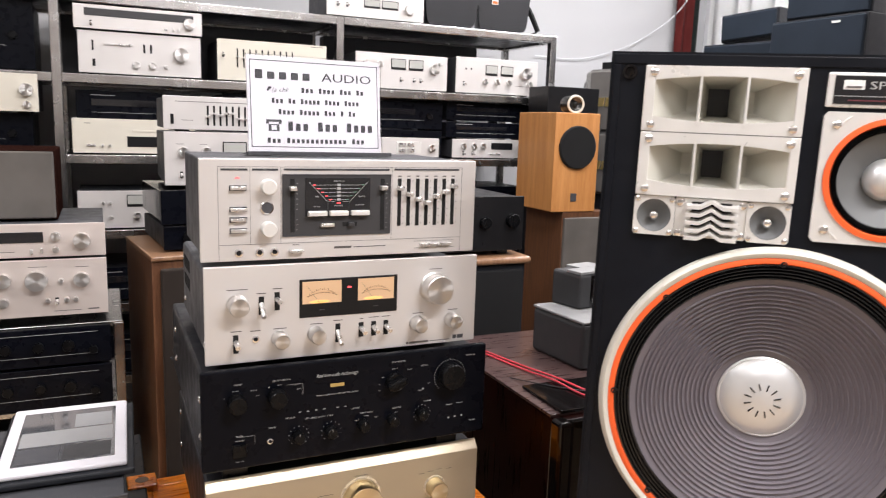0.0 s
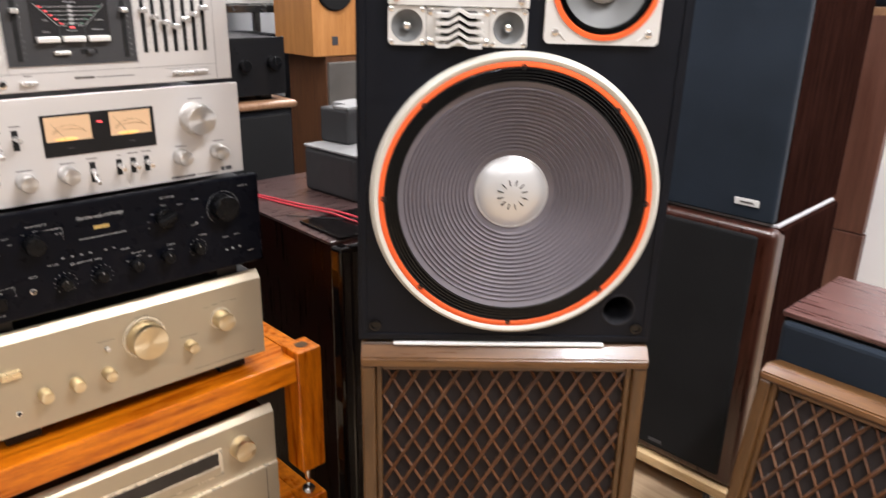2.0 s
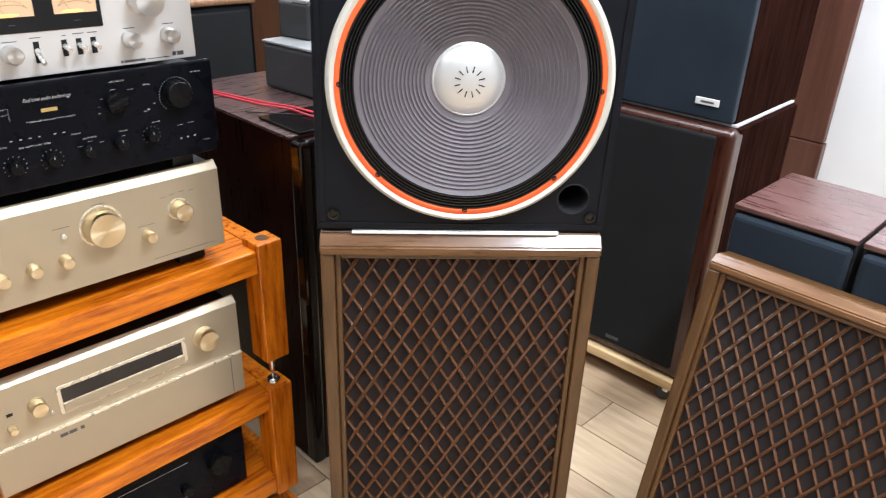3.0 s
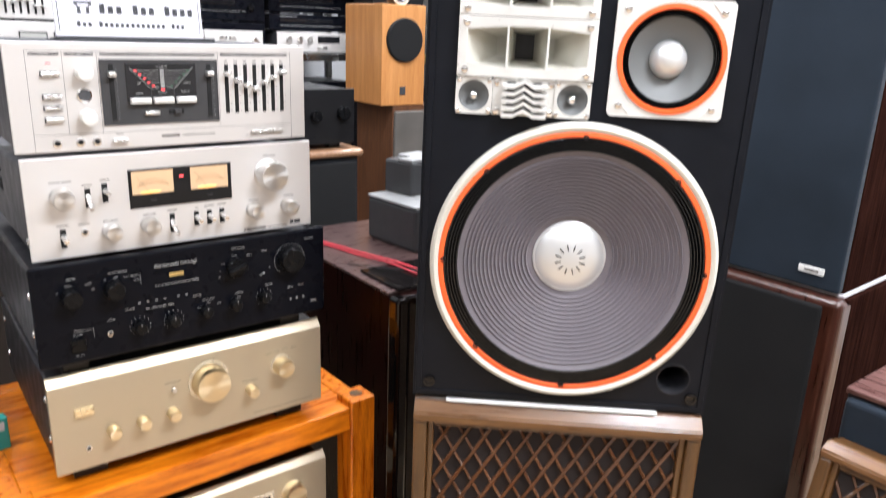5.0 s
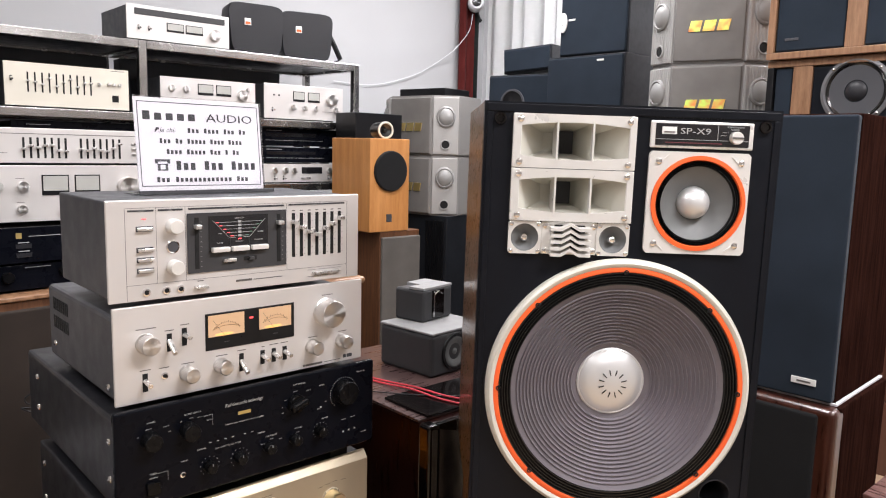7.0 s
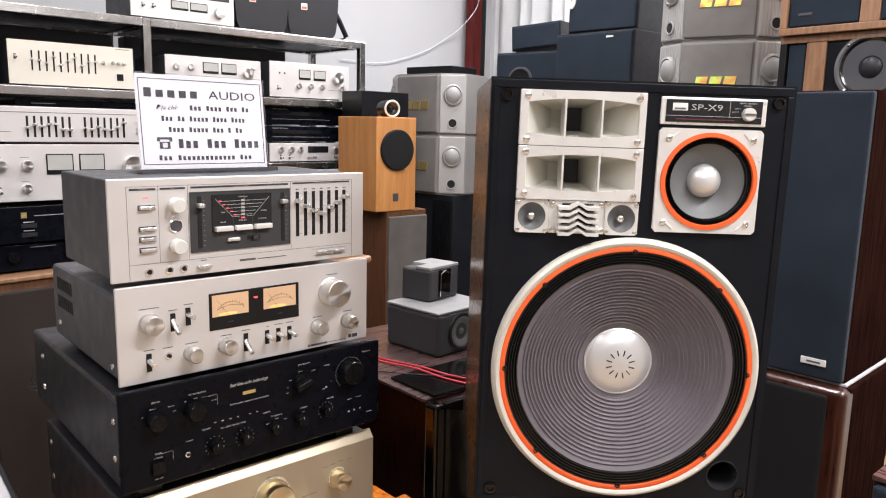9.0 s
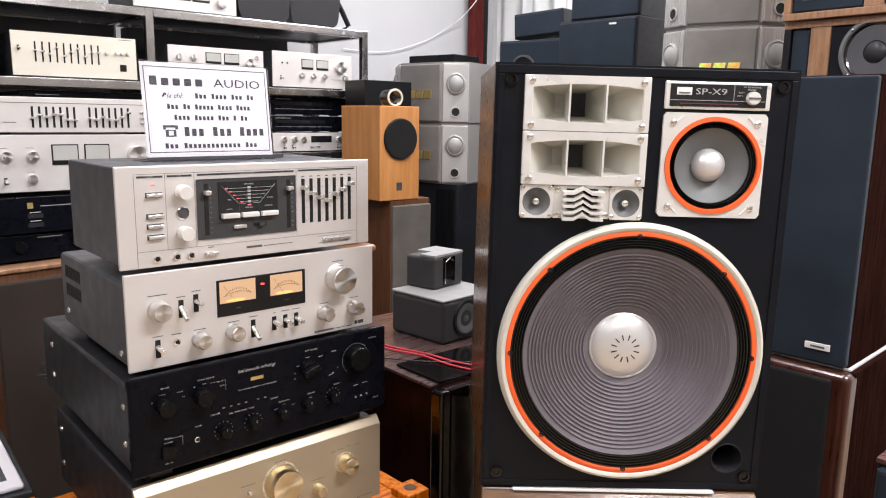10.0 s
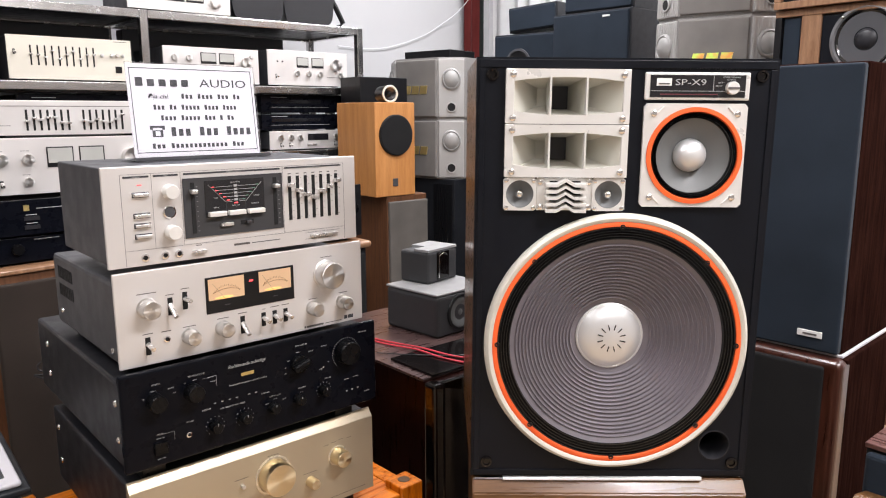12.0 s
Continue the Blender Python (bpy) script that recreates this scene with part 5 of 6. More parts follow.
# units on a stand at the far side
tb = thing("equipment_stand", pose(-0.42, 2.0, 0.0), "dark stand with steel rails carrying receivers", "stand")
for sx in (0.0, 0.47):
    for sy in (0.02, 0.38):
        part("post", box(sx - 0.012, sx + 0.012, sy - 0.012, sy + 0.012, 0, 0.84, 0.002), STEEL, tb, "steel post")
for sz in (0.16, 0.40, 0.63, 0.845):
    part("shelf", box(-0.01, 0.48, 0.01, 0.39, sz - 0.014, sz, 0.002), STEEL, tb, "steel-edged shelf")
unit("receiver", pose(-0.392, 1.99, 0.846), 0.42, 0.166, 0.36, SILVER_OLD, VINYL, "aged silver amplifier with large turned knobs", "amplifier", "silver units",
     knobs=((0.267, 0.117, 0.024), (0.363, 0.115, 0.018), (0.198, 0.120, 0.017), (0.196, 0.066, 0.011), (0.319, 0.114, 0.006), (0.289, 0.066, 0.006), (0.329, 0.067, 0.006), (0.349, 0.067, 0.006)), levers=((0.308, 0.063),), prints=((0.25, 0.29, 0.148, 0.1492), (0.35, 0.38, 0.145, 0.1462), (0.30, 0.36, 0.038, 0.0392), (0.375, 0.40, 0.038, 0.041)), foot=0.027)
unit("tuner", pose(-0.392, 1.99, 1.012), 0.42, 0.0865, 0.34, SILVER_OLD, VINYL, "aged silver tuner with a dark dial window", "tuner", "silver units",
     knobs=((0.368, 0.045, 0.019), (0.312, 0.056, 0.011), (0.311, 0.024, 0.007)), windows=((0.03, 0.286, 0.042, 0.067, LENS_DARK),), buttons=((0.257, 0.263, 0.014, 0.026), (0.278, 0.284, 0.016, 0.028)), prints=((0.18, 0.225, 0.020, 0.0212),))
bx = thing("grille_speaker", pose(-0.46, 2.06, 1.099), "small taupe cloth-fronted loudspeaker on a tuner", "speaker")
part("cabinet", box(0, 0.385, 0.004, 0.25, 0, 0.170, 0.003), SIDE_BROWN, bx)
part("grille", box(0.004, 0.381, -0.010, 0.006, 0.004, 0.166, 0.004), GRILLE_GREY, bx, "taupe cloth grille")
for q, (zz, hh) in enumerate(((0.631, 0.108), (0.740, 0.100))):
    unit("receiver", pose(-0.40, 1.995, zz), 0.43, hh, 0.34, BLACK_FRONT, VINYL_DARK, "black receiver with round knobs on a stand", "receiver", "black amplifiers",
         knobs=((0.10, hh * 0.5, 0.02), (0.20, hh * 0.55, 0.012), (0.27, hh * 0.55, 0.012), (0.335, hh * 0.55, 0.014), (0.39, hh * 0.4, 0.010)), knob_mat=KNOB_BLACK, prints=((0.17, 0.40, hh * 0.3, hh * 0.3 + 0.001), (0.05, 0.40, hh * 0.85, hh * 0.85 + 0.001)))
for q, (zz, hh) in enumerate(((0.401, 0.15), (0.161, 0.16))):
    unit("receiver", pose(-0.40, 2.0, zz), 0.43, hh, 0.34, BLACK_FRONT, VINYL_DARK, "black receiver with round knobs on a stand", "receiver", "black amplifiers",
         knobs=((0.10, hh * 0.5, 0.02), (0.335, hh * 0.55, 0.014)), knob_mat=KNOB_BLACK)

# mixer with a tablet on it
st = thing("side_table", pose(-0.50, 1.16, 0.0), "dark low table under a mixer", "table")
part("tabletop", box(0, 0.58, 0, 0.50, 0.655, 0.680, 0.003), BLACK, st)
for ax_ in (0.02, 0.54):
    for ay in (0.03, 0.45):
        part("leg", box(ax_ - 0.015, ax_ + 0.015, ay - 0.015, ay + 0.015, 0, 0.655, 0.002), BLACK, st)
mx_ = unit("tape_deck", pose(-0.36, 1.175, 0.680), 0.405, 0.108, 0.33, VINYL, VINYL, "dark grey deck with small dials, under a tablet", "deck",
           windows=((0.02, 0.25, 0.055, 0.085, LENS_DARK),), knobs=((0.31, 0.066, 0.008), (0.345, 0.066, 0.008)), knob_mat=KNOB_BLACK, prints=((0.29, 0.36, 0.085, 0.086), (0.05, 0.2, 0.035, 0.036)))
tab = thing("tablet", pose(-0.138, 1.256, 0.804, 1.0, 0, -1.5), "white-framed tablet lying in a worn folder case", "tablet")
part("folder", box(-0.010, 0.196, -0.014, 0.272, -0.014, -0.004, 0.003), BLACK_VINYL, tab, "black folder case")
part("body", box(0, 0.182, 0, 0.262, -0.004, 0.004, 0.003), CREAM_METAL, tab, "pale tablet back")
part("bumper", box(-0.003, 0.185, -0.003, 0.265, -0.0035, 0.0055, 0.004, 3), PAPER, tab, "white frame")
part("screen", box(0.016, 0.166, 0.024, 0.238, 0.0048, 0.0062, 0.0005), SCREEN, tab, "glossy dark screen")
# Flat patches give both the picture and the pale reflections on the glass
for a0, b0, a1, b1, fm in ((0.020, 0.092, 0.162, 0.150, GREY_LIGHT), (0.088, 0.030, 0.160, 0.084, GREY_CASE), (0.020, 0.030, 0.082, 0.084, VINYL), (0.100, 0.156, 0.160, 0.215, GREY_LIGHT)):
    part("screen_patch", box(a0, a1, b0, b1, 0.0060, 0.0066), fm, tab, "grey patch of picture and painted reflection on the screen")
pile = thing("paper_pile", pose(-0.30, 1.32, 0.788), "loose papers beside the tablet", "paper")
part("sheet", box(0, 0.10, 0, 0.14, 0, 0.006, 0.001), PAPER, pile)

# ---- steel shelving against the back wall ----
shelf = thing("shelving_rack", pose(0, 3.0, 0), "chromed steel tube shelving full of stereo units", "shelving")
RX = (-1.25, -0.105, 0.918, 1.93)
RZ = (0.10, 0.37, 0.655, 0.935, 1.212, 1.497, 1.775)
for x in RX:
    for y in (0.0, 0.44):
        part("post", box(x - 0.0155, x + 0.0155, y - 0.0155, y + 0.0155, 0, RZ[-1], 0.0025), STEEL, shelf, "chromed square post")
for z in RZ:
    for x0, x1 in zip(RX, RX[1:]):
        part("front_rail", box(x0 + 0.0155, x1 - 0.0155, -0.0155, 0.0155, z - 0.032, z, 0.0025), STEEL, shelf, "chromed front rail")
        part("back_rail", box(x0 + 0.0155, x1 - 0.0155, 0.4245, 0.4555, z - 0.032, z, 0.0025), STEEL, shelf, "chromed back rail")
        part("shelf_board", box(x0 + 0.0155, x1 - 0.0155, 0.0155, 0.4245, z - 0.020, z - 0.004, 0.001), VINYL_DARK, shelf, "dark shelf board")
    for x in RX:
        part("side_rail", box(x - 0.0155, x + 0.0155, 0.0155, 0.4245, z - 0.032, z, 0.0025), STEEL, shelf, "chromed side rail")

YR = 3.0
S2, S3, S4, S5 = 1.497, 1.212, 0.935, 0.655
unit("stereo_amplifier", pose(-0.035, YR, S2), 0.415, 0.152, 0.34, SILVER, VINYL, "silver amplifier with one big knob on steel shelving", "amplifier", "silver units",
     knobs=((0.345, 0.085, 0.026), (0.19, 0.040, 0.013), (0.245, 0.040, 0.013), (0.29, 0.040, 0.007)), buttons=((0.085, 0.18, 0.105, 0.112),), windows=((0.215, 0.222, 0.085, 0.115, BLACK), (0.238, 0.245, 0.085, 0.115, BLACK), (0.045, 0.051, 0.085, 0.12, BLACK), (0.045, 0.055, 0.03, 0.055, BLACK)))
unit("tuner", pose(-0.045, YR - 0.01, S2 + 0.152), 0.43, 0.088, 0.32, SILVER, VINYL, "silver tuner with a long dark dial", "tuner", "silver units",
     knobs=((0.385, 0.045, 0.020),), windows=((0.035, 0.40, 0.050, 0.076, GREY_CASE),), buttons=((0.30, 0.308, 0.016, 0.028), (0.325, 0.333, 0.016, 0.028), (0.345, 0.353, 0.016, 0.028)), levers=((0.055, 0.025),))
unit("graphic_equalizer", pose(0.440, YR, S2), 0.425, 0.158, 0.30, CREAM_METAL, VINYL, "cream graphic equalizer with one row of sliders", "equalizer", "silver units",
     sliders=random_sliders(0.075, 10, 0.0235, 0.055, 0.125, 9), knobs=((0.315, 0.098, 0.006), (0.35, 0.100, 0.006), (0.37, 0.100, 0.006), (0.39, 0.100, 0.006)), windows=((0.362, 0.386, 0.035, 0.06, BLACK),), prints=((0.36, 0.41, 0.15, 0.152),), levers=((0.022, 0.10),))
unit("stereo_amplifier", pose(0.988, YR, S2), 0.415, 0.150, 0.34, SILVER, VINYL, "silver power amplifier with two unlit meters", "amplifier", "silver units",
     knobs=((0.045, 0.105, 0.013), (0.105, 0.105, 0.013), (0.352, 0.095, 0.022), (0.045, 0.045, 0.010), (0.38, 0.12, 0.009)), meters=((0.155, 0.222, 0.085, 0.130), (0.235, 0.302, 0.085, 0.130)), levers=((0.20, 0.045), (0.26, 0.045), (0.29, 0.045)))
unit("stereo_amplifier", pose(1.443, YR - 0.005, S2), 0.415, 0.158, 0.34, SILVER, VINYL, "silver integrated amplifier with two small meters", "amplifier", "silver units",
     knobs=((0.348, 0.102, 0.026), (0.145, 0.058, 0.012), (0.205, 0.058, 0.012), (0.265, 0.058, 0.012), (0.375, 0.055, 0.013)), meters=((0.145, 0.205, 0.085, 0.130), (0.222, 0.285, 0.085, 0.130)), levers=((0.04, 0.045),), windows=((0.045, 0.052, 0.105, 0.112, BLACK), (0.07, 0.077, 0.105, 0.112, BLACK)), prints=((0.30, 0.36, 0.045, 0.0465),))
# dark units at the back of the shelves
for (xx, zz, hh, ww) in ((-0.05, S3 + 0.11, 0.12, 0.43), (0.46, S3, 0.13, 0.43), (0.46, S3 + 0.131, 0.11, 0.43), (0.97, S3, 0.12, 0.43), (1.42, S3 + 0.088, 0.075, 0.44), (1.42, S3 + 0.164, 0.085, 0.44), (0.97, S3 + 0.121, 0.12, 0.43), (-0.62, S3, 0.14, 0.43), (-1.10, S3, 0.14, 0.43),
                         (0.42, S4, 0.13, 0.43), (0.90, S4, 0.13, 0.43), (1.42, S4, 0.15, 0.43), (-0.60, S4, 0.14, 0.43), (-0.05, S5, 0.13, 0.43), (0.42, S5, 0.15, 0.43), (0.97, S5, 0.15, 0.43), (1.42, S5, 0.15, 0.43), (-0.60, S5, 0.15, 0.43), (-0.6, S2, 0.24, 0.43), (-1.10, S2, 0.16, 0.43),
                         (0.0, 0.37, 0.15, 0.43), (0.47, 0.37, 0.15, 0.43), (0.97, 0.37, 0.15, 0.43), (1.42, 0.37, 0.15, 0.43), (0.42, S4 + 0.131, 0.11, 0.43), (0.90, S4 + 0.131, 0.10, 0.43)):
    unit("stereo_unit", pose(xx, YR + 0.03, zz), ww, hh, 0.34, BLACK_FRONT, VINYL_DARK, "black stereo unit on steel shelving", "stereo unit", "black units",
         knobs=((ww * 0.85, hh * 0.5, 0.014),) if hh > 0.1 else (), knob_mat=KNOB_BLACK, windows=((0.05, ww * 0.7, hh * 0.55, hh * 0.75, LENS_DARK),), prints=((0.05, 0.13, hh * 0.86, hh * 0.86 + 0.002), (0.05, ww * 0.8, hh * 0.35, hh * 0.35 + 0.0012)))
# Added panels stand in for the shelf back, its haze included in the grey
for bx0, bw in ((-0.10, 1.0), (0.95, 0.77)):
    db = thing("dark_box", pose(bx0, YR + 0.345, S2), "long grey panel standing in for the shelf back behind silver units", "box", "grey cartons")
    part("carton", box(0, bw, 0, 0.075, 0, 0.238, 0.003), SHELF_BACK_GREY, db)
unit("cassette_deck", pose(-0.066, YR, S3), 0.42, 0.130, 0.30, CREAM_METAL, VINYL, "cream stereo unit with a dark cassette slot", "deck", "silver units",
     buttons=((0.045, 0.075, 0.030, 0.038),), knobs=((0.098, 0.034, 0.005), (0.122, 0.034, 0.005)), windows=((0.18, 0.40, 0.030, 0.068, BLACK), (0.20, 0.38, 0.085, 0.092, CREAM_METAL)), prints=((0.04, 0.06, 0.112, 0.114),))
unit("tuner", pose(0.955, YR, S3), 0.42, 0.088, 0.30, SILVER, VINYL, "silver receiver with square buttons", "receiver", "silver units",
     knobs=((0.385, 0.045, 0.016), (0.05, 0.06, 0.010), (0.10, 0.06, 0.010)), windows=((0.22, 0.335, 0.020, 0.072, PLATE),), buttons=((0.23, 0.262, 0.05, 0.066), (0.27, 0.302, 0.05, 0.066), (0.23, 0.262, 0.026, 0.042), (0.27, 0.302, 0.026, 0.042)))
unit("receiver", pose(1.440, YR, S3), 0.42, 0.088, 0.30, SILVER, VINYL, "slim silver receiver with a dark window", "receiver", "silver units",
     knobs=((0.055, 0.058, 0.013), (0.108, 0.058, 0.013), (0.155, 0.058, 0.013), (0.345, 0.058, 0.013), (0.385, 0.05, 0.008)), windows=((0.195, 0.305, 0.044, 0.074, LENS_DARK),), levers=((0.055, 0.026), (0.10, 0.026), (0.34, 0.026)), buttons=((0.19, 0.21, 0.02, 0.028), (0.22, 0.24, 0.02, 0.028)))
unit("cassette_deck", pose(-0.060, YR, S4), 0.42, 0.145, 0.30, SILVER, VINYL, "silver deck with square meters on steel shelving", "deck", "silver units",
     meters=((0.165, 0.235, 0.085, 0.130), (0.25, 0.32, 0.085, 0.130)), knobs=((0.085, 0.10, 0.005), (0.11, 0.10, 0.005), (0.11, 0.045, 0.006), (0.20, 0.05, 0.014)))
unit("stereo_amplifier", pose(-0.585, YR - 0.02, S3 + 0.140), 0.42, 0.135, 0.30, CREAM_METAL, VINYL, "cream stereo unit with two knobs", "amplifier", "silver units", knobs=((0.385, 0.080, 0.022), (0.385, 0.030, 0.013)))
unit("tuner", pose(0.865, YR, RZ[-1]), 0.42, 0.135, 0.30, SILVER, VINYL, "silver tuner with two small meters on top of the shelving", "tuner", "silver units",
     meters=((0.155, 0.225, 0.045, 0.080), (0.232, 0.305, 0.045, 0.080)), windows=((0.03, 0.40, 0.098, 0.122, GREY_CASE),), knobs=((0.355, 0.052, 0.022),), levers=((0.045, 0.05), (0.085, 0.05)))


def stage_speaker(m):
    s = thing("stage_speaker", m, "black moulded speaker with bracket on top of the shelving", "speaker", "black moulded speakers")
    bm = bmesh.new()
    n, W, H = 14, 0.26, 0.215
    rings = []
    for yy, k in ((0.0, 0.97), (0.012, 1.0), (0.10, 0.97), (0.18, 0.80), (0.20, 0.74)):
        ring = []
        for i in range(2 * n):
            a = 2 * math.pi * (i + 0.5) / (2 * n)
            cx, cz = math.copysign(abs(math.cos(a)) ** 0.32, math.cos(a)), math.copysign(abs(math.sin(a)) ** 0.32, math.sin(a))
            zz = H / 2 + H / 2 * cz * (k if cz > 0 else 1.0)
            ring.append(bm.verts.new((W / 2 * k * cx * (0.86 + 0.14 * zz / H), yy, zz)))
        rings.append(ring)
    for a, b in zip(rings, rings[1:]):
        for i in range(2 * n):
            bm.faces.new((a[i], a[(i + 1) % (2 * n)], b[(i + 1) % (2 * n)], b[i]))
    bm.faces.new(rings[0]), bm.faces.new(rings[-1])
    bmesh.ops.recalc_face_normals(bm, faces=bm.faces)
    part("body", bm, VINYL_DARK, s, "black moulded shell", smooth=True)
    part("pivot", lathe([(0.026, 0), (0.025, 0.012), (0.018, 0.016), (0, 0.016)], 28), BLACK, s, "round bracket pivot", smooth=True).matrix_basis = pose(0.113, 0.07, 0.115, 0, 0, 90)
    part("badge", box(-0.055, -0.027, -0.003, 0.001, 0.120, 0.148), BADGE, s, "small square badge")
    part("badge_mark", box(-0.052, -0.030, -0.0036, -0.002, 0.123, 0.134), ORANGE, s, "red lower half of the badge")
    part("bracket", tube([(0.132, 0.07, 0.125), (0.150, 0.07, 0.095), (0.185, 0.07, 0.025), (0.165, 0.08, 0.006)], 0.013, 8), BLACK, s, "black mounting bracket")
    part("bracket_foot", box(0.05, 0.17, 0.05, 0.13, 0, 0.008, 0.002), CHROME, s, "metal bracket foot")
    return s


stage_speaker(pose(1.425, 3.02, RZ[-1], 0, 0, -8))
stage_speaker(pose(1.685, 3.03, RZ[-1], 0, 0, -14))


# ---- between the stack and the big loudspeaker ----
pc = thing("floor_speaker", pose(0.793, 1.120, 0.0), "glossy dark mahogany tall loudspeaker with reddish top", "speaker")
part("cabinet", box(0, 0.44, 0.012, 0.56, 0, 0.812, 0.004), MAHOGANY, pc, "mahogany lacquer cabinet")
part("front_post", box(-0.002, 0.030, -0.004, 0.034, 0, 0.813, 0.008, 3), BLACK_GLOSS, pc, "rounded black corner post")
part("front_board", box(0.030, 0.440, 0.000, 0.014, 0, 0.812, 0.002), BLACK_GLOSS, pc, "black lacquer front")
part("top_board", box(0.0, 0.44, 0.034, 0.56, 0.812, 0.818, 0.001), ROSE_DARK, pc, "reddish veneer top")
gp = thing("glass_plate", pose(0.815, 1.150, 0.8182), "thin smoked glass plate on a loudspeaker", "glass plate")
part("plate", box(0, 0.26, 0, 0.15, 0, 0.006, 0.0015), BLACK_GLOSS, gp)

SUB_W, SUB_D, SUB_H = 0.205, 0.190, 0.114
s1 = thing("small_speaker", pose(0.997, 1.346, 0.8182, 0, 0, 5), "dark grey cube speaker with pale top and round driver", "speaker", "grey cube speakers")
part("body", box(0, SUB_W, 0, SUB_D, 0, SUB_H - 0.006, 0.010, 3), GREY_CASE, s1, "dark grey body")
part("top_plate", box(0.0, SUB_W, 0.0, SUB_D, SUB_H - 0.006, SUB_H, 0.002), GREY_LIGHT, s1, "pale grey top")
part("driver_ring", lathe([(0.048, 0), (0.047, 0.004), (0.041, 0.005), (0.038, 0.001)], 48), BLACK, s1, "black driver ring", loc=(0.085, 0, 0.056), smooth=True)
part("driver_cone", lathe([(0.039, 0.002), (0.034, 0.003), (0.028, 0.0005), (0.012, -0.004), (0.010, -0.002), (0, 0.002)], 48), CONE_MID, s1, "grey driver cone", loc=(0.085, -0.0015, 0.056), smooth=True)
s2 = thing("small_speaker", pose(1.053, 1.446, 0.8182 + SUB_H, 0, 0, 11), "small dark grey speaker with notched pale top and black slot", "speaker", "grey cube speakers")
part("body", box(0, 0.126, 0, 0.098, 0, 0.086, 0.008, 3), GREY_CASE, s2, "dark grey body")
bm = bmesh.new()
add_box(bm, 0.001, 0.125, 0.001, 0.050, 0.085, 0.092, 0.001)
add_box(bm, 0.048, 0.125, 0.050, 0.097, 0.085, 0.092, 0.001)
part("notched_top", bm, GREY_LIGHT, s2, "pale grey notched top")
part("slot", box(0.036, 0.088, -0.002, 0.002, 0.008, 0.082, 0.0015), BLACK_GLOSS, s2, "black handle slot")
part("slot_pin", tube([(0.042, -0.003, 0.012), (0.042, -0.004, 0.072), (0.060, -0.005, 0.080), (0.078, -0.004, 0.070)], 0.0016, 8), CHROME, s2)


def wire(name, ctrl, r, material, label, category="cable", n=40):
    ob = part(name, tube(curve_points(ctrl, n), r, 8), material, None, smooth=True)
    return tagged(ob, label, category)


wire("cable", [(0.84, 1.56, 0.8212), (0.875, 1.40, 0.8212), (0.890, 1.295, 0.8285), (0.900, 1.21, 0.8270), (0.925, 1.12, 0.8270)], 0.0024, CABLE_RED, "thin red speaker cable lying across a loudspeaker top")
wire("cable", [(0.85, 1.57, 0.8212), (0.890, 1.41, 0.8212), (0.905, 1.30, 0.8290), (0.925, 1.21, 0.8272), (0.96, 1.13, 0.8272)], 0.0024, CABLE_RED, "thin red speaker cable lying across a loudspeaker top")
wire("cable", [(0.82, 1.36, 0.8202), (0.87, 1.27, 0.8260), (0.95, 1.20, 0.8258), (1.03, 1.18, 0.8258)], 0.0014, CABLE_BLACK, "thin black cable on a glass plate")

wire("cable", [(0.22, 1.480, 0.925), (0.175, 1.530, 0.915), (0.146, 1.545, 0.900), (0.150, 1.545, 0.886), (0.170, 1.545, 0.890), (0.158, 1.545, 0.878), (0.138, 1.545, 0.880), (0.165, 1.535, 0.870), (0.23, 1.480, 0.89)], 0.0018, CABLE_BLACK, "looped dark cable behind the amplifiers", n=64)

# black unit on a dark speaker with a rounded wooden top
ws = thing("floor_speaker", pose(0.76, 1.88, 0.0), "dark loudspeaker with a rounded wooden top", "speaker")
part("cabinet", box(0, 0.405, 0.006, 0.34, 0, 0.962, 0.004), BLACK_VINYL, ws, "dark cabinet")
part("front_cloth", box(0.012, 0.393, -0.006, 0.008, 0.02, 0.945, 0.004), GRILLE_BLACK, ws, "black cloth front")
part("top_board", box(-0.008, 0.418, -0.012, 0.34, 0.962, 0.984, 0.010, 4), TEAK, ws, "rounded wooden top")
unit("stereo_unit", pose(0.745, 1.90, 0.984), 0.415, 0.176, 0.30, BLACK, VINYL_DARK, "black unit with two knobs on a dark loudspeaker", "stereo unit", "black units", knobs=((0.285, 0.10, 0.017), (0.375, 0.105, 0.020)), knob_mat=KNOB_BLACK, foot=0.016)


def book_speaker(m, W, H, D):
    s = thing("bookshelf_speaker", m, "honey oak loudspeaker with round black grille", "speaker")
    part("cabinet", box(0, W, 0, D, 0, H, 0.003), OAK, s, "honey oak cabinet")
    part("grille", lathe([(0.082, 0), (0.082, 0.010), (0.078, 0.014), (0.0, 0.0155)], 48), GRILLE_BLACK, s, "round black grille", loc=(W * 0.50, 0, H * 0.655), smooth=True)
    part("badge", box(W * 0.42, W * 0.55, -0.003, 0.001, 0.040, 0.072, 0.001), VINYL, s, "small grey badge")
    return s


wt = thing("floor_speaker", pose(1.640, 2.405, 0.0), "walnut tower loudspeaker with taupe grille", "speaker")
part("cabinet", box(0, 0.21, 0, 0.27, 0, 1.043, 0.004), WALNUT, wt, "walnut cabinet")
part("grille", box(0.004, 0.206, -0.014, 0.002, 0.02, 1.020, 0.005), GRILLE_GREY, wt, "taupe cloth grille")
book_speaker(pose(1.582, 2.400, 1.043), 0.203, 0.378, 0.27)
hb = thing("horn_tweeter", pose(1.735, 2.50, 1.421, 0, 0, -12), "small black tweeter with cream ring on a loudspeaker", "tweeter")
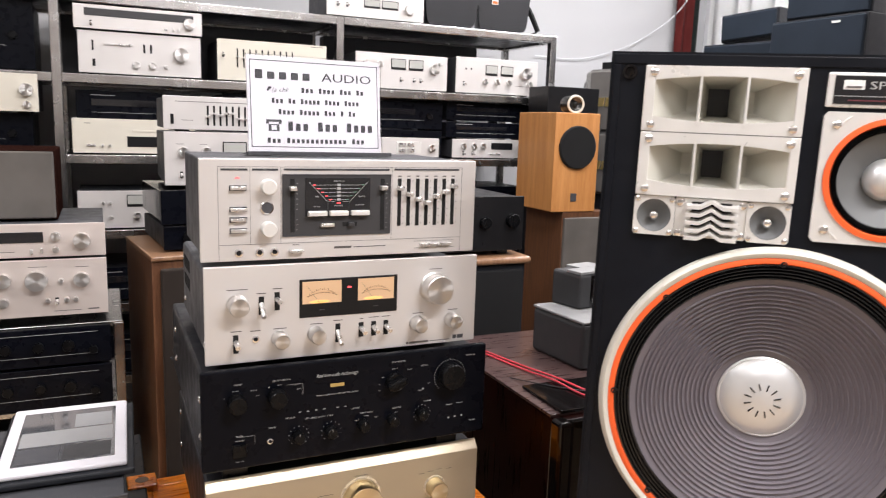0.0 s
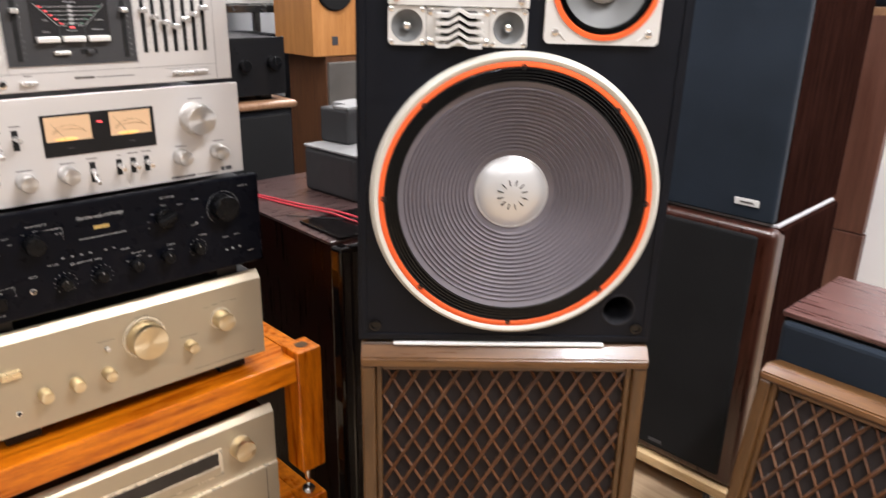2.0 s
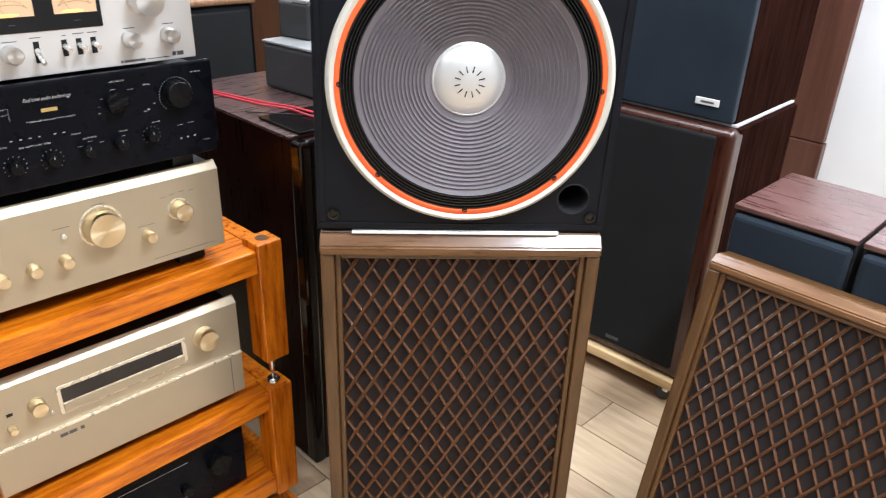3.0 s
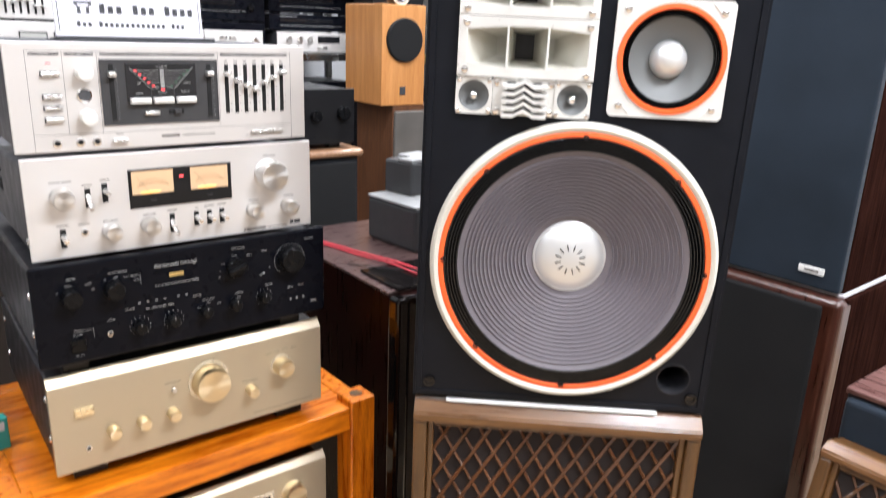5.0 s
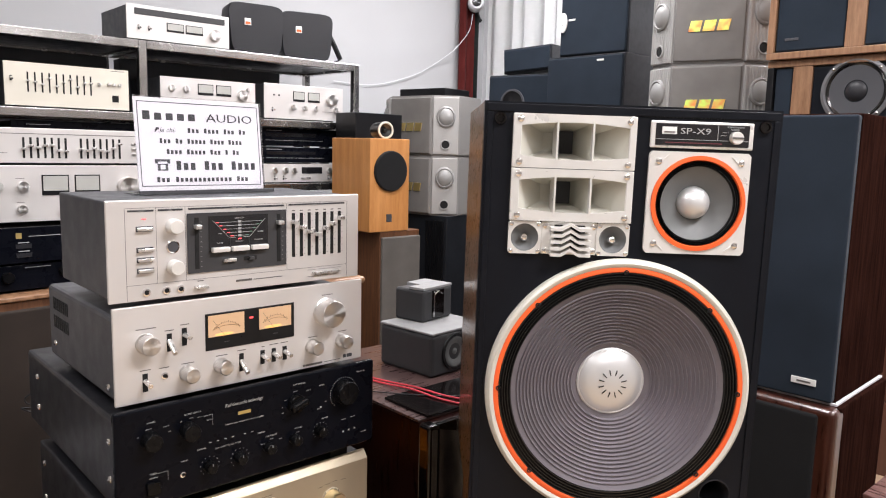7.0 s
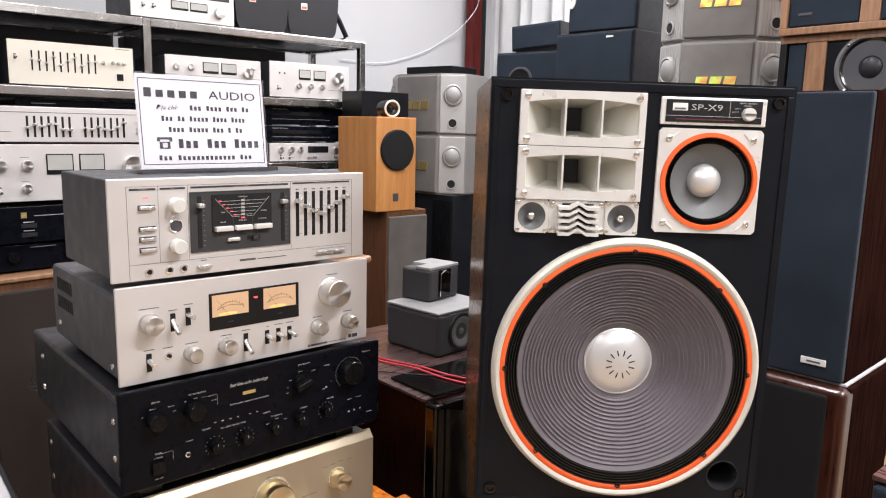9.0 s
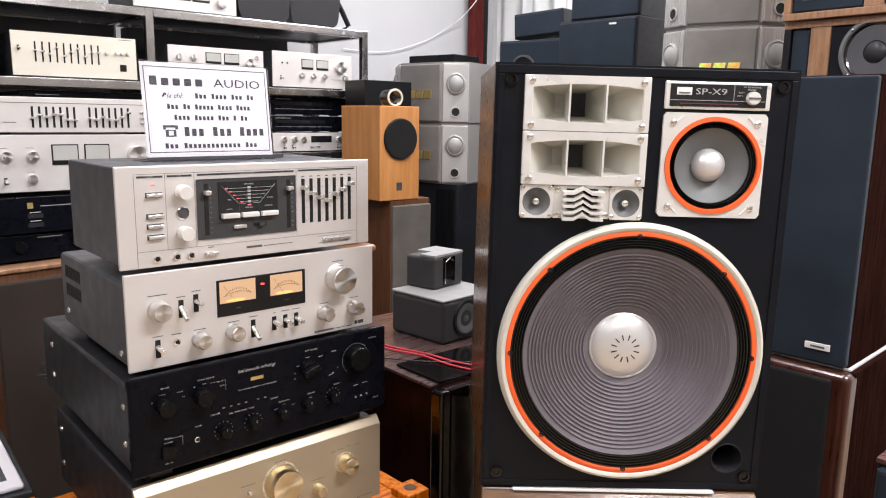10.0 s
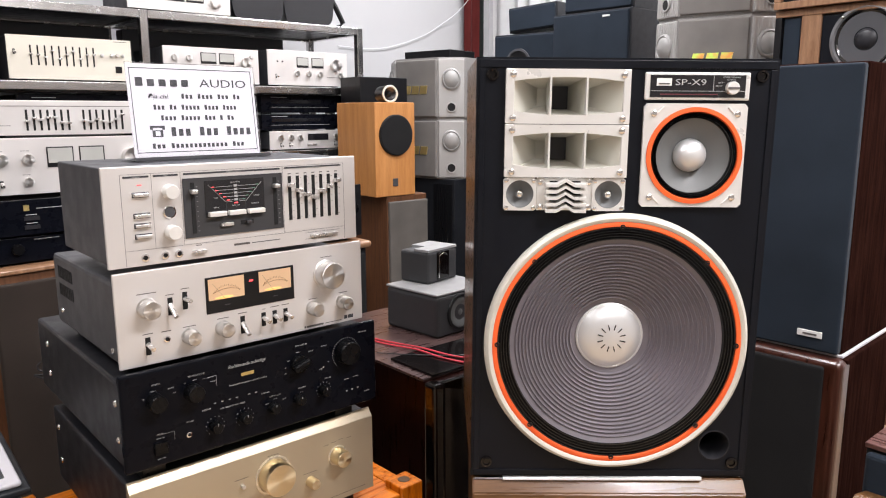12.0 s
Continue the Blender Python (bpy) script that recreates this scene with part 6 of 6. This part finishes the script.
part("body", lathe([(0.020, -0.09), (0.033, -0.085), (0.036, -0.01), (0.034, 0.0)], 32, cz=0.036), BLACK, hb, "black round body", smooth=True)
part("ring", lathe([(0.034, -0.002), (0.0365, 0.002), (0.034, 0.007), (0.029, 0.007), (0.027, 0.001)], 40, cz=0.036), CREAM, hb, "cream ring", smooth=True)
part("cone", lathe([(0.028, 0.002), (0.012, -0.006), (0.008, 0.0), (0, 0.002)], 32, cz=0.036), RUBBER, hb, smooth=True)
dk = thing("dark_box", pose(1.795, 2.80, 1.401), "black box behind a tweeter", "box")
part("carton", box(0, 0.27, 0, 0.16, 0, 0.140, 0.003), BLACK, dk)
tw2 = thing("floor_speaker", pose(1.79, 2.79, 0.0), "dark loudspeaker under a black box", "speaker")
part("cabinet", box(0, 0.28, 0, 0.18, 0, 1.400, 0.003), BLACK_VINYL, tw2)


# ---- winged speakers ----
def wing_speaker(m, label="bronze-grey loudspeaker with silver side wings and shiny badge", badge=HOLO):
    s = thing("wing_speaker", m, label, "speaker", "winged speakers")
    W, H, D, wing, back = 0.471, 0.294, 0.30, 0.101, 0.085
    bm = bmesh.new()
    pts = [(-W / 2, back), (-W / 2 + wing, 0.0), (W / 2 - wing, 0.0), (W / 2, back), (W / 2 - 0.02, D), (-W / 2 + 0.02, D)]
    lo, hi = [bm.verts.new((x, y, 0)) for x, y in pts], [bm.verts.new((x, y, H)) for x, y in pts]
    bm.faces.new(lo), bm.faces.new(hi)
    for i in range(6):
        bm.faces.new((lo[i], lo[(i + 1) % 6], hi[(i + 1) % 6], hi[i]))
    bmesh.ops.recalc_face_normals(bm, faces=bm.faces)
    bmesh.ops.bevel(bm, geom=list(bm.edges), offset=0.006, segments=2, affect="EDGES")
    part("body", bm, WING_GREY, s, "bronze-grey body")
    part("grille", box(-W / 2 + wing + 0.006, W / 2 - wing - 0.006, -0.010, 0.002, 0.010, H - 0.010, 0.006, 3), WING_CLOTH, s, "perforated bronze-grey grille")
    for k in range(3):
        bm = bmesh.new()
        x0 = -0.075 + k * 0.052
        vs = [[bm.verts.new((x, y, z)) for x, z in ((x0, 0.120), (x0 + 0.042, 0.120), (x0 + 0.050, 0.160), (x0 + 0.008, 0.160))] for y in (-0.0145, -0.0095)]
        bm.faces.new(vs[0]), bm.faces.new(vs[1])
        for i in range(4):
            bm.faces.new((vs[0][i], vs[0][(i + 1) % 4], vs[1][(i + 1) % 4], vs[1][i]))
        bmesh.ops.recalc_face_normals(bm, faces=bm.faces)
        part("badge", bm, badge, s, "shiny plain slanted badge plate")
    for sgn in (-1, 1):
        ang = -sgn * math.degrees(math.atan2(back, wing))
        w = part("wing", box(-0.063, 0.063, -0.006, 0.004, 0.008, H - 0.008, 0.003), WING_SILVER, s, "ribbed silver wing", loc=(sgn * (W / 2 - wing / 2), back / 2, 0))
        w.rotation_euler = (0, 0, radians(-ang))
        for k in range(9):
            part("rib", box(-0.058 + k * 0.0140, -0.0535 + k * 0.0140, -0.0085, -0.005, 0.014, H - 0.014), WING_SILVER, w)
        part("tweeter_dome", lathe([(0.047, 0.004), (0.046, 0.012), (0.040, 0.016), (0.037, 0.012), (0.035, 0.014), (0.026, 0.021), (0.012, 0.025), (0, 0.026)], 40, sz=1.12), MESH_GREY, w, "silver mesh tweeter dome", loc=(0, -0.004, 0.190), smooth=True)
        part("port", lathe([(0.025, 0.004), (0.024, 0.009), (0.020, 0.009), (0.019, 0.003), (0, 0.003)], 32), WING_SILVER, w, "port ring", loc=(0, -0.0065, 0.056), smooth=True)
        part("port_hole", lathe([(0.0205, 0.005), (0, 0.006)], 28), BLACK_DEEP, w, "dark port", loc=(0, -0.0065, 0.056))
    return s


# right-hand stack facing the room
for k in range(3):
    wing_speaker(pose(2.50, 1.490, 1.142 + 0.2955 * k, 0, 0, -72.5))
bs = thing("floor_speaker", pose(2.46, 1.78, 0.0, 0, 0, -90), "black floor loudspeaker under a stack of winged speakers", "speaker")
part("cabinet", box(0, 0.50, 0, 0.32, 0, 1.142, 0.004), BLACK_VINYL, bs)
# left-hand stack beside the oak speaker
for k in range(2):
    wing_speaker(pose(2.205, 2.900, 1.0545 + 0.2955 * k, 0, 0, -79.5), "bronze-grey loudspeaker with silver side wings and gold badge", GOLD_PRINT)
ba = thing("black_speaker", pose(2.215, 2.905, 0.0, 0, 0, -79.5), "tall black ribbed loudspeaker under winged speakers", "speaker")
part("carton", box(-0.23, 0.23, 0.005, 0.24, 0, 1.0545, 0.003), BLACK_VINYL, ba)
for k in range(10):
    part("rib", box(0.10 + 0.012 * k, 0.106 + 0.012 * k, 0.0, 0.006, 0.03, 1.03), BLACK, ba)
dk2 = thing("dark_box", pose(2.30, 2.95, 0.168 + 0.2955 * 5, 0, 0, -79.5), "thin black unit on a winged speaker", "box")
part("carton", box(-0.16, 0.14, 0.03, 0.24, 0, 0.045, 0.003), BLACK, dk2)


# ---- black speakers by the curtain ----
def black_speaker(m, W, H, D, label, badge=None, woofer=None):
    s = thing("black_speaker", m, label, "speaker", "plain black speakers")
    part("cabinet", box(0, W, 0.004, D, 0, H, 0.004), BLACK_VINYL, s, "black vinyl cabinet")
    part("grille", box(0.008, W - 0.008, -0.010, 0.006, 0.008, H - 0.008, 0.005), GRILLE_BLUE, s, "dark cloth grille")
    if badge:
        part("badge", box(badge[0] - 0.018, badge[0] + 0.018, -0.0125, -0.0095, badge[1] - 0.004, badge[1] + 0.004), BADGE, s, "small pale badge")
    if woofer:
        part("driver_ring", lathe([(woofer[2], 0.010), (woofer[2], 0.017), (woofer[2] * 0.86, 0.018), (woofer[2] * 0.82, 0.010)], 48), VINYL, s, "dark driver ring", loc=(woofer[0], 0, woofer[1]), smooth=True)
        part("driver_cone", lathe([(woofer[2] * 0.84, 0.0125), (woofer[2] * 0.4, 0.0105), (woofer[2] * 0.3, 0.013), (0, 0.016)], 48), BLACK, s, loc=(woofer[0], 0, woofer[1]), smooth=True)
    return s


black_speaker(pose(2.58, 2.345, 1.00, 0, 0, -88), 0.42, 0.822, 0.32, "black loudspeaker with small pale badge, on a plinth", (0.30, 0.795))
UPPER_BLACK = black_speaker(pose(2.60, 2.295, 1.822, 0, 0, -86), 0.36, 0.50, 0.28, "black loudspeaker standing on another", (0.07, 0.165))
td = part("tweeter_disc", lathe([(0.045, 0), (0.044, 0.006), (0.03, 0.008), (0.012, 0.004), (0.01, 0.012), (0, 0.013)], 32), BADGE, UPPER_BLACK, "silver tweeter disc", smooth=True)
td.matrix_basis = pose(0.022, -0.0105, 0.155) @ Matrix.Diagonal((0.5, 1, 1, 1))
pl = thing("dark_box", pose(2.57, 2.36, 0.0, 0, 0, -88), "black plinth under a loudspeaker", "box")
part("carton", box(0, 0.44, 0, 0.33, 0, 1.0, 0.003), BLACK, pl)
black_speaker(pose(2.64, 2.79, 1.52, 0, 0, -80), 0.43, 0.250, 0.25, "low black loudspeaker with a round driver", None, (0.155, 0.105, 0.072))
pl2 = thing("dark_box", pose(2.63, 2.80, 0.0, 0, 0, -80), "black plinth under low speakers", "box")
part("carton", box(0, 0.44, 0, 0.26, 0, 1.52, 0.003), BLACK, pl2)
sm = black_speaker(pose(2.69, 2.735, 1.779, 0, -3, -80), 0.285, 0.125, 0.16, "small tilted black speaker on a low loudspeaker")


# ---- wood-framed speakers on the side ----
def framed_speaker(m, W, H, D, label, woofer=None, split=None, first=None, post=0.056):
    s = thing("framed_speaker", m, label, "speaker", "wood-framed speakers")
    part("cabinet", box(0.002, W - 0.002, 0.012, D, 0.002, H - 0.002, 0.003), BLACK, s)
    for x0, x1, z0, z1 in ((0, W, 0, 0.022), (0, W, H - 0.022, H), (0, 0.022, 0.022, H - 0.022), (W - 0.022, W, 0.022, H - 0.022)):
        end = x1 < 0.03 and first
        part("frame_board", box(x0, x1, -0.012, D, z0, z1, 0.002), first if end else TEAK, s, "black end board" if end else "teak frame board")
    xs = [0.022] + list(split or ()) + [W - 0.022]
    for i, (a, b) in enumerate(zip(xs, xs[1:])):
        part("grille", box(a + 0.004, b - post if split and i == 0 else b - 0.004, -0.004, 0.016, 0.026, H - 0.026, 0.004), GRILLE_BLUE if woofer is None or i == 0 else BAFFLE, s, "dark cloth grille")
    for x in split or ():
        part("divider", box(x - post + 0.004, x + 0.004, -0.010, 0.014, 0.022, H - 0.022, 0.002), TEAK, s, "teak divider")
    if woofer:
        x, z, r = woofer
        dr = part("woofer", lathe([(r, 0.004), (r, 0.010), (r * 0.9, 0.013), (r * 0.86, 0.006)], 56), GREY_FRAME, s, "grey woofer frame", loc=(x, 0, z), smooth=True)
        part("surround", lathe([(r * 0.87, 0.006), (r * 0.82, 0.010), (r * 0.76, 0.005)], 56), RUBBER, dr, smooth=True)
        part("cone", lathe([(r * 0.77, 0.0055), (r * 0.5, 0.0045), (r * 0.33, 0.004)], 56), VINYL, dr, smooth=True)
        part("dome", lathe([(r * 0.30, 0.004), (r * 0.25, 0.009), (r * 0.14, 0.013), (0, 0.0145)], 40), VINYL_DARK, dr, "black dust dome", smooth=True)
        for k in range(4):
            a = math.pi / 4 + math.pi * k / 2
            screw(dr, r * 0.93 * math.cos(a), r * 0.93 * math.sin(a), -0.012)
    return s


upper_framed = framed_speaker(pose(2.30, 1.165, 1.702, 0, 0, -92), 0.62, 0.42, 0.34, "teak-framed loudspeaker with dark cloth panels", split=(0.294,))
framed_speaker(pose(2.32, 1.165, 1.25, 0, 0, -92), 0.52, 0.450, 0.34, "teak-framed loudspeaker with exposed grey woofer", woofer=(0.280, 0.343, 0.103), split=(0.143,), first=BLACK, post=0.062)
part("badge", box(0.055, 0.098, -0.0065, -0.003, 0.058, 0.066, 0.001), VINYL, upper_framed, "small grey badge")
pl3 = thing("dark_box", pose(2.32, 1.165, 0.0, 0, 0, -92), "black plinth under framed speakers", "box")
part("carton", box(0, 0.27, 0, 0.34, 0, 1.25, 0.003), BLACK, pl3)

# ---- navy speaker on the brown one ----
on = thing("floor_speaker", pose(1.680, 1.090, 0.792, 0, 0, -88), "tall loudspeaker with navy cloth front and brown sides", "speaker")
OW, OH, OD = 0.436, 0.700, 0.40
part("cabinet", box(0, OW, 0.010, OD, 0, OH, 0.004), SIDE_BROWN, on, "dark brown cabinet")
part("grille", box(0.002, OW - 0.002, -0.016, 0.011, 0.004, OH - 0.004, 0.006, 3), GRILLE_BLUE, on, "navy cloth grille")
part("badge", box(0.338, 0.397, -0.019, -0.015, 0.038, 0.0545, 0.001), BADGE, on, "pale metal badge")
bars("badge_mark", [(0.352, 0.385, 0.0435, 0.0480)], PRINT_D, on, -0.019)
sh = tagged(part("white_sheet", box(0.01, 0.452, 0.004, 0.37, 0, 0.006, 0.001), PAPER, None), "white foam sheet between two loudspeakers", "sheet")
sh.matrix_basis = pose(1.680, 1.100, 0.786, 0, 0, -88)
br_ = thing("floor_speaker", pose(1.650, 1.080, 0.075, 0, 0, -88), "brown lacquered loudspeaker with dark grille on a dolly", "speaker")
BW, BH, BD = 0.446, 0.711, 0.40
part("cabinet", box(0.001, BW - 0.001, 0.030, BD, 0, BH, 0.004), SIDE_BROWN, br_, "dark brown cabinet")
part("front_frame", box(0, BW, -0.004, 0.060, 0.0005, BH - 0.0005, 0.018, 5), MAHOGANY_MID, br_, "rounded brown lacquer front frame")
part("grille", box(0.030, BW - 0.040, -0.012, 0.004, 0.028, BH - 0.018, 0.008, 3), GRILLE_BLACK, br_, "dark cloth grille")
bars("badge", [(BW * 0.5 - 0.02, BW * 0.5 + 0.02, 0.045, 0.055)], VINYL, br_, -0.012)
do = thing("dolly", pose(1.640, 1.085, 0.0, 0, 0, -88), "pale plywood dolly with castors", "dolly")
part("board", box(0, 0.448, -0.012, 0.40, 0.047, 0.075, 0.003), PALE_WOOD, do, "pale plywood board")
for cx in (0.04, 0.405):
    for cy in (0.012, 0.35):
        ca = part("castor", box(cx - 0.014, cx + 0.014, cy - 0.014, cy + 0.014, 0.030, 0.047, 0.003), CHROME, do, "metal castor fork")
        wl = part("wheel", lathe([(0.0, -0.011), (0.020, -0.011), (0.024, -0.008), (0.024, 0.008), (0.020, 0.011), (0.0, 0.011)], 28), VINYL, ca, "grey castor wheel", smooth=True)
        wl.matrix_basis = pose(cx, cy, 0.0245, 0, 0, 35)

# ---- boxes with veneered tops, behind the second lattice speaker ----
for q, y1 in enumerate((0.452, 0.228)):
    b = thing("small_cabinet", pose(1.285, y1, 0.0, 0, 0, -90), "black cabinet with reddish veneered top", "cabinet", "veneer-topped cabinets")
    part("body", box(0, 0.216, 0.012, 0.26, 0, 0.758, 0.004), BLACK_VINYL, b, "black vinyl body")
    part("front_cloth", box(0.004, 0.212, -0.008, 0.014, 0.02, 0.752, 0.010, 3), GRILLE_BLUE, b, "dark padded front")
    part("top_board", box(0, 0.216, 0.002, 0.26, 0.758, 0.768, 0.002), ROSE, b, "reddish wood-grain top")

# ---- stuff on the walls ----
def drape(name, x0, x1, z0, z1, depth, folds, material, m, label):
    bm = bmesh.new()
    n = folds * 8
    rows = []
    for z in (z0, z1):
        rows.append([bm.verts.new((x0 + (x1 - x0) * k / n, depth * math.sin(2 * math.pi * folds * k / n + 0.8 * math.sin(k * 0.37)), z)) for k in range(n + 1)])
    for k in range(n):
        bm.faces.new((rows[0][k], rows[0][k + 1], rows[1][k + 1], rows[1][k]))
    bmesh.ops.solidify(bm, geom=list(bm.faces), thickness=0.003)
    ob = part(name, bm, material, None, smooth=True)
    ob.matrix_basis = m
    return tagged(ob, label, "curtain")


drape("curtain", 0, 1.15, 0.02, 2.75, 0.022, 9, CURTAIN, pose(3.335, 3.50, 0, 0, 0, -90), "white curtain hanging along the side wall")
drape("curtain", 0, 0.045, 0.02, 2.75, 0.012, 1, surface("dark_green_cloth", (0.012, 0.02, 0.018), 0.8), pose(3.243, 3.535, 0, 0, 0, 0), "narrow dark green curtain edge in the corner")
drape("curtain", 0, 0.125, 0.02, 2.75, 0.016, 2, RED_CLOTH, pose(3.117, 3.535, 0, 0, 0, 0), "dark red curtain gathered in the corner")
trim = thing("door_frame", pose(3.36, 1.09, 0, 0, 0, -90), "brown wooden door frame on a white wall", "door frame", kind="structure")
part("upper_board", box(-0.32, 0.140, 0, 0.04, 0.335, 2.30, 0.003), TRIM_WOOD, trim, "brown wooden board")
part("lower_board", box(-0.326, 0.146, -0.006, 0.04, 0, 0.330, 0.003), TRIM_WOOD, trim, "brown plinth board")
cc = thing("security_camera", pose(3.19, 3.47, 2.30, 0, 0, -40) @ Matrix.Scale(1.4, 4), "white security camera on the wall", "camera")
part("body", lathe([(0.0, -0.07), (0.030, -0.065), (0.036, -0.01), (0.036, 0.03), (0.028, 0.045), (0.0, 0.047)], 32, cz=0.0), CABLE_WHITE, cc, "white rounded body", smooth=True)
part("lens", lathe([(0.022, 0.044), (0.020, 0.050), (0.0, 0.052)], 28), LENS_DARK, cc, "black lens", smooth=True)
part("arm", tube([(0, 0.06, 0.0), (0.02, 0.08, -0.05), (0.03, 0.095, -0.06)], 0.010, 8), CABLE_BLACK, cc, "dark mounting arm")
wire("cable", [(3.19, 3.495, 2.24), (3.165, 3.500, 2.13), (3.065, 3.53, 2.005), (2.95, 3.575, 1.915), (2.812, 3.575, 1.843), (2.593, 3.58, 1.772), (2.426, 3.585, 1.746), (2.2, 3.585, 1.75)], 0.0022, CABLE_WHITE, "thin white cable drooping along the wall")
er = thing("small_carton", pose(0.062, 1.205, 0.6705, 0, 0, 8), "small teal and white carton on the rack shelf", "carton")
part("carton", box(0, 0.046, 0, 0.020, 0, 0.055, 0.002), surface("teal_card", (0.03, 0.30, 0.27), 0.5), er, "teal card body")
part("label", box(0.006, 0.040, -0.0012, 0.001, 0.034, 0.048), PAPER, er, "white paper label")
unit("stereo_amplifier", pose(0.150, 1.045, 0.145), 0.42, 0.16, 0.34, BLACK_FRONT, VINYL_DARK, "black amplifier on the lowest rack shelf", "amplifier", "black amplifiers",
     knobs=((0.36, 0.09, 0.022), (0.29, 0.06, 0.010), (0.10, 0.09, 0.014)), knob_mat=KNOB_BLACK, prints=((0.05, 0.30, 0.12, 0.1212), (0.20, 0.30, 0.04, 0.0412)))

# ---- floor tiles ----
mesh_tile = None
for i in range(-10, 18):
    for j in range(-2, 6):
        x0 = 0.633 + 0.152 * i
        y0 = -0.138 + 0.602 * j + (0.301 if i % 2 else 0.0)
        if mesh_tile is None:
            first = part("tile", box(0, 0.15, 0, 0.60, -0.006, 0.0, 0.0012, 1), TILE, floor, loc=(x0, y0, 0))
            mesh_tile = first.data
        else:
            o = new("tile", mesh_tile)
            o.parent = floor
            o.location = (x0, y0, 0)
# the rest of the floor, away from the shop's aisle
rest = bmesh.new()
for i in range(-19, 19):
    for j in range(-5, 8):
        if -10 <= i < 18 and -2 <= j < 6:
            continue
        x0 = 0.633 + 0.152 * i
        y0 = -0.138 + 0.602 * j + (0.301 if i % 2 else 0.0)
        x1, y1 = min(x0 + 0.15, XR - 0.002), min(y0 + 0.60, YB - 0.002)
        x0, y0 = max(x0, XL + 0.002), max(y0, YF + 0.002)
        if x1 - x0 > 0.02 and y1 - y0 > 0.02:
            add_box(rest, x0, x1, y0, y1, -0.006, 0.0)
tagged(part("tile", rest, TILE, floor), "wood-look plank tiles", kind="stuff")
